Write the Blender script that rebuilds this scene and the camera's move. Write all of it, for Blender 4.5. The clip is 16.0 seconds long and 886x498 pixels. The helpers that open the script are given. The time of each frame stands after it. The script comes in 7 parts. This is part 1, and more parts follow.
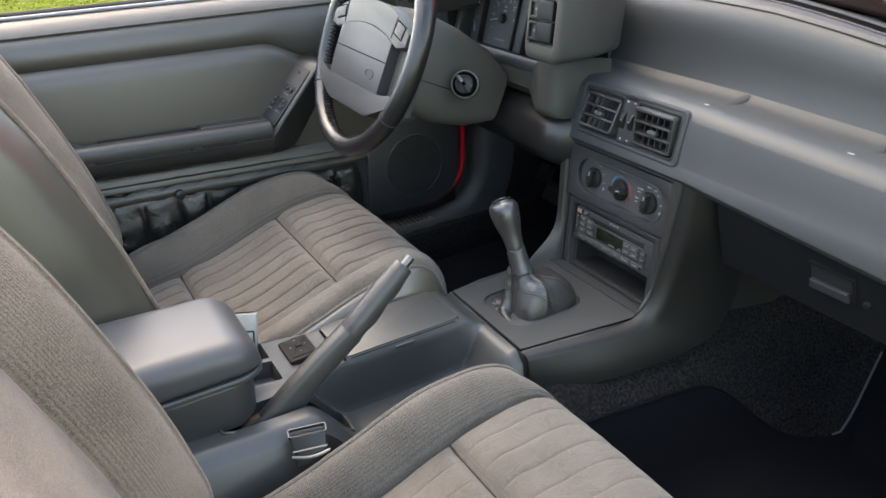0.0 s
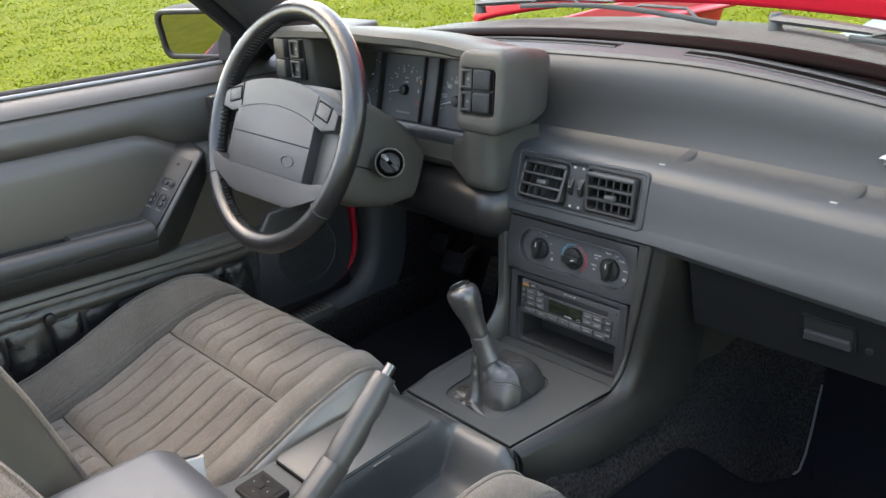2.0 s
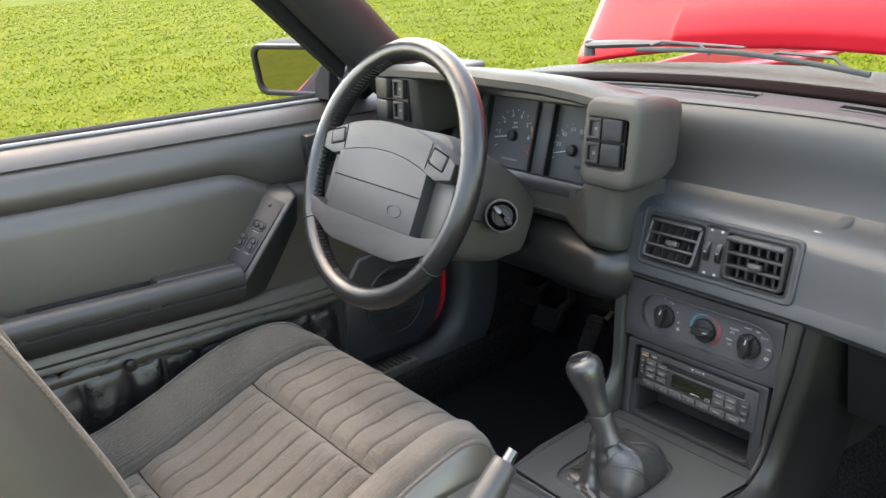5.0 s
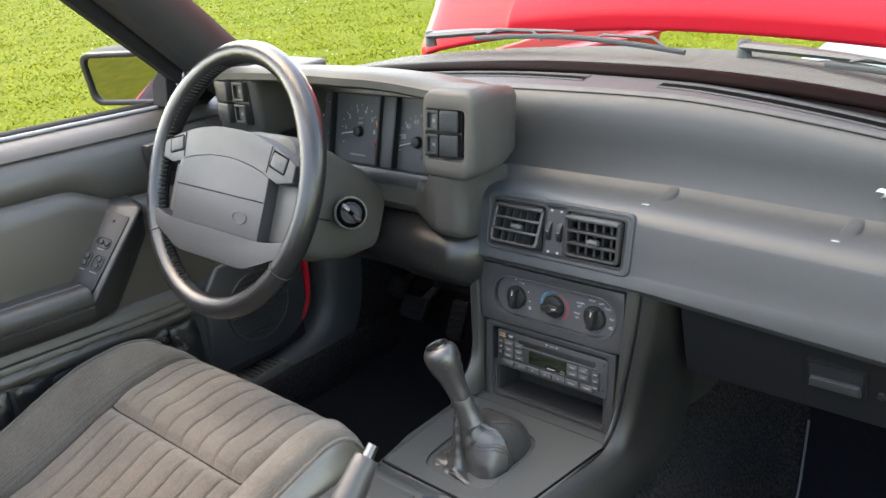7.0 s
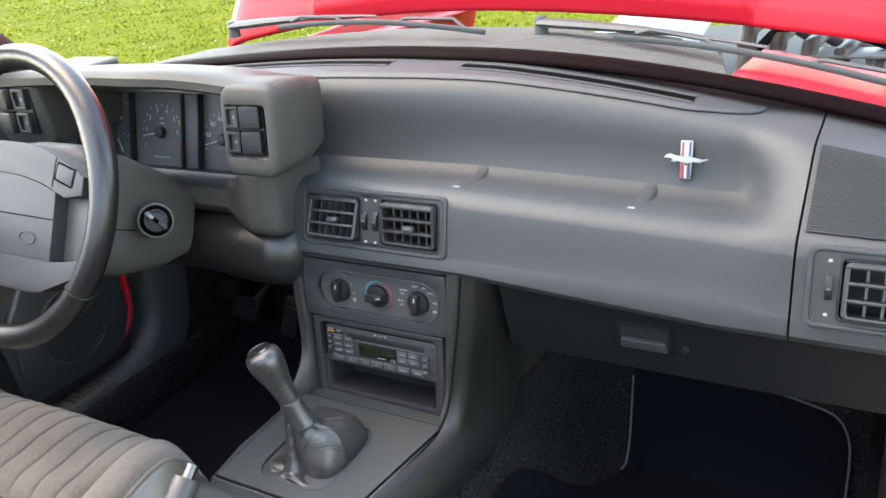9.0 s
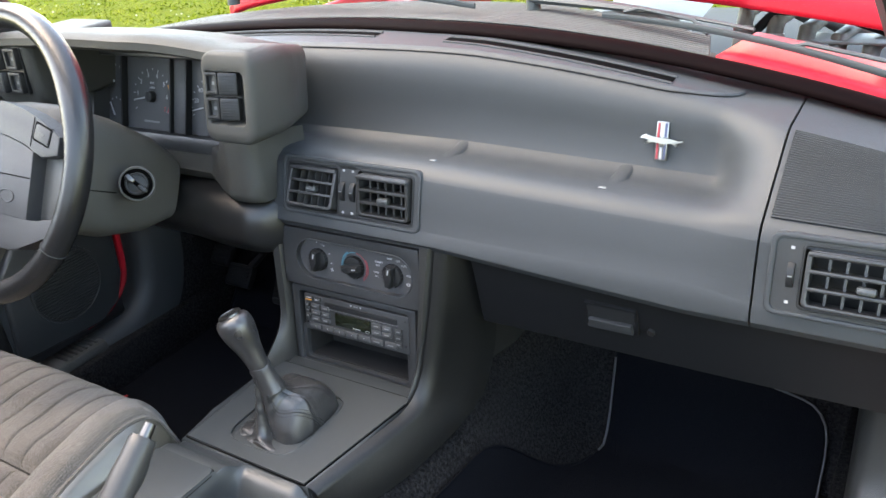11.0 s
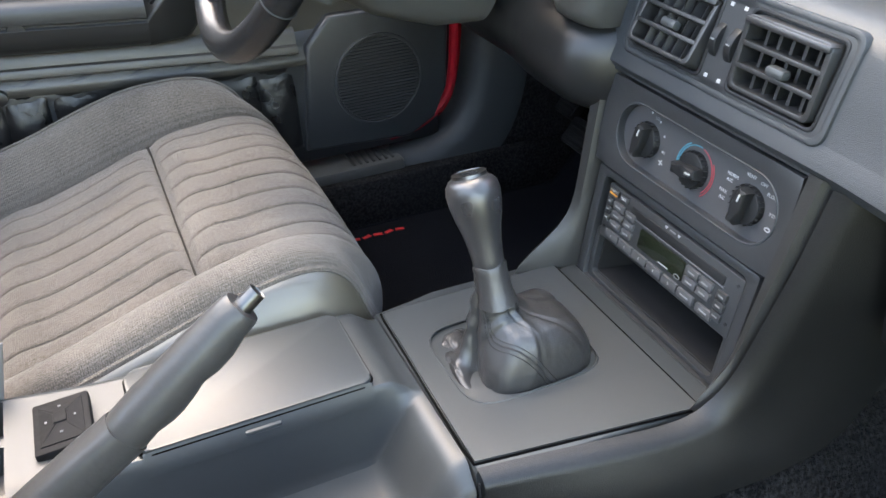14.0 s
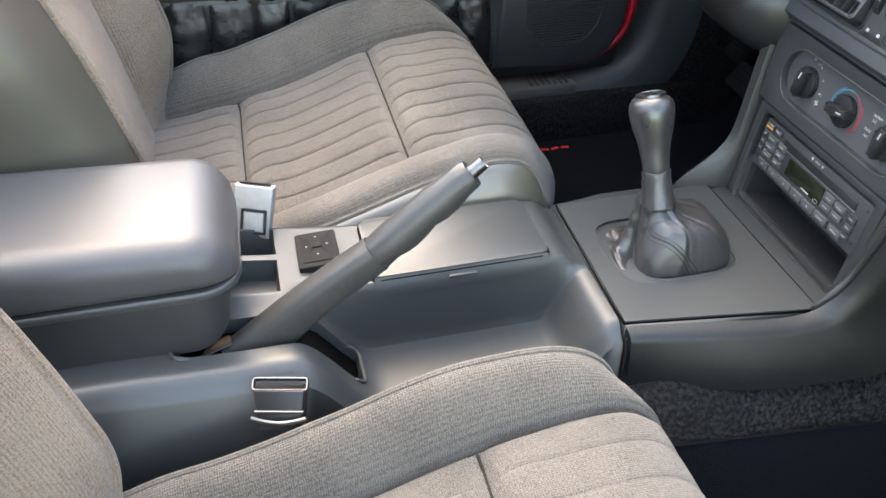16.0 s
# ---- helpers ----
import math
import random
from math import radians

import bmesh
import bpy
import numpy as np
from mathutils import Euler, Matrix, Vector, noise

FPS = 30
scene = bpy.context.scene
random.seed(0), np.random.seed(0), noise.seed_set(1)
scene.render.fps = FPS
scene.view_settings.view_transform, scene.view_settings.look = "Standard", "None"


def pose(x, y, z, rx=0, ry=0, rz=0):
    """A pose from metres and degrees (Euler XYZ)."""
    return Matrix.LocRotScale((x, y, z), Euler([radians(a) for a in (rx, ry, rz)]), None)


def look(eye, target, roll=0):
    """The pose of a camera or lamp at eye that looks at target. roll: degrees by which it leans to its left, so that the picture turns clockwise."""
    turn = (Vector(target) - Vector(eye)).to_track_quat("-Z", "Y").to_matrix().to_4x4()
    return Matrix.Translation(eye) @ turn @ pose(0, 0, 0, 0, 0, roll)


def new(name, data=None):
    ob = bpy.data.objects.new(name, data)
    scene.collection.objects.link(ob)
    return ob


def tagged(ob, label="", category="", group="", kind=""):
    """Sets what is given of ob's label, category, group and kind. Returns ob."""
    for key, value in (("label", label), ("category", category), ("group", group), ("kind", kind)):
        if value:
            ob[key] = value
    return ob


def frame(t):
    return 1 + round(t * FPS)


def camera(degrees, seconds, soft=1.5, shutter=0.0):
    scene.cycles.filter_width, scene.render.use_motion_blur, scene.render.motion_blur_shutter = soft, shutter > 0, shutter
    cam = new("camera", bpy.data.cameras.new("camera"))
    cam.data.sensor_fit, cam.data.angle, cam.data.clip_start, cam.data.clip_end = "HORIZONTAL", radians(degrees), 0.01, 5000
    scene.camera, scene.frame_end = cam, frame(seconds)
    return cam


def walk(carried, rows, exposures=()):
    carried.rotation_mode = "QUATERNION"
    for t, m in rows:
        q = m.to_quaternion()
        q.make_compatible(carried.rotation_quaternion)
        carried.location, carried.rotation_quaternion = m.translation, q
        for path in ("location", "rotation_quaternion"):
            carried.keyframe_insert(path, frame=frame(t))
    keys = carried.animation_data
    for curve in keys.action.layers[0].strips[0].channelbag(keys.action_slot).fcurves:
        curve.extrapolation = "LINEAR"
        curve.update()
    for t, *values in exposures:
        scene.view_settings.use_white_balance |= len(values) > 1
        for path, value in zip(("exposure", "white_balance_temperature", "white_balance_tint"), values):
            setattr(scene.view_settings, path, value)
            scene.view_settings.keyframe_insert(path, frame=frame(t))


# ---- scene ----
cam = camera(56.6, 16.0)
SKY, SUN = 0.16, 0.16
EXPOSURES = [(0.0, 3.42, 8700, 10), (1.0, 3.66, 8300, 10), (1.5, 3.58, 8400, 10), (2.0, 3.48, 8700, 10), (2.5, 3.62, 9000, 10), (5.5, 3.68, 9100, 10), (8.0, 3.80, 8800, 10), (9.0, 3.82, 8500, 10), (11.5, 3.75, 8300, 10), (12.5, 3.87, 8200, 10), (13.5, 4.14, 8200, 10), (14.5, 4.14, 8400, 10), (16.0, 4.15, 8700, 10)]
METRES, EYE, TILT, LEAN, TURN = 1.3, 1.1788, -26.406, 4.384, 61.208
ROWS = [
    (0.0, 0.0, 0.0, 0.0, -0.0, 0.0, -0.0),
    (0.5, -0.0857, -0.0082, -0.0074, -6.2, 0.73, 3.34),
    (1.0, -0.1133, -0.0286, 0.0015, -10.67, 1.6, 6.1),
    (1.5, -0.1295, 0.0172, 0.0273, -12.99, 2.54, 7.52),
    (2.0, -0.1525, 0.1044, 0.0482, -13.36, 3.2, 7.38),
    (2.5, -0.1761, 0.15, 0.0661, -11.92, 4.06, 5.98),
    (3.0, -0.1897, 0.1668, 0.0678, -9.97, 4.85, 4.14),
    (5.5, -0.1883, 0.1962, 0.0906, -10.15, 6.22, 5.14),
    (6.0, -0.1773, 0.195, 0.0899, -12.62, 5.6, 6.88),
    (6.5, -0.1699, 0.188, 0.0894, -15.33, 4.89, 8.73),
    (7.0, -0.1657, 0.1773, 0.0893, -17.68, 4.16, 10.49),
    (7.5, -0.1539, 0.1774, 0.0918, -20.05, 3.36, 12.14),
    (8.0, -0.1421, 0.1775, 0.0927, -22.52, 2.55, 13.62),
    (8.5, -0.1331, 0.1763, 0.092, -25.31, 1.58, 15.04),
    (9.0, -0.1282, 0.1743, 0.0907, -28.02, 0.53, 16.45),
    (11.5, -0.0651, 0.1608, 0.0714, -24.53, -1.52, 12.16),
    (12.0, -0.0177, 0.1963, 0.0604, -18.82, -1.76, 7.71),
    (12.5, 0.0155, 0.2941, 0.0605, -12.66, -2.81, 3.53),
    (13.0, 0.0294, 0.3746, 0.0597, -6.83, -4.19, 0.22),
    (13.5, 0.0588, 0.4279, 0.0712, -2.57, -5.39, -2.43),
    (14.0, 0.0674, 0.4386, 0.0702, 1.98, -6.96, -4.85),
    (14.5, 0.0668, 0.4332, 0.0663, 6.3, -8.84, -7.19),
    (15.0, 0.061, 0.402, 0.0646, 10.19, -11.13, -9.23),
    (15.5, 0.0516, 0.3519, 0.0599, 12.44, -12.55, -10.44),
    (16.0, 0.0439, 0.2957, 0.052, 12.08, -12.9, -10.43),
]
walk(cam, [(t, pose(0.9236, -0.5313, EYE, TILT, LEAN, TURN) @ pose(METRES * x, METRES * y, METRES * z, 90 + pitch, roll, yaw)) for t, x, y, z, yaw, pitch, roll in ROWS], EXPOSURES)

# ---------------------------------------------------------------- light
world = bpy.data.worlds.new("sky")
scene.world = world
world.use_nodes = True
wn = world.node_tree.nodes
sky = wn.new("ShaderNodeTexSky")
sky.sky_type, sky.sun_disc = "NISHITA", False
sky.sun_elevation, sky.sun_rotation = radians(58), radians(260)
sky.air_density, sky.dust_density, sky.ozone_density = 1.0, 1.5, 1.0
wn["Background"].inputs["Strength"].default_value = SKY
world.node_tree.links.new(sky.outputs[0], wn["Background"].inputs["Color"])
sun = new("sun", bpy.data.lights.new("sun", "SUN"))
sun.data.energy, sun.data.angle, sun.data.color = SUN, radians(35), (1.0, 0.975, 0.94)
sun.matrix_world = look((0.3, -1.5, 4.6), (0, 0, 0.5))


# ---------------------------------------------------------------- materials
def mat(name, colour, rough=0.5, metal=0.0, spots=(), bump=(), coat=0.0, spec=0.36, sheen=0.0, vary=0.0, alpha=1.0, transmission=0.0, rough_var=0.0):
    """spots: (scale, amount, colour) noise mixed into the base; bump: (kind, scale, height in m)."""
    m = bpy.data.materials.new(name)
    m.use_nodes = True
    nt = m.node_tree
    b = nt.nodes["Principled BSDF"]
    b.inputs["Base Color"].default_value = (*colour, 1)
    b.inputs["Roughness"].default_value = rough
    b.inputs["Metallic"].default_value = metal
    b.inputs["Specular IOR Level"].default_value = spec
    b.inputs["Coat Weight"].default_value = coat
    b.inputs["Coat Roughness"].default_value = 0.06 if rough > 0.31 and metal == 0 and coat > 0.7 else 0.22
    b.inputs["Sheen Weight"].default_value = sheen
    b.inputs["Transmission Weight"].default_value = transmission
    tc = nt.nodes.new("ShaderNodeTexCoord")
    colour_out = None
    for scale, amount, other in spots:
        tex = nt.nodes.new("ShaderNodeTexNoise")
        tex.inputs["Scale"].default_value, tex.inputs["Detail"].default_value = scale, 4
        nt.links.new(tc.outputs["Object"], tex.inputs["Vector"])
        ramp = nt.nodes.new("ShaderNodeMapRange")
        ramp.inputs["From Min"].default_value, ramp.inputs["From Max"].default_value = 0.38, 0.66
        ramp.inputs["To Max"].default_value = amount
        nt.links.new(tex.outputs["Fac"], ramp.inputs["Value"])
        mix = nt.nodes.new("ShaderNodeMix")
        mix.data_type = "RGBA"
        nt.links.new(ramp.outputs[0], mix.inputs["Factor"])
        if colour_out:
            nt.links.new(colour_out, mix.inputs["A"])
        else:
            mix.inputs["A"].default_value = (*colour, 1)
        mix.inputs["B"].default_value = (*other, 1)
        colour_out = mix.outputs["Result"]
    if colour_out:
        nt.links.new(colour_out, b.inputs["Base Color"])
    if rough_var:
        tex = nt.nodes.new("ShaderNodeTexNoise")
        tex.inputs["Scale"].default_value, tex.inputs["Detail"].default_value = 18, 5
        nt.links.new(tc.outputs["Object"], tex.inputs["Vector"])
        ramp = nt.nodes.new("ShaderNodeMapRange")
        ramp.inputs["From Min"].default_value, ramp.inputs["From Max"].default_value = 0.3, 0.7
        ramp.inputs["To Min"].default_value, ramp.inputs["To Max"].default_value = rough - rough_var, rough + rough_var
        nt.links.new(tex.outputs["Fac"], ramp.inputs["Value"])
        nt.links.new(ramp.outputs[0], b.inputs["Roughness"])
    normal = None
    for kind, scale, height in bump:
        tex = nt.nodes.new("ShaderNodeTexVoronoi" if kind == "cells" else "ShaderNodeTexNoise")
        tex.inputs["Scale"].default_value = scale
        nt.links.new(tc.outputs["Object"], tex.inputs["Vector"])
        bn = nt.nodes.new("ShaderNodeBump")
        bn.inputs["Distance"].default_value = height
        nt.links.new(tex.outputs["Distance" if kind == "cells" else "Fac"], bn.inputs["Height"])
        if normal:
            nt.links.new(normal, bn.inputs["Normal"])
        normal = bn.outputs["Normal"]
    if normal:
        nt.links.new(normal, b.inputs["Normal"])
    return m


def fabric(name, dark, light, weave=900, axes="XY"):
    """Tweed cloth: two crossed waves of yarn, speckle and soft wear."""
    m = mat(name, dark, rough=0.9, spec=0.15, sheen=0.15)
    nt = m.node_tree
    b = nt.nodes["Principled BSDF"]
    tc = nt.nodes.new("ShaderNodeTexCoord")
    speck = nt.nodes.new("ShaderNodeTexNoise")
    speck.inputs["Scale"].default_value, speck.inputs["Detail"].default_value, speck.inputs["Roughness"].default_value = 560, 2, 0.75
    wear = nt.nodes.new("ShaderNodeTexNoise")
    wear.inputs["Scale"].default_value, wear.inputs["Detail"].default_value = 9, 4
    add = nt.nodes.new("ShaderNodeMath")
    add.operation = "MULTIPLY_ADD"
    add.inputs[1].default_value = 0.45
    ramp = nt.nodes.new("ShaderNodeMapRange")
    ramp.inputs["From Min"].default_value, ramp.inputs["From Max"].default_value = 0.52, 0.88
    mix = nt.nodes.new("ShaderNodeMix")
    mix.data_type = "RGBA"
    mix.inputs["A"].default_value, mix.inputs["B"].default_value = (*dark, 1), (*light, 1)
    heights = nt.nodes.new("ShaderNodeMath")
    heights.operation = "ADD"
    waves = []
    for axis in axes:
        w = nt.nodes.new("ShaderNodeTexWave")
        w.bands_direction = axis
        w.inputs["Scale"].default_value, w.inputs["Distortion"].default_value = weave / 6.0, 1.5
        w.inputs["Detail Scale"].default_value = 40
        nt.links.new(tc.outputs["Object"], w.inputs["Vector"])
        waves.append(w)
    nt.links.new(tc.outputs["Object"], speck.inputs["Vector"])
    nt.links.new(tc.outputs["Object"], wear.inputs["Vector"])
    nt.links.new(wear.outputs["Fac"], add.inputs[0])
    nt.links.new(speck.outputs["Fac"], add.inputs[2])
    # the raised yarn is paler than the gaps
    yarn, lift = (nt.nodes.new("ShaderNodeMath") for k in range(2))
    yarn.operation, lift.operation = "MULTIPLY_ADD", "ADD"
    yarn.inputs[1].default_value, yarn.inputs[2].default_value = 0.11, -0.11
    nt.links.new(heights.outputs[0], yarn.inputs[0])
    nt.links.new(yarn.outputs[0], lift.inputs[0])
    nt.links.new(add.outputs[0], lift.inputs[1])
    nt.links.new(lift.outputs[0], ramp.inputs["Value"])
    nt.links.new(ramp.outputs[0], mix.inputs["Factor"])
    nt.links.new(mix.outputs["Result"], b.inputs["Base Color"])
    nt.links.new(waves[0].outputs["Fac"], heights.inputs[0])
    nt.links.new(waves[1].outputs["Fac"], heights.inputs[1])
    bn = nt.nodes.new("ShaderNodeBump")
    bn.inputs["Distance"].default_value = 0.0003
    nt.links.new(heights.outputs[0], bn.inputs["Height"])
    bn2 = nt.nodes.new("ShaderNodeBump")
    bn2.inputs["Distance"].default_value = 0.0009
    nt.links.new(speck.outputs["Fac"], bn2.inputs["Height"])
    nt.links.new(bn.outputs["Normal"], bn2.inputs["Normal"])
    nt.links.new(bn2.outputs["Normal"], b.inputs["Normal"])
    return m


GRAIN = [("cells", 1300, 0.00014), ("noise", 60, 0.0002)]
M = {
    "dash": mat("dash_vinyl", (0.02413, 0.02701, 0.02946), 0.49, spec=0.30, spots=[(6, 0.25, (0.02895, 0.03144, 0.03328))], bump=GRAIN, rough_var=0.02),
    "console": mat("console_plastic", (0.0262, 0.0298, 0.0310), 0.43, spec=0.46, spots=[(9, 0.12, (0.0300, 0.0340, 0.0355)), (140, 0.05, (0.05, 0.05, 0.05))], bump=[("cells", 1100, 0.00004), ("noise", 25, 0.0002)], rough_var=0.0, coat=0.0),
    "grained": mat("grained_plastic", (0.01583, 0.01621, 0.01583), 0.42, spec=0.45, spots=[(9, 0.5, (0.02056, 0.02056, 0.0198))], bump=[("cells", 900, 0.00016)], rough_var=0.02),
    # heavy grain, its base darkened for the weak light on the door side
    "pebbled": mat("shaded_pebbled_plastic", (0.0056, 0.0060, 0.0063), 0.38, spec=0.32, spots=[(9, 0.4, (0.01287, 0.01287, 0.01248)), (420, 0.3, (0.0156, 0.0156, 0.01521))], bump=[("cells", 1150, 0.00016), ("noise", 40, 0.0003)], rough_var=0.04),
    "door": mat("door_vinyl", (0.0425, 0.0382, 0.0318), 0.36, coat=0.10, spec=0.5, spots=[(5, 0.25, (0.0545, 0.0505, 0.0430))], bump=GRAIN, rough_var=0.02),
    "wheelpad": mat("wheel_pad_vinyl", (0.0196, 0.0202, 0.0213), 0.5, spec=0.34, spots=[(14, 0.4, (0.0232, 0.0232, 0.0239))], bump=GRAIN),
    "vinyl": mat("seat_vinyl", (0.060, 0.054, 0.0410), 0.31, coat=0.42, spec=0.5, spots=[(7, 0.15, (0.058, 0.053, 0.043))], bump=GRAIN),
    "lid": mat("armrest_vinyl", (0.04022, 0.04123, 0.04324), 0.38, spec=0.36, spots=[(10, 0.15, (0.04726, 0.04825, 0.04825))], bump=[("cells", 1200, 0.0001), ("noise", 40, 0.0003)]),
    "black": mat("black_plastic", (0.01045, 0.01108, 0.01177), 0.42, spec=0.25, spots=[(30, 0.4, (0.01568, 0.01568, 0.0163))], bump=[("noise", 400, 0.0001)]),
    "panel": mat("satin_black_panel", (0.01925, 0.02067, 0.02217), 0.38, spec=0.5, spots=[(25, 0.4, (0.02367, 0.02517, 0.02656))], bump=[("noise", 900, 0.0001)]),
    "leather": mat("black_leather", (0.0165, 0.0165, 0.017), 0.32, coat=0.3, spec=0.5, spots=[(25, 0.5, (0.02869, 0.027, 0.02615))], bump=[("cells", 1500, 0.0001), ("noise", 30, 0.0004)], rough_var=0.06),
    "boot_leather": mat("boot_leather", (0.0215, 0.0212, 0.0212), 0.33, spec=0.55, spots=[(25, 0.5, (0.028, 0.0275, 0.027))], bump=[("cells", 1500, 0.0001), ("noise", 120, 0.0006)], rough_var=0.06),
    # charcoal plastic darkened to carry the shade under the dash pad
    "glove": mat("shaded_glove_plastic", (0.0055, 0.0059, 0.0068), 0.5, spec=0.16, spots=[(9, 0.4, (0.0075, 0.0079, 0.0086))], bump=GRAIN),
    # grey sill plate raised to pale beige to carry the daylight on it
    "scuff": mat("daylit_scuff_plate", (0.20, 0.19, 0.17), 0.5, spec=0.4, spots=[(14, 0.5, (0.15, 0.14, 0.125)), (120, 0.3, (0.24, 0.23, 0.21))], bump=[("noise", 200, 0.0003)]),
    "pod": mat("pod_plastic", (0.0335, 0.0330, 0.0300), 0.52, spec=0.22, spots=[(6, 0.25, (0.0390, 0.0384, 0.0350))], bump=GRAIN, rough_var=0.03),
    "louvre": mat("louvre_plastic", (0.0155, 0.016, 0.0165), 0.36, spec=0.42, spots=[(40, 0.4, (0.021, 0.0215, 0.022))], bump=[("noise", 700, 0.00008)]),
    # raised above the pod plastic to offset the shade on the column
    "column": mat("lifted_column_plastic", (0.047, 0.0462, 0.0425), 0.5, spec=0.4, spots=[(7, 0.3, (0.054, 0.053, 0.049)), (90, 0.12, (0.038, 0.0375, 0.035))], bump=GRAIN, rough_var=0.03),
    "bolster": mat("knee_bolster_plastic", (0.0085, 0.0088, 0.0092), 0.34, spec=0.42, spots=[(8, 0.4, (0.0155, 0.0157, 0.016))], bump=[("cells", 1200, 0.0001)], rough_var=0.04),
    "rim_leather": mat("rim_leather", (0.0090, 0.0090, 0.0093), 0.23, spec=0.42, spots=[(25, 0.4, (0.015, 0.0147, 0.0145))], bump=[("cells", 1300, 0.00012), ("noise", 40, 0.0003)]),
    "carpet": mat("black_carpet", (0.004852, 0.004974, 0.005459), 0.95, spec=0.04, spots=[(230, 0.9, (0.024, 0.0235, 0.0235)), (6, 0.4, (0.008489, 0.008801, 0.009711))], bump=[("noise", 190, 0.005)]),
    "mat": mat("floor_mat_pile", (0.0044, 0.0050, 0.0066), 0.95, spec=0.03, spots=[(400, 0.6, (0.006861, 0.007238, 0.008376))], bump=[("noise", 500, 0.002)]),
    "rubber": mat("black_rubber", (0.007859, 0.007859, 0.008296), 0.7, spec=0.12, spots=[(40, 0.5, (0.0131, 0.0131, 0.0131))], bump=[("noise", 120, 0.0005)]),
    "paint": mat("red_paint", (0.305, 0.0066, 0.0158), 0.40, coat=0.03, spec=0.12, spots=[(3, 0.3, (0.372, 0.0124, 0.0217))]),
    "grip": mat("grip_rubber", (0.0275, 0.0275, 0.02695), 0.38, spots=[(40, 0.5, (0.0341, 0.03355, 0.0319))], bump=[("noise", 120, 0.0004)]),
    "chrome": mat("chrome", (0.234, 0.234, 0.228), 0.3, 1.0, spots=[(40, 0.3, (0.186, 0.183, 0.174))]),
    "dark_chrome": mat("dark_chrome", (0.10, 0.10, 0.10), 0.34, 1.0, spots=[(60, 0.4, (0.07, 0.07, 0.07))]),
    "steel": mat("brushed_steel", (0.364, 0.364, 0.35), 0.34, 1.0, spots=[(60, 0.5, (0.266, 0.259, 0.245))]),
    "buckle": mat("buckle_plate", (0.2184, 0.2184, 0.208), 0.45, spots=[(80, 0.4, (0.1664, 0.1664, 0.156))], bump=[("noise", 300, 0.0002)]),
    "white": mat("white_print", (0.2883, 0.2929, 0.2929), 0.6),
    "grey_print": mat("grey_print", (0.1354, 0.1406, 0.1406), 0.6),
    "red_print": mat("red_print", (0.2184, 0.0273, 0.0364), 0.6),
    "orange_print": mat("orange_print", (0.4997, 0.2015, 0.03224), 0.6),
    "blue_print": mat("blue_print", (0.039, 0.182, 0.234), 0.6),
    "navy": mat("navy_enamel", (0.02, 0.028, 0.07), 0.3),
    "red_thread": mat("red_thread", (0.31, 0.0124, 0.0155), 0.85),
    "seam": mat("seam_shadow_thread", (0.024, 0.022, 0.02), 0.9, spec=0.05),
    "thread": mat("black_thread", (0.01736, 0.01736, 0.01736), 0.8),
    "piping": mat("grey_piping", (0.06251, 0.06444, 0.06642), 0.6, bump=[("noise", 300, 0.0004)]),
    "lcd": mat("display_glass", (0.00744, 0.00992, 0.0062), 0.12, spots=[(12, 0.3, (0.0124, 0.01488, 0.00868))]),
    "dial": mat("dial_face", (0.040, 0.0405, 0.0425), 0.55, spots=[(30, 0.3, (0.047, 0.047, 0.049))]),
    "key": mat("radio_key", (0.046, 0.047, 0.049), 0.42, spots=[(40, 0.3, (0.055, 0.055, 0.055))]),
    "rust": mat("rusty_steel", (0.08184, 0.04092, 0.01674), 0.7, 0.3, spots=[(90, 0.7, (0.02604, 0.01302, 0.00744))], bump=[("noise", 150, 0.001)]),
    "cowl": mat("cowl_plastic", (0.042, 0.042, 0.041), 0.6, spots=[(20, 0.5, (0.060, 0.059, 0.056))]),
    "wiper": mat("wiper_black", (0.03348, 0.0372, 0.04092), 0.45, spots=[(20, 0.4, (0.04464, 0.04836, 0.05208))]),
    "engine": mat("aluminium_cast", (0.17, 0.16, 0.145), 0.55, 0.5, spots=[(50, 0.6, (0.07, 0.062, 0.052))], bump=[("noise", 60, 0.002)]),
    "bay": mat("engine_bay_black", (0.00744, 0.00744, 0.008184), 0.7, spots=[(12, 0.5, (0.01488, 0.01488, 0.01488))]),
    "mirror": mat("mirror_glass", (0.40, 0.36, 0.44), 0.03, 1.0),
    "pocket": mat("pocket_leather", (0.009, 0.009, 0.00915), 0.30, spec=0.5, spots=[(25, 0.5, (0.01425, 0.01387, 0.0135))], bump=[("cells", 900, 0.0002), ("noise", 38, 0.003)], rough_var=0.06),
    # black edge band with the red hood's reflection mixed into the base
    "frit": mat("reddened_glass_edge", (0.0028, 0.0012, 0.0013), 0.6, spec=0.02, spots=[(20, 0.4, (0.0045, 0.0015, 0.0016))]),
    "gap": mat("dark_gap", (0.0016, 0.0016, 0.0017), 0.8, spec=0.02, spots=[(40, 0.4, (0.0030, 0.0030, 0.0030))]),
    "strip": mat("sky_sheen_strip", (0.20, 0.20, 0.205), 0.42, spots=[(30, 0.4, (0.16, 0.16, 0.165))]),
    "white_plastic": mat("white_plastic", (0.22, 0.22, 0.21), 0.5, spots=[(12, 0.5, (0.15, 0.15, 0.135))], bump=[("noise", 40, 0.001)]),
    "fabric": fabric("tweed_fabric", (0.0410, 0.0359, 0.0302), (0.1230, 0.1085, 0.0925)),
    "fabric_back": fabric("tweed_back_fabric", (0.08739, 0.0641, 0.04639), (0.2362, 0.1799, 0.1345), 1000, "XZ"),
}


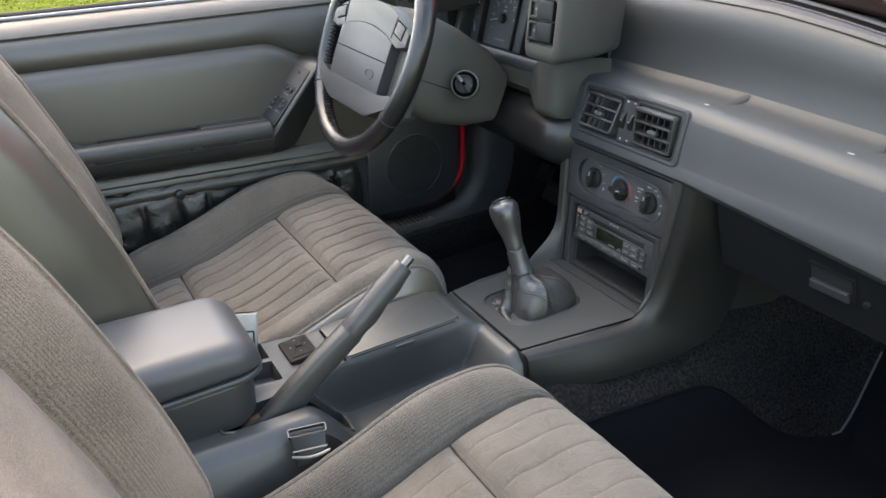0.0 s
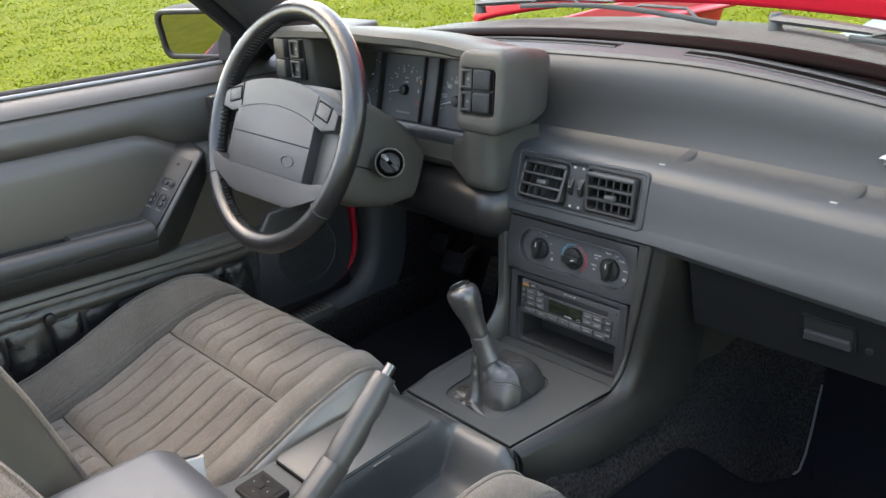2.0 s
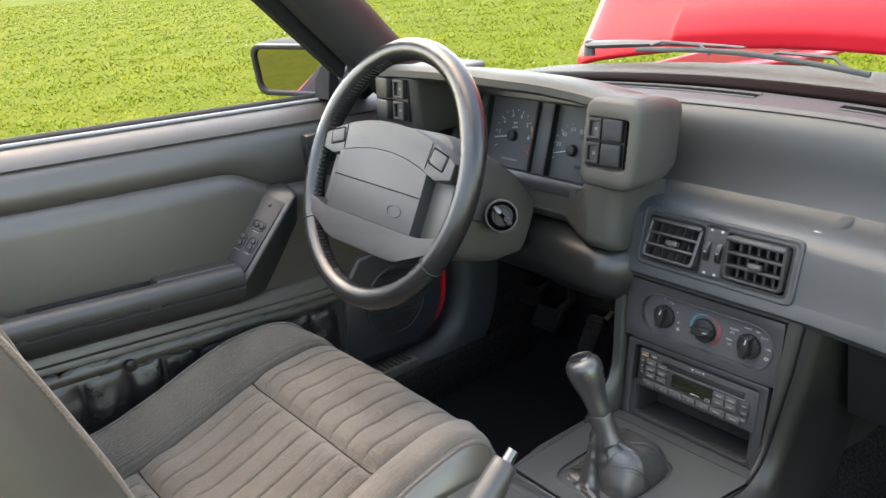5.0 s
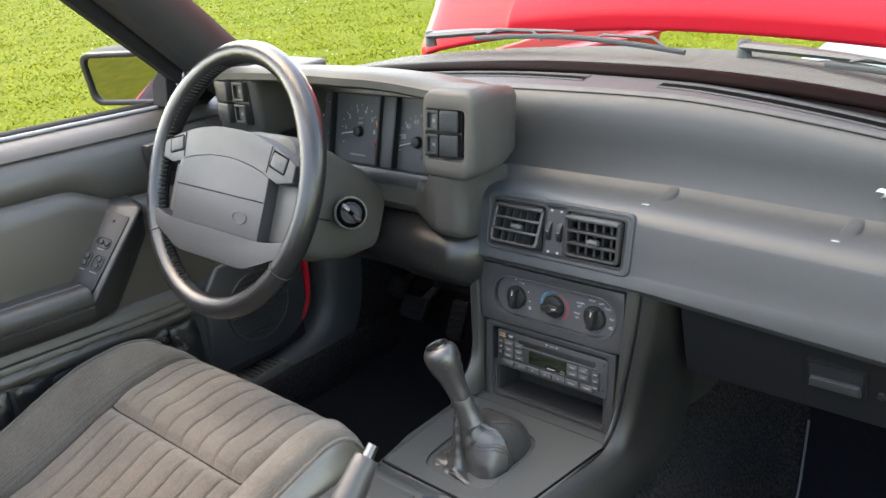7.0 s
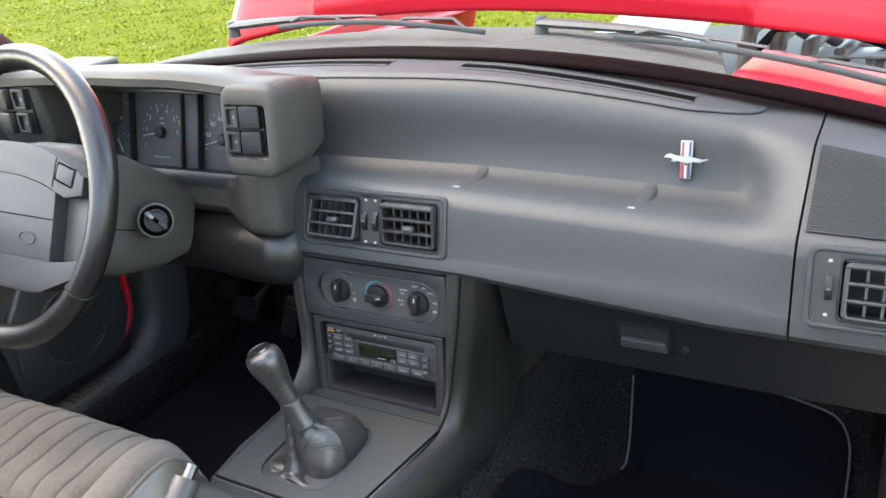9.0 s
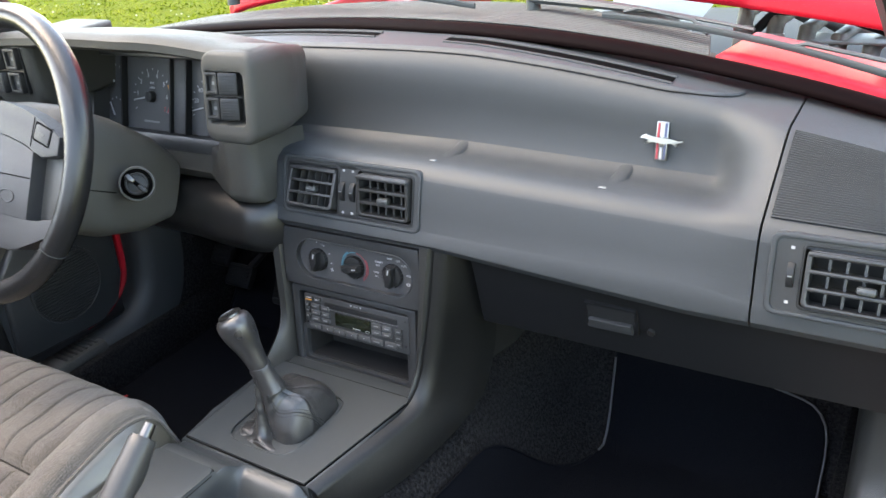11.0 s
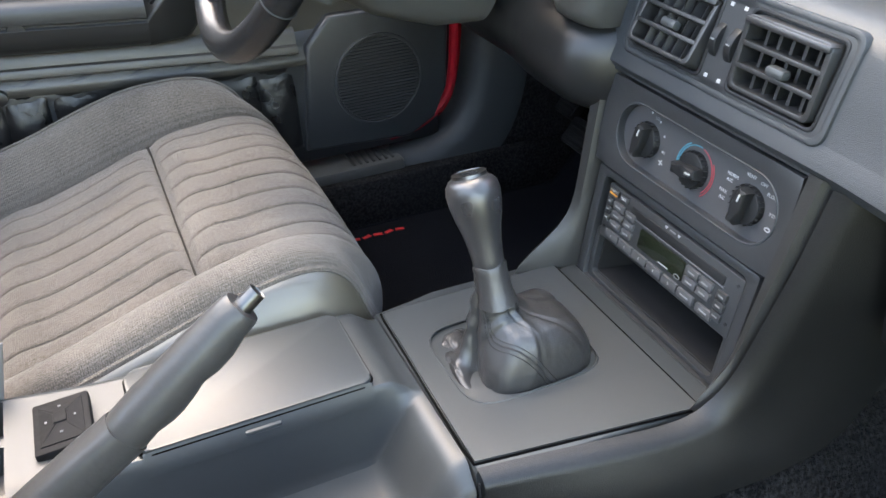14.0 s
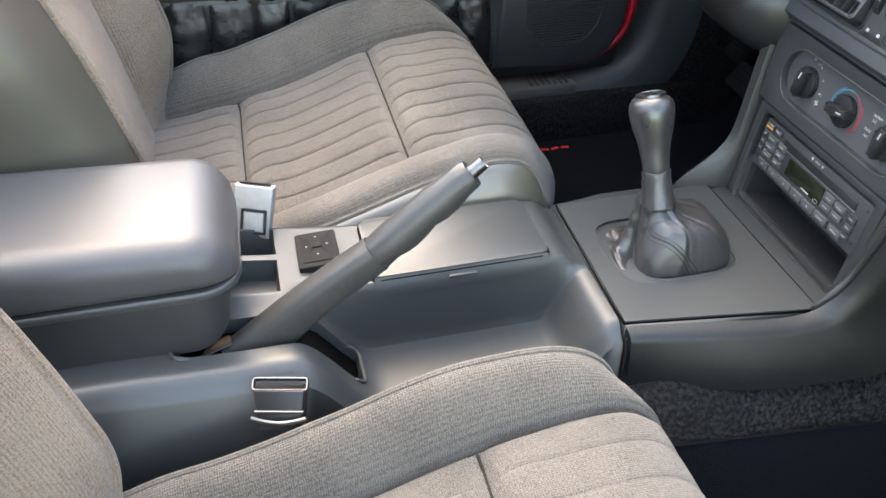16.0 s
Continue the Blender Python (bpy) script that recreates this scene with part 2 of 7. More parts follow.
def glass_material():
    m = bpy.data.materials.new("clear_glass")
    m.use_nodes = True
    nt = m.node_tree
    nt.nodes.remove(nt.nodes["Principled BSDF"])
    clear, gloss, mix, face, power, scale = (nt.nodes.new(k) for k in ("ShaderNodeBsdfTransparent", "ShaderNodeBsdfGlossy", "ShaderNodeMixShader", "ShaderNodeLayerWeight", "ShaderNodeMath", "ShaderNodeMath"))
    clear.inputs["Color"].default_value = (0.93, 0.96, 0.94, 1)
    gloss.inputs["Roughness"].default_value = 0.02
    power.operation, scale.operation = "POWER", "MULTIPLY_ADD"
    power.inputs[1].default_value = 5.0
    scale.inputs[1].default_value, scale.inputs[2].default_value = 0.06, 0.002
    face.inputs["Blend"].default_value = 0.5
    nt.links.new(face.outputs["Facing"], power.inputs[0])
    nt.links.new(power.outputs[0], scale.inputs[0])
    nt.links.new(scale.outputs[0], mix.inputs[0])
    nt.links.new(clear.outputs[0], mix.inputs[1])
    nt.links.new(gloss.outputs[0], mix.inputs[2])
    nt.links.new(mix.outputs[0], nt.nodes["Material Output"].inputs["Surface"])
    return m


M["glass"] = glass_material()


# ---------------------------------------------------------------- building helpers
def thing(name, label, category, at=(0, 0, 0), group="", kind=""):
    e = new(name)
    e.empty_display_size = 0.05
    e.matrix_basis = Matrix.Translation(at)
    return tagged(e, label, category, group, kind)


def root_inverse(ob):
    return ob.matrix_basis.inverted() if ob.parent is None else Matrix()


def finish(ob, parent, material, label="", angle=40):
    me = ob.data
    if material:
        me.materials.append(material)
    me.shade_smooth()
    me.set_sharp_from_angle(angle=radians(angle))
    if parent:
        ob.parent = parent
        ob.matrix_parent_inverse = root_inverse(parent)
    return tagged(ob, label)


def part(name, bm, material, parent=None, label="", angle=40):
    """A bmesh in world places becomes one mesh object under its thing or part."""
    me = bpy.data.meshes.new(name)
    bmesh.ops.recalc_face_normals(bm, faces=bm.faces)
    bm.to_mesh(me)
    bm.free()
    return finish(new(name, me), parent, material, label, angle)


def raw(name, verts, faces, material, parent=None, label="", angle=40):
    bm = bmesh.new()
    vs = [bm.verts.new(v) for v in verts]
    for f in faces:
        try:
            bm.faces.new([vs[i] for i in f])
        except ValueError:
            pass
    return part(name, bm, material, parent, label, angle)


def grid_faces(nu, nv, wrap=False, base=0):
    out = []
    for i in range(nu - 1):
        for j in range(nv if wrap else nv - 1):
            k = (j + 1) % nv
            out.append((base + i * nv + j, base + i * nv + k, base + (i + 1) * nv + k, base + (i + 1) * nv + j))
    return out


def surf(name, f, us, vs, material, parent, label="", thick=0.0, angle=50):
    verts = [f(u, v) for u in us for v in vs]
    ob = raw(name, verts, grid_faces(len(us), len(vs)), material, parent, label, angle)
    if thick:
        mod = ob.modifiers.new("thick", "SOLIDIFY")
        mod.thickness, mod.offset = thick, -1
    return ob


def loft(name, rings, material, parent, label="", caps=True, angle=40):
    n = len(rings[0])
    verts = [p for r in rings for p in r]
    faces = grid_faces(len(rings), n, True)
    if caps:
        faces += [tuple(range(n))[::-1], tuple(range((len(rings) - 1) * n, len(rings) * n))]
    return raw(name, verts, faces, material, parent, label, angle)


def frames_along(path):
    """Tangent, side and up at each point of a path."""
    pts = [Vector(p) for p in path]
    out, up = [], None
    for i, p in enumerate(pts):
        t = (pts[min(i + 1, len(pts) - 1)] - pts[max(i - 1, 0)]).normalized()
        if up is None:
            up = Vector((0, 0, 1)) if abs(t.z) < 0.9 else Vector((0, 1, 0))
        side = t.cross(up).normalized()
        up = side.cross(t).normalized()
        out.append((p, t, side, up))
    return out


def tube(name, path, radius, material, parent, label="", n=10, squash=1.0):
    rad = radius if isinstance(radius, (list, tuple)) else [radius] * len(path)
    rings = []
    for (p, t, s, u), r in zip(frames_along(path), rad):
        rings.append([p + s * (r * math.cos(2 * math.pi * k / n)) + u * (r * squash * math.sin(2 * math.pi * k / n)) for k in range(n)])
    return loft(name, rings, material, parent, label)


def box_bm(x0, x1, y0, y1, z0, z1, r=0.0, seg=2, bm=None, m=None):
    b = bmesh.new()
    bmesh.ops.create_cube(b, size=1)
    bmesh.ops.scale(b, verts=b.verts, vec=(x1 - x0, y1 - y0, z1 - z0))
    bmesh.ops.translate(b, verts=b.verts, vec=((x0 + x1) / 2, (y0 + y1) / 2, (z0 + z1) / 2))
    if r:
        bmesh.ops.bevel(b, geom=list(b.edges), offset=r, segments=seg, profile=0.5, affect="EDGES")
    if m is not None:
        bmesh.ops.transform(b, matrix=m, verts=b.verts)
    return b


def box(name, x0, x1, y0, y1, z0, z1, material, parent, r=0.0, label="", seg=2, m=None):
    return part(name, box_bm(x0, x1, y0, y1, z0, z1, r, seg, m=m), material, parent, label)


def round_rect(w, h, r, n=5):
    pts = []
    for cx, cy, a0 in ((w - r, h - r, 0), (-w + r, h - r, 90), (-w + r, -h + r, 180), (w - r, -h + r, 270)):
        for k in range(n + 1):
            a = radians(a0 + 90 * k / n)
            pts.append((cx + r * math.cos(a), cy + r * math.sin(a)))
    return pts


def prism(name, outline, d0, d1, m, material, parent, bevel=0.0, label="", seg=2):
    """An outline in the local x, z plane of m, from depth d0 to d1 along local y (towards -y is the front)."""
    bm = bmesh.new()
    a = [bm.verts.new((x, d0, z)) for x, z in outline]
    b = [bm.verts.new((x, d1, z)) for x, z in outline]
    n = len(outline)
    front = bm.faces.new(a)
    bm.faces.new(b[::-1])
    for i in range(n):
        bm.faces.new((a[i], b[i], b[(i + 1) % n], a[(i + 1) % n]))
    if bevel:
        bmesh.ops.bevel(bm, geom=list(front.edges), offset=bevel, segments=seg, profile=0.5, affect="EDGES")
    bmesh.ops.transform(bm, matrix=m, verts=bm.verts)
    return part(name, bm, material, parent, label)


def ring_prism(name, outer, inner, d0, d1, m, material, parent, bevel=0.0, label=""):
    """A flat frame with a hole: both outlines have the same number of points."""
    n = len(outer)
    bm = bmesh.new()
    lo = [[bm.verts.new((x, d, z)) for x, z in o] for o in (outer, inner) for d in (d0, d1)]
    of, ob_, inf, inb = lo
    edges = []
    for i in range(n):
        j = (i + 1) % n
        bm.faces.new((of[i], of[j], inf[j], inf[i]))
        bm.faces.new((ob_[i], inb[i], inb[j], ob_[j]))
        bm.faces.new((of[i], ob_[i], ob_[j], of[j]))
        bm.faces.new((inf[i], inf[j], inb[j], inb[i]))
    if bevel:
        keys = {v for v in of} | {v for v in inf}
        edges = [e for e in bm.edges if e.verts[0] in keys and e.verts[1] in keys and ((e.verts[0] in of) == (e.verts[1] in of))]
        bmesh.ops.bevel(bm, geom=edges, offset=bevel, segments=2, profile=0.5, affect="EDGES")
    bmesh.ops.transform(bm, matrix=m, verts=bm.verts)
    return part(name, bm, material, parent, label)


def cyl(name, r0, r1, d0, d1, m, material, parent, n=24, bevel=0.0, label=""):
    """A round body along local y of m."""
    rings = [(r0, d0)]
    if bevel:
        rings = [(r0 - bevel, d0), (r0 - bevel * 0.3, d0 + bevel * 0.3), (r0, d0 + bevel)]
    rings.append((r1, d1))
    return loft(name, [[m @ Vector((r * math.cos(2 * math.pi * k / n), d, r * math.sin(2 * math.pi * k / n))) for k in range(n)] for r, d in rings], material, parent, label)


def text(name, body, size, m, material, parent, align="CENTER"):
    """Lettering as a thin mesh on the local x, z plane of m, facing -y."""
    cu = bpy.data.curves.new(name, "FONT")
    cu.body, cu.size, cu.align_x, cu.align_y, cu.extrude, cu.resolution_u = body, size, align, "CENTER", 0.00015, 2
    tmp = bpy.data.objects.new(name, cu)
    scene.collection.objects.link(tmp)
    me = bpy.data.meshes.new_from_object(tmp.evaluated_get(bpy.context.evaluated_depsgraph_get()))
    bpy.data.objects.remove(tmp)
    me.transform(m @ pose(0, 0, 0, 90, 0, 0))
    ob = new(name, me)
    me.materials.clear()
    return finish(ob, parent, material)


def smooth(a, b, x):
    t = min(1, max(0, (x - a) / (b - a)))
    return t * t * (3 - 2 * t)


def lerp(a, b, t):
    return a + (b - a) * t


def linspace(a, b, n):
    return [a + (b - a) * i / (n - 1) for i in range(n)]


def curve_through(pts, n):
    """n points along a smooth line through pts (Catmull-Rom), evenly by parameter."""
    ps = [Vector(p) for p in pts]
    out = []
    for k in range(n):
        s = (len(ps) - 1) * k / (n - 1)
        i = min(int(s), len(ps) - 2)
        t = s - i
        p0, p1, p2, p3 = ps[max(i - 1, 0)], ps[i], ps[i + 1], ps[min(i + 2, len(ps) - 1)]
        out.append(0.5 * ((2 * p1) + (p2 - p0) * t + (2 * p0 - 5 * p1 + 4 * p2 - p3) * t * t + (3 * p1 - p0 - 3 * p2 + p3) * t ** 3))
    return out


# ---------------------------------------------------------------- ground
def lawn():
    m = mat("lawn_soil_and_grass", (0.05676, 0.07396, 0.00301), 0.95, spec=0.05,
            spots=[(0.35, 0.8, (0.07912, 0.086, 0.0043)), (1.6, 0.8, (0.043, 0.06364, 0.00258)), (6, 0.9, (0.046, 0.066, 0.0028)), (15, 0.75, (0.086, 0.09288, 0.00602))], bump=[("noise", 60, 0.012), ("noise", 12, 0.02)])
    n = 24
    ring = [0, 3, 8, 20, 60, 250, 1500]
    verts, faces = [(0, 0, 0)], []
    for r in ring[1:]:
        verts += [(r * math.cos(2 * math.pi * k / n), r * math.sin(2 * math.pi * k / n), 0) for k in range(n)]
    for k in range(n):
        faces.append((0, 1 + k, 1 + (k + 1) % n))
    for i in range(len(ring) - 2):
        for k in range(n):
            a, b = 1 + i * n, 1 + (i + 1) * n
            faces.append((a + k, b + k, b + (k + 1) % n, a + (k + 1) % n))
    tagged(raw("ground", verts, faces, m), "mown green lawn around the car", "lawn", kind="structure")


def grass_blades():
    rng = np.random.default_rng(4)
    m = mat("grass_blade", (0.090, 0.118, 0.006), 0.8, spec=0.05)
    nt = m.node_tree
    island, wide, ramp, mix = (nt.nodes.new(k) for k in ("ShaderNodeNewGeometry", "ShaderNodeTexNoise", "ShaderNodeMath", "ShaderNodeValToRGB"))
    tc = nt.nodes.new("ShaderNodeTexCoord")
    wide.inputs["Scale"].default_value, wide.inputs["Detail"].default_value = 1.1, 4
    nt.links.new(tc.outputs["Object"], wide.inputs["Vector"])
    ramp.operation = "MULTIPLY_ADD"
    ramp.inputs[1].default_value = 0.55
    nt.links.new(island.outputs["Random Per Island"], ramp.inputs[0])
    nt.links.new(wide.outputs["Fac"], ramp.inputs[2])
    el = mix.color_ramp.elements
    el[0].position, el[0].color = 0.42, (0.070, 0.098, 0.005, 1)
    el[1].position, el[1].color = 1.05, (0.165, 0.175, 0.014, 1)
    mid = el.new(0.75)
    mid.color = (0.098, 0.126, 0.006, 1)
    nt.links.new(ramp.outputs[0], mix.inputs[0])
    nt.links.new(mix.outputs[0], nt.nodes["Principled BSDF"].inputs["Base Color"])
    n = 330000
    # denser close to the car, on the driver's side and ahead of it
    d = 1.2 + 30 * rng.random(n) ** 1.7
    a = np.radians(rng.uniform(62, 215, n))
    x, y = -0.3 + d * np.cos(a), 0.3 + d * np.sin(a)
    ok = ~((x > -1.0) & (x < 1.0) & (y < 2.4))
    x, y, d = x[ok], y[ok], d[ok]
    n = len(x)
    turn = rng.uniform(0, 2 * np.pi, n)
    w = (0.0022 + 0.0009 * d) * rng.uniform(0.5, 1.3, n)
    tuft = 0.6 + 0.4 * np.sin(x * 5.1 + 2 * np.sin(y * 3.3)) * np.sin(y * 4.7 + x)
    h = rng.uniform(0.012, 0.036, n) * tuft
    lean = rng.uniform(-0.034, 0.034, (n, 2))
    cx, sx = np.cos(turn) * w, np.sin(turn) * w
    v = np.empty((n, 3, 3))
    v[:, 0] = np.stack([x - cx, y - sx, np.zeros(n)], 1)
    v[:, 1] = np.stack([x + cx, y + sx, np.zeros(n)], 1)
    v[:, 2] = np.stack([x + lean[:, 0], y + lean[:, 1], h], 1)
    me = bpy.data.meshes.new("grass")
    me.from_pydata(v.reshape(-1, 3).tolist(), [], np.arange(3 * n).reshape(-1, 3).tolist())
    me.materials.append(m)
    tagged(new("grass", me), "short green grass blades of the lawn", "grass", kind="stuff")


def clover():
    rng = np.random.default_rng(9)
    n = 1800
    x, y = rng.uniform(-14, 2, n), rng.uniform(0.5, 16, n)
    patch = np.sin(x * 1.1 + 0.7 * np.sin(y)) + np.sin(y * 0.9 + x * 0.4)
    ok = (patch > 0.1) & ~((x > -1.1) & (y < 2.6))
    x, y = x[ok], y[ok]
    verts, faces = [], []
    for a, b, r in zip(x, y, rng.uniform(0.007, 0.015, len(x))):
        k = len(verts)
        verts += [(a + r, b, 0.03), (a, b + r, 0.03), (a - r, b, 0.03), (a, b - r, 0.03), (a, b, 0.03 + r)]
        faces += [(k, k + 1, k + 4), (k + 1, k + 2, k + 4), (k + 2, k + 3, k + 4), (k + 3, k, k + 4)]
    me = bpy.data.meshes.new("clover")
    me.from_pydata([tuple(map(float, v)) for v in verts], [], faces)
    me.materials.append(mat("clover_white", (0.30, 0.31, 0.22), 0.9, spec=0.05))
    tagged(new("clover", me), "small white clover flowers in the lawn", "flowers", kind="stuff")


lawn()
grass_blades()
clover()


# ---------------------------------------------------------------- car shell
def windshield_y(x):
    return 0.476 - (0.05 if x > 0 else 0.13) * x - (0.0 if x > 0 else 0.35) * x * x


def cowl_drop(x):
    """The cowl is crowned: it falls away towards the passenger's side."""
    return -(0.185 if x > 0 else 0.05) * x * x


def belt(y):
    return 0.957 - 0.045 * (y + 0.36)


def ground_floor(x, y):
    """Carpet height: flat floor, steep toe board, high tunnel under the console."""
    z = lerp(0.300, 0.250, smooth(-0.1, 0.1, x))
    z += max(0.0, min(0.34, (y - 0.50) * 1.15))
    tunnel = 0.435 + 0.10 * smooth(0.25, 0.60, y) + 0.038 * smooth(0.0, 0.06, x) * smooth(0.45, 0.25, y) * smooth(-0.02, 0.02, y)
    return lerp(z, max(z, tunnel), smooth(0.245, 0.115, abs(x)))


def car_shell():
    floor_label = "black carpeted car floor with a raised centre tunnel"

    def floor_z(x, y):
        return ground_floor(x, y)
    xs = [-0.66 + 1.32 * i / 44 for i in range(45)]
    ys = [-1.3 + 2.1 * j / 50 for j in range(51)]
    f = surf("floor", lambda x, y: (x, y, floor_z(x, y) + 0.004 * noise.noise((x * 30, y * 30, 0))), xs, ys, M["carpet"], None, floor_label, thick=0.02)
    tagged(f, category="carpet", kind="structure")
    w = box("wall_firewall", -0.74, 0.74, 0.80, 0.83, 0.15, 0.80, M["carpet"], None, 0.004, "black carpeted firewall ahead of the footwells")
    tagged(w, category="firewall", kind="structure")
    w = box("wall_rear", -0.70, 0.70, -1.32, -1.28, 0.28, 0.90, M["vinyl"], None, 0.01, "dark grey panel closing the cabin behind the seats")
    tagged(w, category="panel", kind="structure")
    for s, lab, dx, dz in ((-1, "driver's", 0.0, 0.0), (1, "passenger's", -0.068, 0.05)):
        e = thing("door_sill", "dark grey plastic scuff plate over the " + lab + " door sill", "door sill", (s * 0.68, 0, 0.36), kind="structure")
        box("rocker", *sorted((s * 0.645, s * 0.80)), -0.75, 0.40, 0.20, 0.392, M["paint"], e, 0.01)
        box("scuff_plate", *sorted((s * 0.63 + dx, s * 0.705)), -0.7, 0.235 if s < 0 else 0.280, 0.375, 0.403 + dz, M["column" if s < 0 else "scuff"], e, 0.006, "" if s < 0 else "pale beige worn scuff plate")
        for k in range(7):
            box("rib", *sorted((s * 0.640, s * 0.700)), 0.150 + 0.011 * k, 0.155 + 0.011 * k, 0.402 + dz, 0.4055 + dz, M["grained"], e, 0.001)
        box("carpet_side", *sorted((s * 0.612, s * 0.640)), -0.7, 0.62, 0.26, 0.385, M["carpet"], e, 0.006)


def kick_panel(s):
    """Plastic trim that turns from the sill up to the dashboard, and the painted door jamb with its seal."""
    e = thing("kick_panel", "dark grey plastic kick panel beside the footwell", "trim", (s * 0.66, 0.36, 0.40), kind="structure")
    path = [(0.20, 0.402), (0.26, 0.404), (0.31, 0.418), (0.345, 0.45), (0.362, 0.50), (0.37, 0.58), (0.372, 0.68), (0.372, 0.80)]
    pts = curve_through([(0, y, z) for y, z in path], 30)
    rings = []
    for k, p in enumerate(pts):
        t = (pts[min(k + 1, 29)] - pts[max(k - 1, 0)]).normalized()
        nrm = Vector((0, t.z, -t.y))
        prof = [(-0.700, 0.0), (-0.655, -0.002), (-0.640, 0.006), (-0.632, 0.025), (-0.630, 0.09), (-0.700, 0.09)]
        rings.append([Vector((-s * px, p.y + nrm.y * d, p.z + nrm.z * d)) for px, d in prof])
    loft("panel", rings, M["dash" if s < 0 else "grained"], e)
    box("carpet", *sorted((s * 0.632, s * 0.66)), 0.40, 0.80, 0.28, 0.75, M["carpet"], e, 0.006)


def jamb(s):
    e = thing("door_jamb", "red painted door edge with a dark seal", "door jamb", (s * 0.70, 0.33, 0.40), kind="structure")
    path = [(0.22, 0.413), (0.265, 0.42), (0.305, 0.445), (0.328, 0.49), (0.336, 0.56), (0.336, 0.66), (0.33, 0.80)]
    tube("jamb", [(s * 0.671, p.y + 0.005, p.z + 0.013 * smooth(0.50, 0.43, p.z)) for p in curve_through([(0, y, z) for y, z in path], 36)], 0.0072, M["paint"], e, "glossy red painted steel edge", 8)
    tube("seal", [(s * 0.712, p.y + 0.014, p.z - 0.012) for p in curve_through([(0, y, z) for y, z in path], 36)], 0.010, M["rubber"], e, "black rubber door seal", 8)


car_shell()
for side in (-1, 1):
    kick_panel(side)
jamb(-1)


# ---------------------------------------------------------------- front of the car seen through the glass
def front_body():
    e = thing("front_body", "red painted front fenders with black plastic cowl grille", "car body", (0, 1.4, 0.3), kind="structure")

    def fender(s):
        def f(u, v):
            x = s * lerp(0.70, 0.86, u)
            z = (0.915 if s > 0 else 0.825) - 0.012 * u * u - 0.10 * smooth(0.8, 1, u) - 0.07 * smooth(0.8, 2.2, v)
            return (x, v, z)
        surf("fender", f, linspace(0, 1, 10), linspace(0.34, 2.2, 12), M["paint"], e, "glossy red fender top", 0.01)
        box("fender_side", *sorted((s * 0.845, s * 0.865)), 0.34, 2.2, 0.25, 0.82, M["paint"], e, 0.008)
    fender(-1), fender(1)
    # black edge of the glass, the louvred cowl ahead of it, and the painted panel beside it
    xs = linspace(-0.66, 0.68, 41)
    band = [(-0.004, -0.004), (0.0, 0.0015), (0.008, 0.0045), (0.016, 0.0060), (0.026, 0.0058), (0.036, 0.002)]
    surf("glass_seal", lambda x, k: (x, windshield_y(x) + band[k][0], 0.950 + cowl_drop(x) + band[k][1]), xs, range(6), M["frit"], e, "black windshield edge reddened for the hood's reflection", 0.004)
    surf("cowl_base", lambda x, v: (x, windshield_y(x) + lerp(0.035, 0.24 - 0.3 * max(0.0, x - 0.06), v), 0.943 + cowl_drop(x) * 1.1 - 0.014 * v), linspace(-0.66, 0.42, 30), linspace(0, 1, 4), M["bay"], e, "", 0.01)
    for k in range(17):
        d = 0.048 + 0.0112 * k
        pts = [(x, windshield_y(x) + d, 0.954 + cowl_drop(x) * 1.1 - 0.014 * (d - 0.035) / 0.205) for x in linspace(-0.62, min(0.405 - 0.003 * k, 0.06 + (0.245 - d) / 0.3), 34)]
        tube("louvre", pts, 0.0029, M["cowl"], e, "", 6, 0.9)
    surf("scuttle", lambda x, v: (x, windshield_y(x) + lerp(0.040, 0.26, v), 0.955 + cowl_drop(x) * 1.05 - 0.02 * v), linspace(0.415, 0.72, 12), linspace(0, 1, 5), M["paint"], e, "glossy red scuttle panel", 0.01)
    box("bulkhead", -0.70, 0.70, 0.72, 0.74, 0.45, 0.84, M["bay"], e, 0.004, "black engine bay bulkhead")


def engine_parts():
    e = thing("engine", "engine with a white plastic cover and metal pipes", "engine", (0.3, 1.0, 0.55))
    box("block", 0.12, 0.62, 0.86, 1.5, 0.50, 0.78, M["bay"], e, 0.02, "black engine block")
    up = 0.045
    tray = []
    for t in linspace(0, 1, 8):
        y = lerp(0.82, 1.10, t)
        tray.append([Vector((x, y, z + up)) for x, z in ((0.10 - 0.02 * t, 0.842), (0.11 - 0.02 * t, 0.858 - 0.02 * t), (0.19, 0.864 - 0.02 * t), (0.27 - 0.03 * t, 0.850 - 0.02 * t), (0.29 - 0.03 * t, 0.830))])
    loft("cover", tray, M["white_plastic"], e, "white plastic cover")
    for k in range(6):
        x = 0.37 + 0.045 * k
        z = up - 0.012 * k
        tube("pipe", [(x, 0.80, 0.80 + z), (x + 0.006, 0.82, 0.862 + z), (x + 0.02, 0.87, 0.868 + z), (x + 0.03, 0.95, 0.84 + z)], [0.012, 0.013, 0.011, 0.012], M["engine"], e, "cast aluminium pipe", 10)
        cyl("clamp", 0.0155, 0.0155, -0.006, 0.006, Matrix.Translation((x + 0.004, 0.812, 0.838 + z)) @ pose(0, 0, 0, 80, 0, 0), M["steel"], e, 16, 0.002)
    tube("hose", [(0.36, 0.82, 0.80 + up), (0.42, 0.82, 0.866 + up), (0.50, 0.83, 0.860 + up), (0.58, 0.84, 0.83 + up), (0.62, 0.84, 0.78 + up)], 0.008, M["rubber"], e, "black rubber hose", 10)
    box("label_plate", 0.46, 0.58, 0.80, 0.86, 0.866, 0.870, M["white_plastic"], e, 0.001)


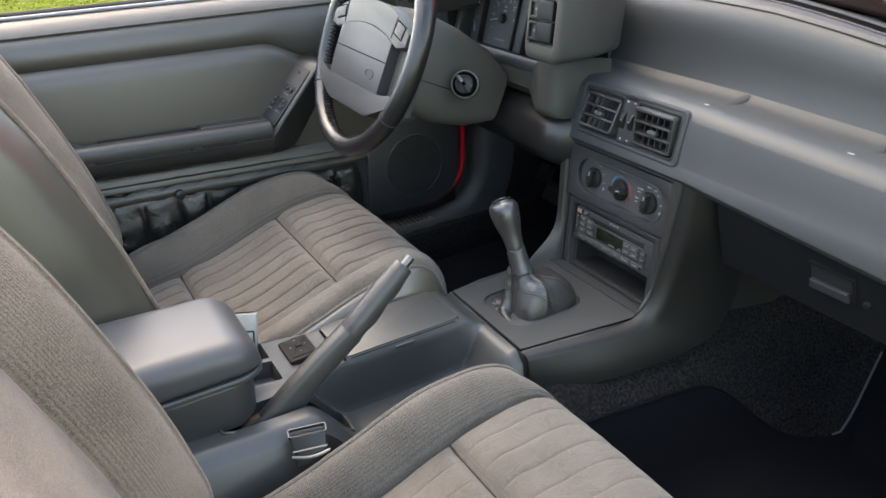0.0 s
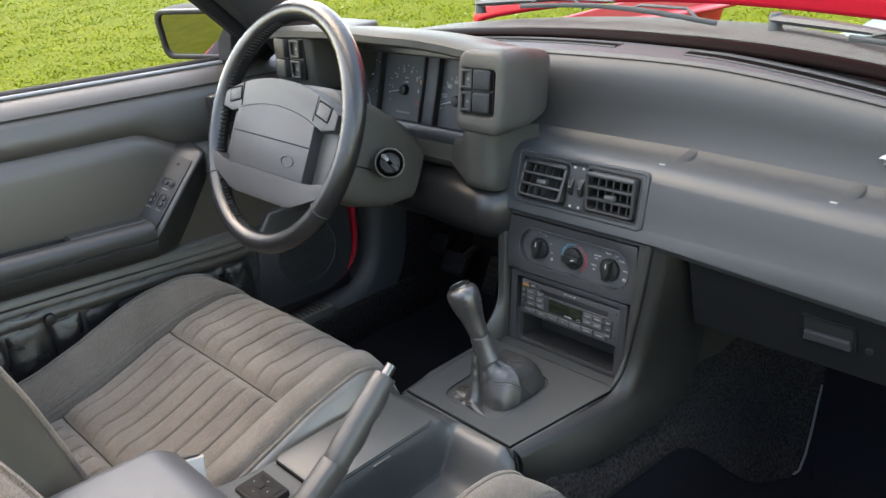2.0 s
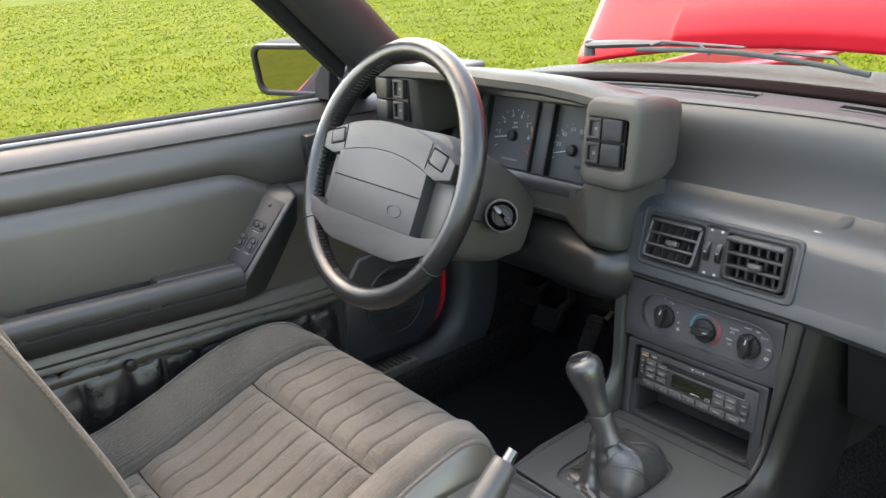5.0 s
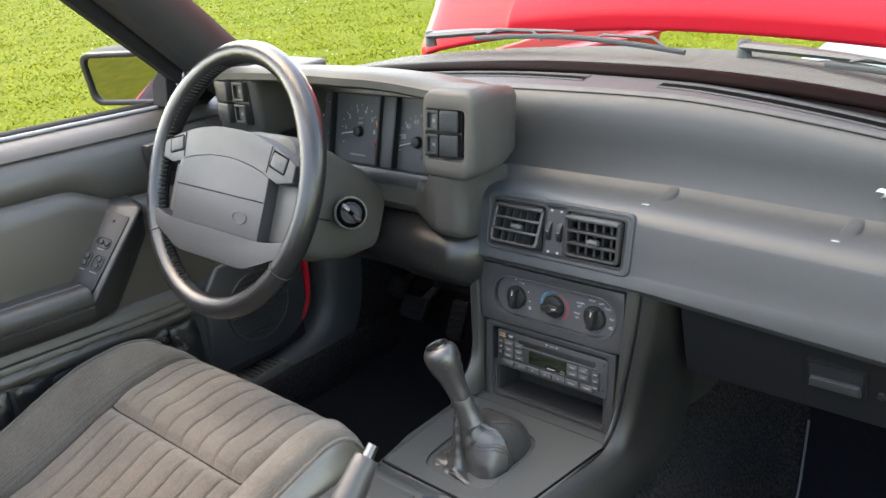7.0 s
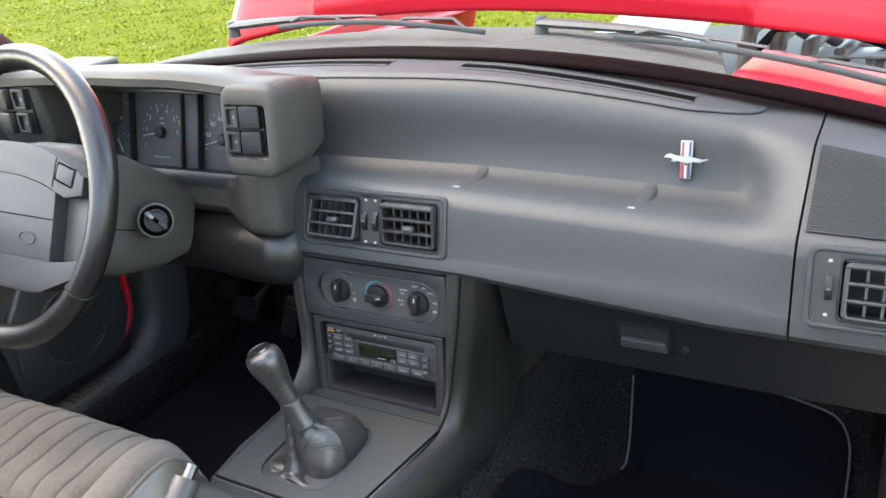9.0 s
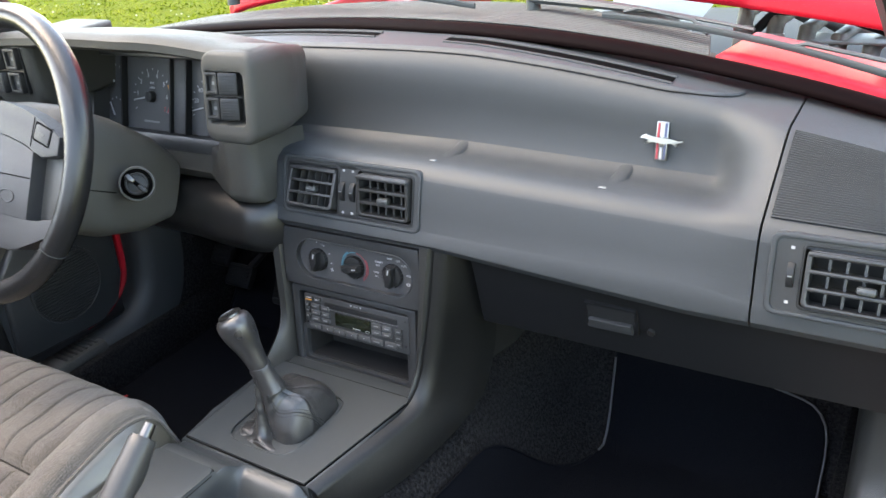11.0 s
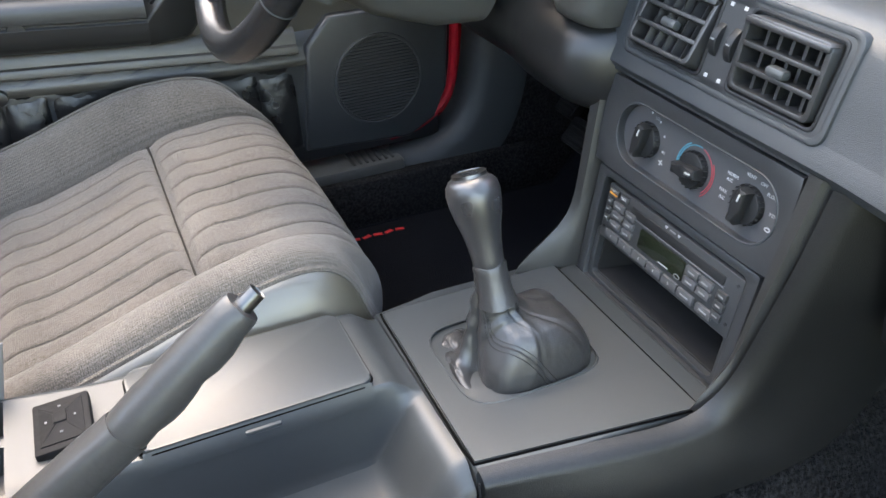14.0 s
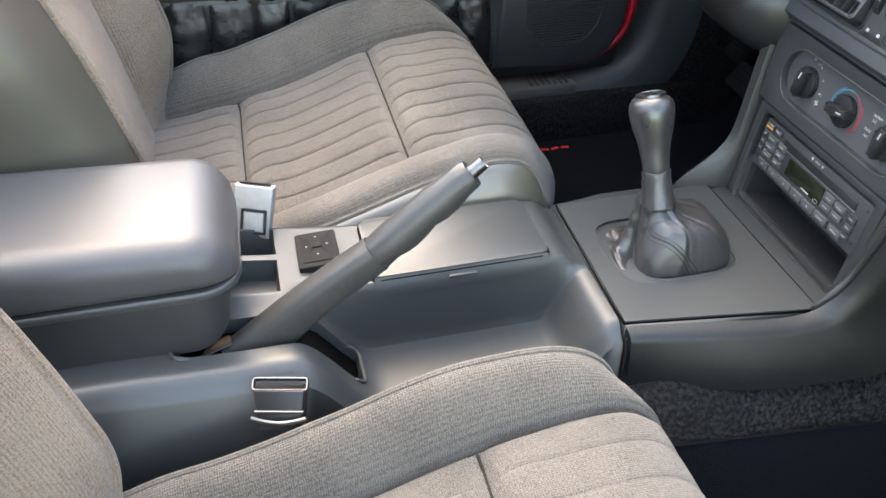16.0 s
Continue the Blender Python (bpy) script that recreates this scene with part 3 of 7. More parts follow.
def hood():
    e = thing("hood", "open red car hood raised ahead of the windshield", "car hood", (0, 0.70, 0.93))
    tilt = radians(53)

    def place(x, s, up):
        # s runs from the hinge edge to the nose, up is off the outer skin
        rear = 0.974 - 0.038 * x - (0.115 if x > 0 else 0.19) * x * x
        return Vector((x, 0.705 + s * math.cos(tilt) - up * math.sin(tilt), lerp(rear, 0.964 - 0.040 * x, smooth(0, 0.9, s)) + s * math.sin(tilt) + up * math.cos(tilt)))

    def skin(x, s):
        raised = 0.016 * smooth(0.402, 0.390, abs(x)) * smooth(0.0, 0.03, s)
        edge = -0.012 * smooth(0.60, 0.64, abs(x)) - 0.010 * smooth(0.02, 0.0, s)
        return place(x, s, raised + edge)
    xs = sorted(set(linspace(-0.64, 0.64, 49) + [-0.41, -0.385, 0.385, 0.41, -0.397, 0.397, -0.402, 0.402, -0.391, 0.391]))
    ss = [0, 0.006, 0.015, 0.03] + linspace(0.08, 1.12, 18)
    surf("skin", skin, xs, ss, M["paint"], e, "glossy red outer skin with raised centre", 0.012)
    surf("inner_frame", lambda x, s: place(x * 0.94, 0.07 + s * 0.94, -0.03), linspace(-0.64, 0.64, 9), linspace(0, 1.1, 6), M["bay"], e, "", 0.01)
    for s in (-1, 1):
        tube("hinge", [(s * 0.60, 0.73, 0.80), (s * 0.605, 0.735, 0.85), (s * 0.60, 0.745, 0.90)], 0.011, M["paint"], e, "", 8)


def wiper(name, x0, y0, x1, y1, z, z1):
    e = thing(name, "black windshield wiper parked on the cowl", "wiper", (x0, y0, z), group="windshield wipers")
    d = Vector((x1 - x0, y1 - y0, z1 - z))
    base = Vector((x0, y0, z))
    arm = [base + d * t + Vector((0, 0, 0.022 * math.sin(t * 2.6))) for t in linspace(0, 0.62, 9)]
    tube("arm", arm, [0.0125, 0.0130, 0.0125, 0.0110, 0.0085, 0.0060, 0.0048, 0.0040, 0.0034], M["wiper"], e, "tapered pressed steel arm", 8, 0.6)
    cyl("pivot", 0.010, 0.012, -0.010, 0.02, Matrix.Translation(base) @ pose(0, 0, 0, -90, 0, 0), M["wiper"], e, 14, 0.004)
    off = Vector((0, -0.018, 0.004))
    blade = [base + d * t + off + Vector((0, 0, 0.012 * math.sin(math.pi * (t - 0.24) / 0.76))) for t in linspace(0.24, 1.0, 12)]
    tube("blade", blade, 0.0030, M["wiper"], e, "", 6, 1.6)
    for a, b in ((0.30, 0.52), (0.70, 0.94)):
        rise = Vector((0, 0, 0.010))
        tube("bracket", [base + d * a + off + rise, base + d * (a + 0.04) + off + Vector((0, 0.004, 0.018)), base + d * (b - 0.04) + off + Vector((0, 0.004, 0.018)), base + d * b + off + rise * 0.5], 0.0028, M["wiper"], e, "", 6)


front_body()
engine_parts()
hood()
wiper("wiper", -0.515, 0.62, 0.045, 0.575, 0.972, 0.962)
wiper("wiper", 0.10, 0.64, 0.66, 0.49, 0.962, 0.895)


def glass_and_pillars():
    e = thing("window_1", "clear laminated windshield with a black edge band", "windshield", (0, 0.4, 0.96), kind="structure")
    slope = (-0.62, 0.50)

    def f(x, v):
        k = 1 - 0.10 * v
        return (x * k, windshield_y(x) + slope[0] * v + 0.03 * math.sin(v * math.pi), 0.952 + cowl_drop(x) * (1 - v) + slope[1] * v - 0.10 * v * v * 0.5)
    g = surf("pane", f, linspace(-0.67, 0.67, 25), linspace(0, 0.62, 10), M["glass"], e, "clear glass pane")
    g.visible_shadow = False
    for s in (-1, 1):
        p = thing("pillar", "dark grey plastic trimmed windshield pillar", "pillar", (s * 0.66, 0.28, 0.95), kind="structure")
        rings = []
        for t in linspace(0, 1, 12):
            # from the dashboard corner up and back to the header
            cx, cy, cz = s * lerp(0.672, 0.60, t), lerp(0.285, -0.06, t), lerp(0.945, 1.275, t)
            prof = [(-0.030, 0.050), (0.024, 0.040), (0.034, 0.020), (0.030, -0.020), (0.016, -0.045), (-0.010, -0.052), (-0.034, -0.040), (-0.042, 0.0)]
            rings.append([Vector((cx - s * a, cy + b * 0.80, cz + b * 0.62)) for a, b in prof])
        loft("cover", rings, M["grained"], p)
        rings = []
        for t in linspace(0, 1, 12):
            cx, cy, cz = s * lerp(0.705, 0.632, t), lerp(0.225, -0.13, t), lerp(0.930, 1.262, t)
            rings.append([Vector((cx + a, cy + b * 0.8, cz + b * 0.62)) for a, b in ((-0.012, 0.02), (0.012, 0.02), (0.016, 0), (0.010, -0.016), (-0.010, -0.016))])
        loft("seal", rings, M["rubber"], p, "black rubber window seal")
    h = box("trim_header", -0.60, 0.60, -0.12, -0.04, 1.262, 1.30, M["grained"], None, 0.012, "dark grey windshield header rail")
    tagged(h, category="header", kind="structure")


glass_and_pillars()


# ---------------------------------------------------------------- driver's door
def door(s, name):
    """s is -1 for the driver's side. Built for the driver, mirrored by s."""
    drv = s < 0
    e = thing(name, "closed car door with grey vinyl panel, armrest and gathered map pocket" if drv else "closed car door with plain grey vinyl panel", "car door", (s * 0.72, -0.1, 0.42))

    def X(v):
        return -s * v
    ys = linspace(-0.78, 0.325, 60)

    def crease(y):
        z = belt(y) - 0.098 - 0.008 * (y + 0.36)
        return z - 0.040 * smooth(-0.085, 0.02, y)

    def upper(y, v):
        # rolled top of the panel, from the glass slot down to the crease
        t = v
        z_top, z_low = belt(y) - 0.006, crease(y) - 0.002
        prof = [(0.0, -0.745), (0.08, -0.722), (0.22, -0.706), (0.30, -0.700), (0.34, -0.703), (0.40, -0.696), (0.65, -0.685), (0.85, -0.686), (0.95, -0.692), (1.0, -0.704)]
        for (a, xa), (b, xb) in zip(prof, prof[1:]):
            if t <= b:
                x = lerp(xa, xb, (t - a) / (b - a))
                break
        roll = z_top - 0.092 * min(t, 0.4)
        return (X(x), y, roll if t <= 0.4 else lerp(roll, z_low, (t - 0.4) / 0.6))
    surf("upper_panel", upper, ys, [0, 0.04, 0.08, 0.15, 0.22, 0.27, 0.30, 0.32, 0.34, 0.36, 0.40, 0.5, 0.6, 0.7, 0.8, 0.88, 0.93, 0.97, 1.0], M["door"], e, "soft grey vinyl upper panel", 0.012)

    def middle(y, v):
        z_top, z_low = crease(y) + 0.002, 0.60 - 0.03 * smooth(-0.5, 0.1, y)
        z = lerp(z_top, z_low, v)
        x = -0.704 + 0.016 * smooth(0, 0.08, v) + 0.010 * math.sin(math.pi * v)
        x += 0.020 * smooth(0.86, 1.0, v)
        return (X(x), y, z)
    surf("middle_panel", middle, linspace(-0.78, 0.31, 70), [0, 0.01, 0.025, 0.05, 0.08] + linspace(0.12, 1, 22), M["door"], e, "smooth grey vinyl insert", 0.012)
    surf("lower_panel", lambda y, v: (X(-0.678), y, lerp(0.62, 0.415, v)), linspace(-0.78, 0.31, 12), linspace(0, 1, 6), M["panel"], e, "", 0.012)
    box("skin", *sorted((X(-0.86), X(-0.835))), -0.80, 0.36, 0.28, 0.90, M["paint"], e, 0.01, "glossy red outer door skin")
    surf("sill_top", lambda y, v: (X(-0.742 - 0.10 * v), y, belt(y) - 0.006 - 0.03 * v), ys, linspace(0, 1, 5), M["rubber"], e, "", 0.01)
    # pale tube that paints the sky's sheen along the panel's top edge
    tube("belt_trim", [(X(-0.738), y, belt(y) - 0.0055) for y in linspace(-0.78, 0.14, 30)], 0.0034, M["strip"], e, "thin pale strip painting sky sheen on the door top", 8)
    surf("belt_seal", lambda y, v: (X(-0.740 - 0.028 * v), y, belt(y) - 0.003 + 0.0065 * math.sin(v * math.pi)), ys, linspace(0, 1, 6), M["rubber"], e, "black rubber window seal", 0.006)
    if not drv:
        return e
    # armrest: long ledge with a pull recess, rising at the front into the switch pod
    arm = []
    for y in sorted(linspace(-0.78, -0.112, 44) + [-0.300, -0.258, -0.254, -0.250, -0.247, -0.244, -0.241, -0.238]):
        top = 0.714 - 0.075 * (y + 0.11)
        dip = 0.036 * smooth(-0.240, -0.254, y) * smooth(-0.470, -0.415, y)
        arm.append([Vector((X(a), y, b)) for a, b in (
            (-0.695, top - dip), (-0.644, top - dip), (-0.640, top - dip * 0.92), (-0.637, top - 0.003 - dip * 0.10), (-0.634, top - 0.0005), (-0.624, top - 0.001), (-0.617, top - 0.003), (-0.611, top - 0.008), (-0.608, top - 0.015),
            (-0.610, top - 0.028), (-0.6145, top - 0.0305), (-0.6145, top - 0.0325), (-0.611, top - 0.035), (-0.613, top - 0.043), (-0.620, top - 0.060), (-0.640, top - 0.072), (-0.695, top - 0.072))])
    ar = loft("armrest", arm, M["grained"], e, "dark grey plastic armrest with a pull recess", angle=38)
    # dark cup liner that also carries the hollow's shade in its colour
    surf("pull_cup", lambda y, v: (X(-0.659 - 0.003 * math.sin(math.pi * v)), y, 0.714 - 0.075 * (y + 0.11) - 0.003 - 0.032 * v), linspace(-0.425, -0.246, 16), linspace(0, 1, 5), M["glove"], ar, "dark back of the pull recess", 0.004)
    for y in (-0.45, -0.262):
        cyl("screw_cap", 0.011, 0.011, -0.003, 0.006, Matrix.Translation((X(-0.615), y, 0.68 - 0.06 * (y + 0.1))) @ pose(0, 0, 0, 12, 0, s * -90), M["grained"], ar, 20, 0.001)
    bm = bmesh.new()
    tl, tr, br, bl = Vector((X(-0.690), -0.020, 0.812)), Vector((X(-0.628), 0.012, 0.803)), Vector((X(-0.622), -0.114, 0.676)), Vector((X(-0.690), -0.134, 0.710))
    for p in (tl, tr, br, bl, (X(-0.705), 0.020, 0.815), (X(-0.705), 0.052, 0.785), (X(-0.705), 0.044, 0.725), (X(-0.675), 0.030, 0.735), (X(-0.705), -0.040, 0.630), (X(-0.655), -0.062, 0.640), (X(-0.640), -0.118, 0.640), (X(-0.705), -0.140, 0.640), (X(-0.705), -0.140, 0.690)):
        bm.verts.new(p)
    bmesh.ops.convex_hull(bm, input=bm.verts)
    bmesh.ops.delete(bm, geom=[v for v in bm.verts if not v.link_faces], context="VERTS")
    bmesh.ops.dissolve_limit(bm, angle_limit=radians(4), verts=bm.verts, edges=bm.edges)
    bmesh.ops.bevel(bm, geom=[ed for ed in bm.edges if len(ed.link_faces) == 2 and ed.calc_face_angle() > 0.25], offset=0.005, segments=3, profile=0.5, affect="EDGES")
    pod = part("switch_pod", bm, M["grained"], e, "dark grey plastic pod with window switches")
    # the switch plate lies on the pod's sloping rear face
    ax = (tr - tl + br - bl).normalized()
    up = (tl + tr - bl - br)
    up = (up - ax * up.dot(ax)).normalized()
    ay = up.cross(ax)
    plate = Matrix((ax, ay, up)).transposed().to_4x4()
    plate.translation = (tl + tr + br + bl) / 4 - ay * 0.001
    prism("switch_plate", round_rect(0.0265, 0.067, 0.003), -0.002, 0.004, plate, M["black"], pod, 0.001)
    for cx, cz, upright in ((0.006, 0.014, False), (-0.010, -0.020, True), (0.012, -0.020, True)):
        w, h = (0.0075, 0.0125) if upright else (0.0115, 0.0075)
        ring_prism("switch_rim", round_rect(w + 0.0015, h + 0.0015, min(w, h)), round_rect(w, h, min(w, h) - 0.001), -0.0035, -0.0015, plate @ pose(cx, 0, cz), M["black"], pod, 0.0004)
        for k in (-1, 1):
            dx, dz = (0, k * h * 0.47) if upright else (k * w * 0.47, 0)
            cyl("window_switch", 0.0048, 0.0052, -0.0045, 0.0, plate @ pose(cx + dx, 0, cz + dz), M["black"], pod, 14, 0.001)
        box("legend_bar", -0.006, 0.006, -0.0026, -0.0020, -0.0006, 0.0006, M["grey_print"], pod, m=plate @ pose(cx, 0, cz - h - 0.004))
    cyl("screw", 0.003, 0.003, -0.0035, -0.001, plate @ pose(0.004, 0, 0.053), M["black"], pod, 10, 0.0006)
    # ledge above the pocket
    rings = []
    for y in linspace(-0.78, 0.085, 30):
        z = 0.598 - 0.075 * (y - 0.02) * (1 if y < 0 else 0.6)
        rings.append([Vector((X(a), y, z + b)) for a, b in ((-0.690, 0.036), (-0.664, 0.033), (-0.657, 0.026), (-0.655, 0.0125), (-0.649, 0.0110), (-0.6475, 0.0085), (-0.6475, 0.0010), (-0.650, -0.001), (-0.690, -0.001))])
    loft("pocket_rail", rings, M["door"], e)
    # gathered pocket: a strip of leather drawn in by an elastic, with a hanging fold for every pleat
    pocket = None
    rng = random.Random(5)
    y = -0.72
    widths = []
    while y < 0.075:
        w = rng.uniform(0.052, 0.074)
        widths.append((y, min(y + w, 0.09)))
        y += w
    for k, (y0, y1) in enumerate(widths):
        zt = 0.594 - 0.075 * ((y0 + y1) / 2 - 0.02)
        sag, tilt = rng.uniform(0.8, 1.25), rng.uniform(-0.010, 0.010)

        def fold(u, v, y0=y0, y1=y1, zt=zt, sag=sag, tilt=tilt, k=k):
            yy = lerp(y0 - 0.003, y1 + 0.003, u)
            belly = math.sin(math.pi * min(max(u, 0), 1)) ** 0.32
            puff = 0.008 * smooth(0, 0.03, v) + (0.006 * smooth(0.12, 0.6, v)) * sag + 0.004 * smooth(0.16, 0.14, v)
            pinch = -0.006 * math.exp(-((v - 0.17) / 0.03) ** 2)
            wr = 0.0030 * noise.noise((yy * 55 + k, v * 6, 3.1 * k)) * smooth(0.02, 0.2, v) + 0.0016 * math.sin(yy * 520 + k) * math.exp(-((v - 0.14) / 0.05) ** 2)
            return (X(-0.674 + belly * (puff + pinch) + wr), yy + tilt * v, zt - 0.150 * v + 0.003 * math.cos(6.28 * u) * (1 - v))
        ob = surf("map_pocket" if pocket is None else "pleat", fold, linspace(0, 1, 13), linspace(0, 1, 22), M["pocket"], e if pocket is None else pocket, "gathered black leather map pocket" if pocket is None else "", 0.002)
        pocket = pocket or ob
    cyl("snap", 0.010, 0.010, -0.004, 0.004, Matrix.Translation((X(-0.648), -0.305, 0.600)) @ pose(0, 0, 0, 0, 0, s * -90), M["pocket"], pocket, 18, 0.002)
    # speaker panel in front of the pocket
    outline = [(0.085, 0.435), (0.255, 0.425), (0.300, 0.450), (0.322, 0.50), (0.326, 0.60), (0.318, 0.640), (0.135, 0.640), (0.098, 0.600)]
    bm = bmesh.new()
    a = [bm.verts.new((X(-0.655), yy, z)) for yy, z in outline]
    b = [bm.verts.new((X(-0.690), yy, z)) for yy, z in outline]
    cap = bm.faces.new(a)
    bm.faces.new(b[::-1])
    for i in range(len(outline)):
        j = (i + 1) % len(outline)
        bm.faces.new((a[i], b[i], b[j], a[j]))
    bmesh.ops.bevel(bm, geom=list(cap.edges), offset=0.007, segments=3, profile=0.5, affect="EDGES")
    sp = part("speaker_panel", bm, M["panel"], e, "black plastic speaker panel")
    place = Matrix.Translation((X(-0.6545), 0.207, 0.533)) @ pose(0, 0, 0, 0, 0, s * -90)
    n = 36
    ring_prism("speaker_rim", [(0.072 * math.cos(6.2832 * k / n), 0.072 * math.sin(6.2832 * k / n)) for k in range(n)], [(0.067 * math.cos(6.2832 * k / n), 0.067 * math.sin(6.2832 * k / n)) for k in range(n)], -0.004, 0.004, place, M["panel"], sp, 0.001)
    for k in range(26):
        zz = -0.0625 + 0.005 * k
        half = math.sqrt(max(0.0665 ** 2 - zz * zz, 0))
        box("slat", -half, half, -0.0028, 0.003, zz - 0.0014, zz + 0.0014, M["panel"], sp, m=place)
    box("latch_lever", *sorted((X(-0.690), X(-0.668))), 0.066, 0.125, 0.828, 0.886, M["black"], e, 0.006, "black interior door latch bezel")
    return e


door(-1, "car_door")


def door_mirror():
    e = thing("door_mirror", "black door mirror reflecting the lawn", "mirror", (-0.72, 0.12, 0.94))
    m = Matrix.Translation((-0.771, 0.135, 0.979)) @ pose(0, 0, 0, 6, 0, 18)
    rings = []
    out = round_rect(0.118, 0.048, 0.022, 5)
    for d, k in ((0.0, 0.985), (0.004, 1.0), (0.03, 1.0), (0.06, 0.93), (0.085, 0.78), (0.10, 0.5)):
        rings.append([m @ Vector((x * k, d, z * k)) for x, z in out])
    loft("housing", rings, M["rubber"], e)
    ring_prism("rim", round_rect(0.118, 0.048, 0.022, 5), round_rect(0.108, 0.039, 0.017, 5), -0.006, 0.004, m, M["black"], e, 0.002)
    prism("mirror_glass", round_rect(0.110, 0.041, 0.017, 5), -0.001, 0.002, m, M["mirror"], e)
    bm = bmesh.new()
    tri = [(0.138, 0.932), (0.245, 0.928), (0.185, 1.030), (0.165, 1.040), (0.150, 1.0)]
    a = [bm.verts.new((-0.700, y, z)) for y, z in tri]
    b = [bm.verts.new((-0.745, y, z)) for y, z in tri]
    cap = bm.faces.new(a)
    bm.faces.new(b[::-1])
    for i in range(len(tri)):
        j = (i + 1) % len(tri)
        bm.faces.new((a[i], b[i], b[j], a[j]))
    bmesh.ops.bevel(bm, geom=list(cap.edges), offset=0.005, segments=2, profile=0.5, affect="EDGES")
    part("sail_panel", bm, M["rubber"], e, "dark grey triangular sail panel")
    tube("neck", [(-0.725, 0.205, 0.955), (-0.75, 0.20, 0.958), (-0.79, 0.195, 0.965)], [0.022, 0.024, 0.024], M["black"], e, "", 12)


door_mirror()


# ---------------------------------------------------------------- dashboard
def pad_lift(x):
    """The lower edge of the pad climbs towards the centre stack."""
    return max(0.006, 0.0245 - 0.06 * max(0.0, x - 0.15))


def dash_profile(x):
    """(y, z) points of the dashboard from its lower edge over the shelf and the upper face to the glass."""
    wy = windshield_y(x)
    shelf = [(0.36, 0.690), (0.262, 0.694), (0.243, 0.700), (0.236, 0.710), (0.238, 0.730), (0.2432, 0.7498), (0.2434, 0.7502), (0.250, 0.775), (0.259, 0.806), (0.2612, 0.8118), (0.2614, 0.8122), (0.266, 0.818), (0.278, 0.825), (0.292, 0.826),
             (0.33, 0.821), (0.350, 0.818), (0.363, 0.8195), (0.374, 0.826), (0.3815, 0.842),
             (0.385, 0.872), (0.3865, 0.895), (0.390, 0.914), (0.397, 0.929), (0.409, 0.938), (wy + 0.03, 0.944)]
    block = [(0.36, 0.690), (0.262, 0.694), (0.243, 0.700), (0.236, 0.710), (0.238, 0.730), (0.2400, 0.7370), (0.2402, 0.7375), (0.246, 0.775), (0.2525, 0.8025), (0.2530, 0.8055), (0.2532, 0.8060), (0.259, 0.818), (0.265, 0.824), (0.272, 0.830),
             (0.282, 0.840), (0.294, 0.854), (0.304, 0.866), (0.314, 0.878), (0.322, 0.888), (0.332, 0.900), (0.342, 0.911), (0.352, 0.920), (0.362, 0.927), (0.374, 0.932), (max(wy, 0.36) + 0.03, 0.940)]
    w = smooth(0.445, 0.535, x)
    out = []
    for a, b in zip(shelf, block):
        y, z = lerp(a[0], b[0], w), lerp(a[1], b[1], w)
        z += pad_lift(x) * smooth(0.745, 0.712, z)
        z -= 0.035 * max(0.0, x - 0.12) * smooth(0.70, 0.82, z) * (1 - 0.6 * w)
        out.append((y, z + cowl_drop(x) * (1 - 0.1 * w) * smooth(lerp(0.85, 0.80, w), 0.94, z)))
    return out


HOLES = ((-0.1, 0.116), (0.55, 0.685))   # openings in the pad behind the vent bezels


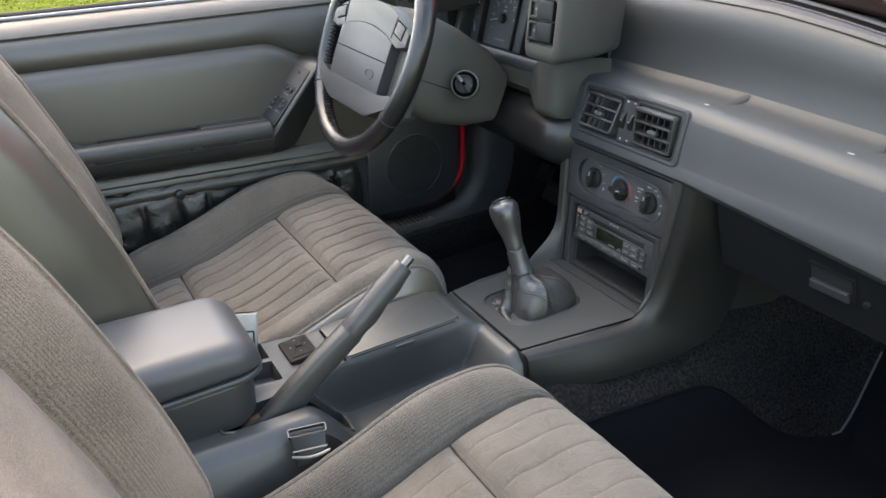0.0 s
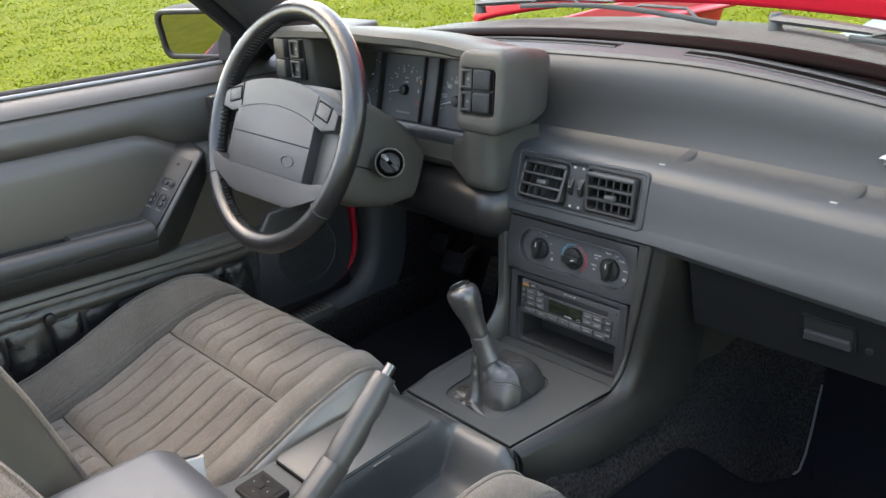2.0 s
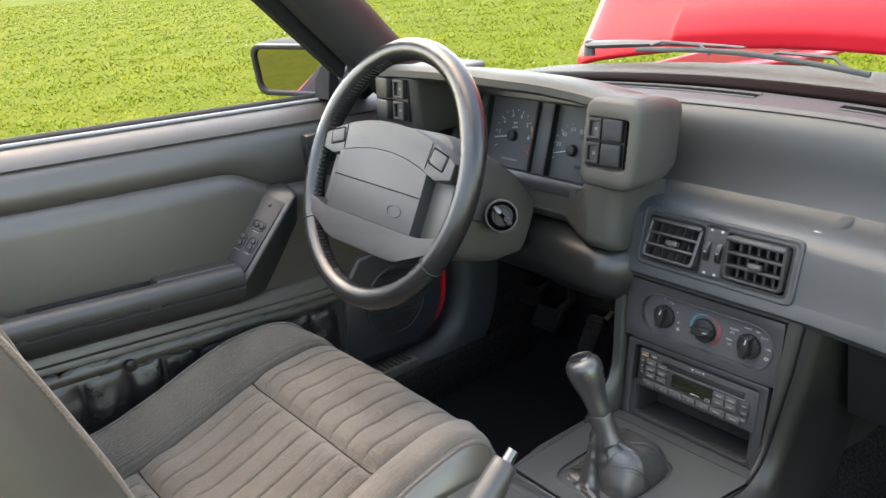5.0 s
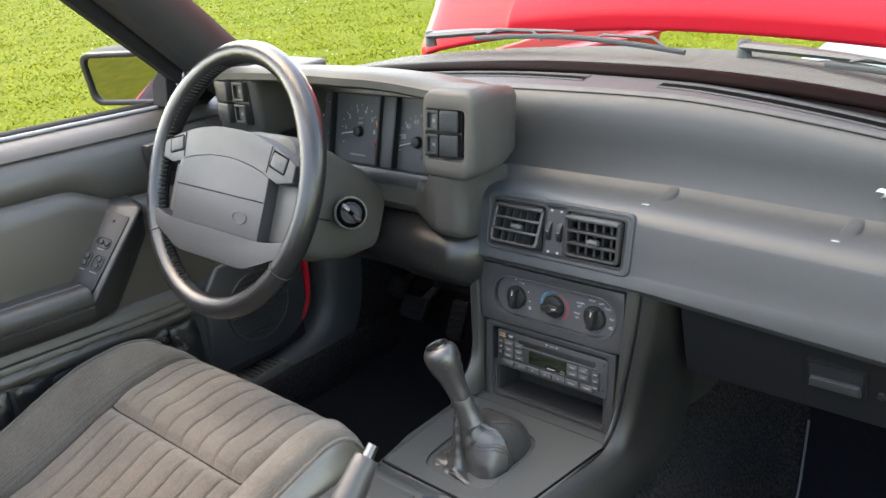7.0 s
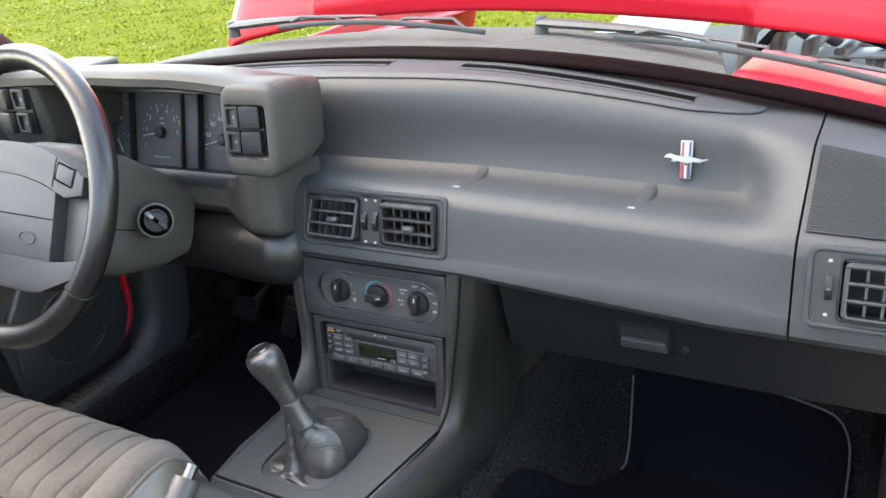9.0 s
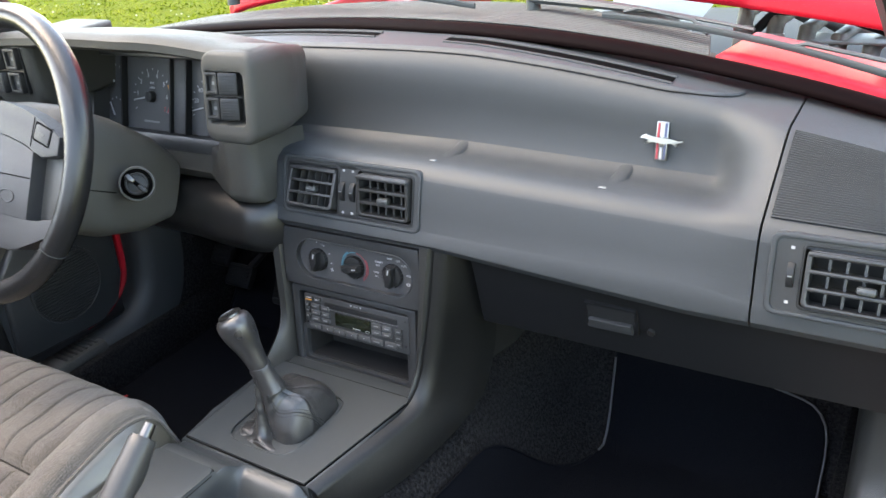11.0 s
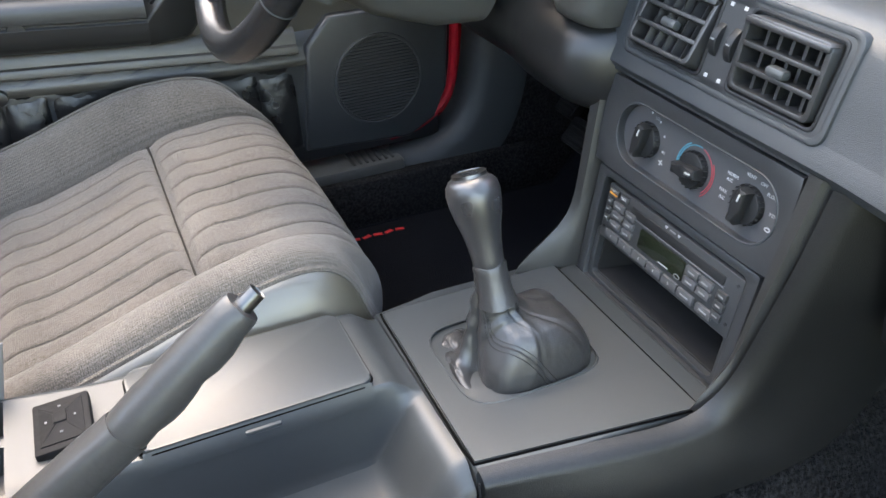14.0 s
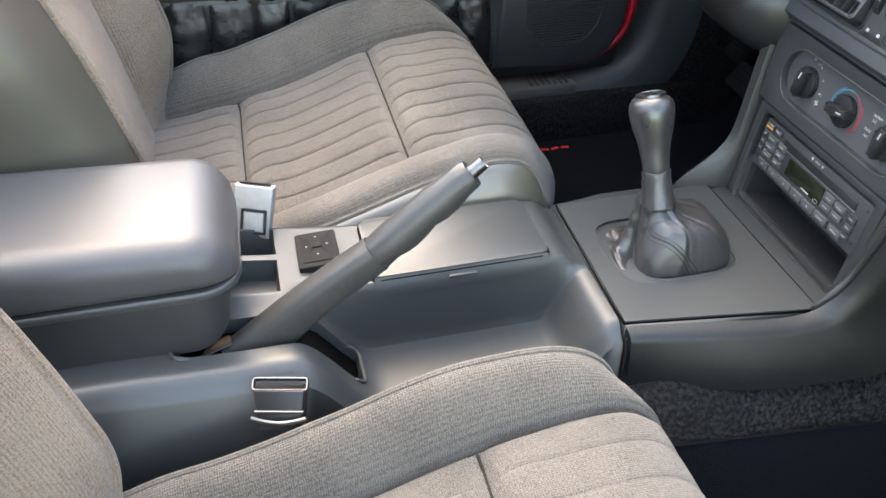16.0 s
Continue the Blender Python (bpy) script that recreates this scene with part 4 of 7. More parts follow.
def dashboard():
    e = thing("dashboard", "charcoal vinyl dashboard with a parcel shelf and padded top", "dashboard", (0, 0.4, 0.70))

    def body(name, xs, label, material):
        rings = []
        for x in xs:
            p = dash_profile(x)
            if any(a < x < b for a, b in HOLES):
                p = [(y + 0.05, z) if 6 <= i <= 9 else (y, z) for i, (y, z) in enumerate(p)]
            p = p + [(p[-1][0] + 0.004, p[-1][1] - 0.02), (0.47, 0.70)]
            rings.append([Vector((x, y, z)) for y, z in p])
        return loft(name, rings, material, e, label, angle=30)
    body("main_pad", sorted(linspace(-0.21, 0.440, 34) + [-0.1001, -0.0999, 0.1159, 0.1161]) + linspace(0.446, 0.527, 26), "charcoal vinyl padded dash with shelf", M["dash"])
    body("end_pod", sorted(linspace(0.5295, 0.70, 12) + [0.5499, 0.5501, 0.6849, 0.6851]), "charcoal dash end with side vent and grille", M["dash"])
    # driver's half behind the instrument hood
    rings = []
    for x in linspace(-0.70, -0.185, 16):
        wy = windshield_y(x)
        rings.append([Vector((x, y, z)) for y, z in ((0.46, 0.80), (0.37, 0.82), (0.37, 0.90), (0.375, 0.928), (0.385, 0.934 + cowl_drop(x)), (0.40, 0.937 + cowl_drop(x)), (wy + 0.03, 0.941 + cowl_drop(x)), (wy + 0.034, 0.92), (0.47, 0.80))])
    loft("driver_top", rings, M["dash"], e)
    box("driver_end", -0.705, -0.606, 0.29, 0.46, 0.74, 0.936, M["dash"], e, 0.012)
    # two defroster slots in a raised panel
    def top_z(x, y):
        p = dash_profile(x)
        for (ya, za), (yb, zb) in zip(p[14:], p[15:]):
            if ya <= y <= yb and za > 0.85:
                return lerp(za, zb, (y - ya) / (yb - ya))
        return p[-1][1]
    xs = linspace(-0.52, 0.37, 40) + linspace(0.38, 0.464, 14)
    def panel_at(x, v):
        y = windshield_y(x) - 0.002 - (windshield_y(x) - 0.408) * v * (math.sqrt(max(0.0, 1 - ((x - 0.37) / 0.095) ** 2)) if x > 0.37 else 1.0)
        return (x, y, top_z(x, y) + 0.0025 * smooth(1.0, 0.9, v) + 0.0005)
    surf("defroster_panel", panel_at, xs, linspace(0, 1, 14), M["dash"], e, "")
    tube("panel_gap", [Vector(panel_at(x, 1.0)) + Vector((0, -0.0008, 0.0006)) for x in linspace(-0.50, 0.37, 44) + linspace(0.375, 0.4645, 16)], 0.0011, M["black"], e, "", 5)
    for x0, x1 in ((-0.43, -0.062), (0.062, 0.385)):
        sx = linspace(x0, x1, 26)
        slot = surf("defroster_slot", lambda x, v: (x, windshield_y(x) - 0.020 - 0.016 * v, top_z(x, windshield_y(x) - 0.020 - 0.016 * v) + 0.0042), sx, linspace(0, 1, 3), M["gap"], e, "black defroster slot")
        for edge in (0.016, 0.037):
            tube("slot_rim", [(x, windshield_y(x) - edge, top_z(x, windshield_y(x) - edge) + 0.0036) for x in sx], 0.0018, M["dash"], slot, "", 6)
    # two moulded dividers on the shelf
    for x in (0.120, 0.348):
        drop = 0.035 * max(0.0, x - 0.12)
        rings = []
        for t in linspace(0, 1, 12):
            y = lerp(0.297, 0.3795, t)
            base = 0.8235 - 0.0050 * smooth(0.292, 0.345, y) + 0.004 * smooth(0.360, 0.378, y) - drop
            hgt = 0.0008 + 0.0030 * smooth(0.0, 0.9, t)
            rings.append([Vector((x + a, y, base + b)) for a, b in ((-0.0120, -0.004), (-0.0100, hgt * 0.2), (-0.0080, hgt * 0.7), (-0.0055, hgt), (0.0055, hgt), (0.0080, hgt * 0.7), (0.0100, hgt * 0.2), (0.0120, -0.004))])
        loft("shelf_rib", rings, M["dash"], e)
        box("rib_clip", x - 0.006, x + 0.003, 0.2945, 0.2985, 0.8245 - drop, 0.8268 - drop, M["grey_print"], e, 0.001)
    # side grille on the end pod: fine ribs over a dark backing that follows the sloping face
    def end_at(x, u):
        p = [Vector((0, y, z)) for y, z in dash_profile(x)[12:24]]
        run = [0.0]
        for a, b in zip(p, p[1:]):
            run.append(run[-1] + (b - a).length)
        d = u * run[-1]
        k = max(i for i in range(len(p) - 1) if run[i] <= d + 1e-9)
        q = p[k].lerp(p[k + 1], (d - run[k]) / (run[k + 1] - run[k]))
        slope = (p[min(k + 1, len(p) - 1)] - p[max(k - 1, 0)]).normalized()
        return Vector((x, q.y, q.z)) + Vector((0, -slope.z, slope.y)) * 0.0016
    us = linspace(0.05, 0.96, 24)
    grille = surf("side_grille", lambda x, u: end_at(x, u), linspace(0.5345, 0.695, 6), us, M["black"], e, "ribbed black side grille")
    for k in range(38):
        u = 0.06 + 0.0240 * k
        tube("grille_rib", [end_at(x, u) + Vector((0, -0.0004, 0.0006)) for x in linspace(0.535, 0.694, 5)], 0.00095, M["dash"], grille, "", 5)
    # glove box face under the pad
    glove = surf("glove_box", lambda x, v: (x, 0.258 + 0.026 * v + 0.05 * smooth(0.85, 1.0, v), lerp(0.702 + pad_lift(x), 0.593, v)), linspace(0.184, 0.70, 16), linspace(0, 1, 8), M["glove"], e, "glove box door darkened for the shade below the pad", 0.0)
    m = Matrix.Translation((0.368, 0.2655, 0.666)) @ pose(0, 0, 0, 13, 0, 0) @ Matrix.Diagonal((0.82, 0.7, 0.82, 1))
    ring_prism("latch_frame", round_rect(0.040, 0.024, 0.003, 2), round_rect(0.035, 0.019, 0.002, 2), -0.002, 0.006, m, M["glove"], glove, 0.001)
    prism("latch_well", round_rect(0.035, 0.019, 0.002, 2), -0.001, 0.004, m, M["black"], glove)
    prism("latch_handle", [(-0.034, -0.018), (0.034, -0.018), (0.032, -0.002), (-0.032, -0.002)], -0.010, -0.002, m, M["panel"], glove, 0.002, "dark grey pull latch")
    cyl("lock", 0.0055, 0.0055, -0.003, 0.004, m @ pose(0.058, 0, -0.012), M["black"], glove, 14, 0.001)
    box("under_panel", 0.15, 0.70, 0.335, 0.62, 0.600, 0.606, M["bay"], e, 0.002)
    return e


def air_vent(name, x0, x1, z0, z1, m, tilt_left, label):
    """Vent in a recess: barrel frame with a deep top bar, two level slats, upright fins behind them and a tab."""
    e = thing(name, label, "air vent", m @ Vector(((x0 + x1) / 2, 0, (z0 + z1) / 2)), group="dashboard air vents")
    cx, cz, w, h = (x0 + x1) / 2, (z0 + z1) / 2, (x1 - x0) / 2, (z1 - z0) / 2
    mm = m @ pose(cx, 0, cz)
    prism("well", round_rect(w, h, 0.004, 2), 0.030, 0.034, mm, M["black"], e)
    ring_prism("well_wall", round_rect(w + 0.003, h + 0.003, 0.006, 3), round_rect(w, h, 0.005, 3), 0.002, 0.033, mm, M["black"], e, 0.001)
    ti = mm @ pose(0, 0, 0, tilt_left, 0, 0)
    ring_prism("louvre_frame", round_rect(w - 0.002, h - 0.002, 0.006, 3), round_rect(w - 0.007, h - 0.006, 0.004, 3), -0.004, 0.018, ti, M["louvre"], e, 0.0012)
    box("top_bar", -w + 0.003, w - 0.003, -0.0065, 0.006, h - 0.0085, h - 0.0035, M["louvre"], e, 0.0016, m=ti)
    for k in (1, 2):
        z = -h + 0.004 + (2 * h - 0.010) * k / 3
        box("slat", -w + 0.005, w - 0.005, -0.0045, 0.013, z - 0.0019, z + 0.0019, M["louvre"], e, 0.0008, m=ti)
    for k in range(1, 6):
        x = -w + 0.006 + (2 * w - 0.012) * k / 6
        box("fin", -0.0014, 0.0014, -0.007, 0.009, -h + 0.006, h - 0.008, M["louvre"], e, m=ti @ pose(x, 0.012, 0, 0, 0, -24 if tilt_left < -8 else 4))
    box("tab", -0.009, 0.009, -0.010, 0.0, -0.004, 0.004, M["console"], e, 0.003, m=ti @ pose(0.004 if tilt_left else 0.008, 0, -0.003))
    return e


def thumb_wheel(x, m, parent, s):
    cyl("thumb_wheel", 0.017, 0.017, -0.0035, 0.0035, m @ pose(x, 0.010, 0, 0, 0, 90), M["black"], parent, 26, 0.001)
    box("wheel_mark", x - 0.002, x + 0.002, -0.0078, -0.0068, -0.0006, 0.0006, M["grey_print"], parent, m=m)
    for z in (0.028, -0.028):
        box("vent_mark", x - s * 0.001 - 0.0018, x - s * 0.001 + 0.0018, -0.0013, -0.0005, z - 0.0015, z + 0.0015, M["white"], parent, m=m)


def vent_panel():
    m = Matrix.Translation((0.008, 0.2525, 0.7850)) @ pose(0, 0, 0, -16, 0, 0)
    e = thing("vent_bezel", "charcoal plastic bezel round the centre vents", "vent bezel", (0.008, 0.25, 0.75))
    out, inn = round_rect(0.1150, 0.0405, 0.010, 4), round_rect(0.1090, 0.0350, 0.007, 4)
    ring_prism("rim", out, inn, -0.0022, 0.006, m, M["dash"], e, 0.002)
    prism("face", round_rect(0.1095, 0.0355, 0.007, 4), 0.036, 0.040, m, M["black"], e)
    box("centre_strip", -0.015, 0.015, -0.001, 0.004, -0.035, 0.035, M["panel"], e, m=m)
    for x in (-0.1058, 0.1058):
        box("end_strip", x - 0.0038, x + 0.0038, -0.001, 0.004, -0.035, 0.035, M["panel"], e, m=m)
    for z in (-0.0327, 0.0327):
        box("edge_strip", -0.102, 0.102, -0.001, 0.004, z - 0.0028, z + 0.0028, M["panel"], e, m=m)
    air_vent("air_vent", -0.102, -0.017, -0.030, 0.030, m @ pose(0, -0.004, 0), -12, "black centre air vent with louvres turned down")
    air_vent("air_vent", 0.017, 0.102, -0.030, 0.030, m @ pose(0, -0.004, 0), 6, "black centre air vent with open square louvres")
    for x, s in ((-0.0085, -1), (0.0085, 1)):
        thumb_wheel(x, m, e, s)
    # passenger's end
    m2 = Matrix.Translation((0.6165, 0.2455, 0.7730)) @ pose(0, 0, 0, -13, 0, 0)
    e2 = thing("vent_bezel", "charcoal plastic bezel round the side vent", "vent bezel", (0.61, 0.24, 0.74))
    ring_prism("rim", round_rect(0.076, 0.0425, 0.010, 4), round_rect(0.070, 0.037, 0.007, 4), -0.0035, 0.006, m2, M["dash"], e2, 0.002)
    prism("face", round_rect(0.0705, 0.0375, 0.007, 4), 0.036, 0.040, m2, M["black"], e2)
    box("end_strip", -0.070, -0.045, -0.001, 0.004, -0.037, 0.037, M["panel"], e2, m=m2)
    box("end_strip", 0.066, 0.070, -0.001, 0.004, -0.037, 0.037, M["panel"], e2, m=m2)
    for z in (-0.0342, 0.0342):
        box("edge_strip", -0.045, 0.066, -0.001, 0.004, z - 0.0034, z + 0.0034, M["panel"], e2, m=m2)
    air_vent("air_vent", -0.043, 0.064, -0.031, 0.031, m2 @ pose(0, -0.004, 0), -6, "black side air vent with open square louvres")
    thumb_wheel(-0.054, m2, e2, 1)


def badge():
    e = thing("badge", "silver emblem with red white and blue bars", "emblem", (0.388, 0.386, 0.849))
    m = Matrix.Translation((0.388, 0.3795, 0.849)) @ pose(0, 0, 0, -14, 0, 0) @ Matrix.Diagonal((0.95, 1, 0.86, 1))
    prism("bar_plate", round_rect(0.0075, 0.0265, 0.001, 1), -0.002, 0.003, m, M["chrome"], e, 0.0004)
    for x, c in ((-0.0045, "red_print"), (0, "white"), (0.0045, "navy")):
        box("stripe", x - 0.0014, x + 0.0014, -0.0027, -0.0015, -0.0245, 0.0245, M[c], e, m=m)
    # a long low running shape, kept plain
    pts = [(-0.027, 0.002), (-0.024, 0.006), (-0.020, 0.0085), (-0.015, 0.0065), (-0.006, 0.0045), (0.006, 0.0052), (0.013, 0.0035), (0.020, 0.0015), (0.027, 0.003), (0.027, 0.001), (0.019, -0.001), (0.021, -0.006), (0.018, -0.0062), (0.014, -0.0015), (0.006, -0.0022), (0.001, -0.0075), (-0.0015, -0.0075), (-0.001, -0.0022), (-0.010, -0.0010), (-0.019, -0.0055), (-0.021, -0.0045), (-0.015, 0.0012), (-0.021, 0.0030)]
    prism("silver_figure", pts, -0.0050, -0.002, m, M["chrome"], e, 0.0005)


dashboard()
vent_panel()
badge()


# ---------------------------------------------------------------- instrument hood
def instrument_hood():
    e = thing("instrument_cluster", "charcoal instrument hood with gauges and push switches", "instrument cluster", (-0.35, 0.3, 0.84))
    # outer shell: rings across from the left end to the right end
    rings = []
    for x, k in [(-0.612, 0.0), (-0.606, 0.5), (-0.595, 0.85), (-0.575, 1.0)] + [(x, 1.0) for x in linspace(-0.55, -0.17, 16)] + [(x, 1.0) for x in (-0.150, -0.125, -0.105, -0.090, -0.080, -0.075, -0.071, -0.068, -0.066)]:
        u = (x + 0.37) / 0.25
        corner = max(0.0, min(0.0155, x + 0.080))
        top = 0.992 + 0.010 * max(0.0, 1 - u * u) - 0.0090 * smooth(-0.26, -0.12, x) - (0.017 - math.sqrt(0.017 ** 2 - corner ** 2))
        fy = 0.165 + 0.028 * smooth(-0.30, -0.14, x)
        b = 0.012 * (1 - k)
        rings.append([Vector((x - (0.15 * max(0.0, y - fy) + 0.70 * max(0.0, y - 0.26)) * smooth(-0.20, -0.06, x), y, z)) for i, (y, z) in enumerate((
            (fy + 0.010 + b, top - 0.022 - b), (fy + b, top - 0.016 - b), (fy + 0.001 + b, top - 0.006 - b), (fy + 0.010 + b, top - b), (fy + 0.05, top - 0.004 - b), (0.29, top - 0.018 - b), (0.345, top - 0.034 - b), (0.385, 0.944 - b),
            (0.385, 0.936 - b), (0.30, top - 0.050 - b), (fy + 0.04, top - 0.026 - b)))])
    loft("brow", rings, M["pod"], e, "padded charcoal brow over the gauges")

    def pod(name, x0, x1, fy, zlo, zhi, back, label):
        p = [(fy, zhi), (fy, zlo + 0.012), (fy + 0.006, zlo + 0.002), (fy + 0.02, zlo), (back, zlo - 0.004), (back, zhi)]
        bm = bmesh.new()
        n = len(p)
        a = [bm.verts.new((x0, y, z)) for y, z in p]
        b = [bm.verts.new((x1, y, z)) for y, z in p]
        bm.faces.new(a)
        bm.faces.new(b[::-1])
        for i in range(n):
            bm.faces.new((a[i], b[i], b[(i + 1) % n], a[(i + 1) % n]))
        bmesh.ops.bevel(bm, geom=[ed for ed in bm.edges if abs(ed.verts[0].co.x - ed.verts[1].co.x) < 1e-6], offset=0.011, segments=4, profile=0.5, affect="EDGES")
        return part(name, bm, M["pod"], e, label)
    left = pod("left_pod", -0.606, -0.488, 0.172, 0.888, 0.985, 0.33, "charcoal switch pod")
    # right pod: a rounded rim round the switch opening, the side drawn in towards the windshield
    loops = []
    for w, h, r, d, sx, cz in ((0.0315, 0.0320, 0.006, 0.030, 0.0, 0.925), (0.0315, 0.0320, 0.006, 0.005, 0.0, 0.925), (0.0330, 0.0335, 0.007, 0.001, 0.0, 0.925), (0.0350, 0.0400, 0.009, 0.000, 0.002, 0.923),
                               (0.0400, 0.0510, 0.014, 0.000, 0.003, 0.9245), (0.0435, 0.0555, 0.017, 0.003, 0.0030, 0.9245), (0.0450, 0.0572, 0.018, 0.009, 0.0025, 0.9245), (0.0460, 0.0566, 0.018, 0.05, -0.001, 0.9215), (0.0460, 0.0555, 0.018, 0.075, -0.005, 0.919), (0.0455, 0.0530, 0.018, 0.11, -0.020, 0.913), (0.0450, 0.0490, 0.016, 0.16, -0.046, 0.905)):
        loops.append([Vector((-0.1085 + sx + px, 0.181 + 0.17 * (cz + pz - 0.922) + d, cz + pz)) for px, pz in round_rect(w, h, r, 5)])
    right = loft("right_pod", loops, M["pod"], e, "charcoal switch pod with a rounded rim", angle=50)
    # switches: two wide wing keys and two square keys a side
    for s, parent, x, y, z in ((-1, left, -0.545, 0.172, 0.944), (1, right, -0.1165, 0.194, 0.925)):
        m = Matrix.Translation((x, y, z)) @ pose(0, 0, 0, -4 if s < 0 else -10, 0, 0 if s < 0 else 6) @ Matrix.Diagonal((1, 1, 1, 1) if s < 0 else (0.70, 1, 0.90, 1))
        prism("switch_well", round_rect(0.040, 0.036, 0.004, 2), -0.003, 0.002, m, M["black"], parent)
        for dz in (0.0175, -0.0175):
            ring_prism("square_key", round_rect(0.0145, 0.0155, 0.002, 2), round_rect(0.0095, 0.0105, 0.0015, 2), -0.011, -0.001, m @ pose(-s * 0.022, 0, dz), M["black"], parent, 0.001)
            prism("key_face", round_rect(0.0095, 0.0105, 0.001, 2), -0.006, -0.001, m @ pose(-s * 0.022, 0, dz), M["panel"], parent)
            box("key_mark", -0.0028, 0.0028, -0.0066, -0.006, -0.0022, 0.0022, M["grey_print"], parent, m=m @ pose(-s * 0.022, 0, dz))
            prism("wing_key", round_rect(0.0190, 0.0160, 0.0025, 2), -0.014, 0.004, m @ pose(s * 0.0175, 0, dz, 0, 0, s * 8), M["black"], parent, 0.002)
            for k in range(7):
                box("key_rib", -0.0165, 0.0165, -0.0148, -0.0138, -0.0125 + 0.0038 * k, -0.0113 + 0.0038 * k, M["black"], parent, m=m @ pose(s * 0.0175, 0, dz, 0, 0, s * 8))
    back = Matrix.Translation((-0.1085, 0.1985, 0.925)) @ pose(0, 0, 0, -10, 0, 0)
    prism("switch_well", round_rect(0.0318, 0.0325, 0.005, 2), 0.0, 0.004, back, M["gap"], right, label="black hollow beside the switches")
    for k in range(6):
        box("well_rib", 0.0235, 0.0310, -0.006, 0.001, -0.026 + 0.0095 * k, -0.0225 + 0.0095 * k, M["black"], right, 0.0006, m=back)
    # gauge board, set back and leaning
    m = Matrix.Translation((-0.355, 0.300, 0.878)) @ pose(0, 0, 0, -17, 0, 0)
    board = prism("gauge_board", [(-0.160, -0.062), (0.212, -0.062), (0.212, 0.062), (-0.160, 0.062)], 0.0, 0.008, m, M["dial"], e, label="dark grey gauge board")
    ring_prism("gauge_surround", round_rect(0.192, 0.078, 0.012, 3), round_rect(0.176, 0.056, 0.008, 3), -0.030, 0.008, m @ pose(0.026, 0, 0), M["panel"], e, 0.002)
    for x in (-0.105, 0.008, 0.043):
        box("divider", x - 0.002, x + 0.002, -0.012, 0.0, -0.056, 0.056, M["black"], board, 0.0008, m=m)
    prism("centre_strip", round_rect(0.0145, 0.056, 0.001, 1), -0.006, 0.0, m @ pose(0.0255, 0, 0), M["dial"], board, 0.0008)

    def dial(cx, cz, r, labels, a0, a1, needle, red_from=None, parent=board):
        c = m @ pose(cx, 0, cz)
        n = (len(labels) - 1) * 2
        for k in range(n + 1):
            a = radians(lerp(a0, a1, k / n))
            big = k % 2 == 0
            ln = 0.0045 if big else 0.003
            col = "white"
            box("tick", -0.0005, 0.0005, -0.0006, -0.0001, r - ln, r, M[col], parent, m=c @ pose(0, 0, 0, 0, math.degrees(a), 0))
        for k, lab in enumerate(labels):
            if lab:
                a = radians(lerp(a0, a1, k / (len(labels) - 1)))
                text("numeral", lab, 0.0105, c @ pose(math.sin(a) * (r - 0.010), -0.0003, math.cos(a) * (r - 0.010)), M["white" if lab != "7" else "red_print"], parent)
        if red_from:
            pts = []
            for t in linspace(red_from, a1, 10):
                a = radians(t)
                pts.append(c @ Vector((math.sin(a) * (r - 0.002), -0.0006, math.cos(a) * (r - 0.002))))
            tube("warning_arc", pts[:6], 0.0011, M["orange_print"], parent, "", 5)
            tube("red_arc", pts[5:], 0.0012, M["red_print"], parent, "", 5)
        hub = cyl("hub", 0.0085, 0.0095, -0.009, -0.001, c, M["black"], parent, 18, 0.002)
        tube("needle", [c @ Vector((0, -0.006, 0)), c @ Vector((math.sin(radians(needle)) * (r - 0.006), -0.005, math.cos(radians(needle)) * (r - 0.006)))], [0.0016, 0.0007], M["white"], hub, "", 6)
    dial(-0.045, -0.004, 0.044, ["", "1", "2", "3", "4", "5", "6", "7"], -118, 122, -100, 62)
    text("numeral", "RPM", 0.0050, m @ pose(-0.045, -0.0003, 0.017), M["white"], board)
    text("numeral", "x1000", 0.0050, m @ pose(-0.045, -0.0003, 0.010), M["white"], board)
    box("legend_bar", -0.064, -0.028, -0.0006, -0.0001, -0.044, -0.041, M["grey_print"], board, m=m)
    dial(0.086, -0.010, 0.042, ["", "20", "40", "60", "80", "100", "", ""], -112, 120, -104)
    box("trip_window", 0.094, 0.116, -0.0008, 0.0, 0.008, 0.014, M["black"], board, 0.0003, m=m)
    box("trip_window", 0.094, 0.116, -0.0008, 0.0, -0.036, -0.030, M["black"], board, 0.0003, m=m)
    for cz in (0.026, -0.026):
        for k in range(5):
            a = radians(-60 + 30 * k)
            box("tick", -0.0005, 0.0005, -0.0006, -0.0001, 0.018, 0.021, M["white"], board, m=m @ pose(-0.132, 0, cz - 0.004) @ pose(0, 0, 0, 0, math.degrees(a), 0))
        tube("needle", [m @ Vector((-0.132, -0.004, cz - 0.012)), m @ Vector((-0.142, -0.004, cz + 0.008))], [0.0014, 0.0007], M["white"], board, "", 6)
    # panel under the gauges and beside the column
    rings = []
    for x in linspace(-0.62, -0.240, 10) + linspace(-0.232, -0.150, 24) + [-0.140, -0.132, -0.127, -0.1235, -0.121, -0.1195]:
        up = 0.030 * smooth(-0.212, -0.176, x)
        dy = 0.022 * (1 - math.sqrt(max(0.0, 1 - max(0.0, (x + 0.142) / 0.0226) ** 2))) + 0.004 * smooth(-0.19, -0.15, x) + 0.55 * min(0.075, max(0.0, -0.166 - x))
        lo = 0.770 - 0.008 * smooth(-0.25, -0.15, x)
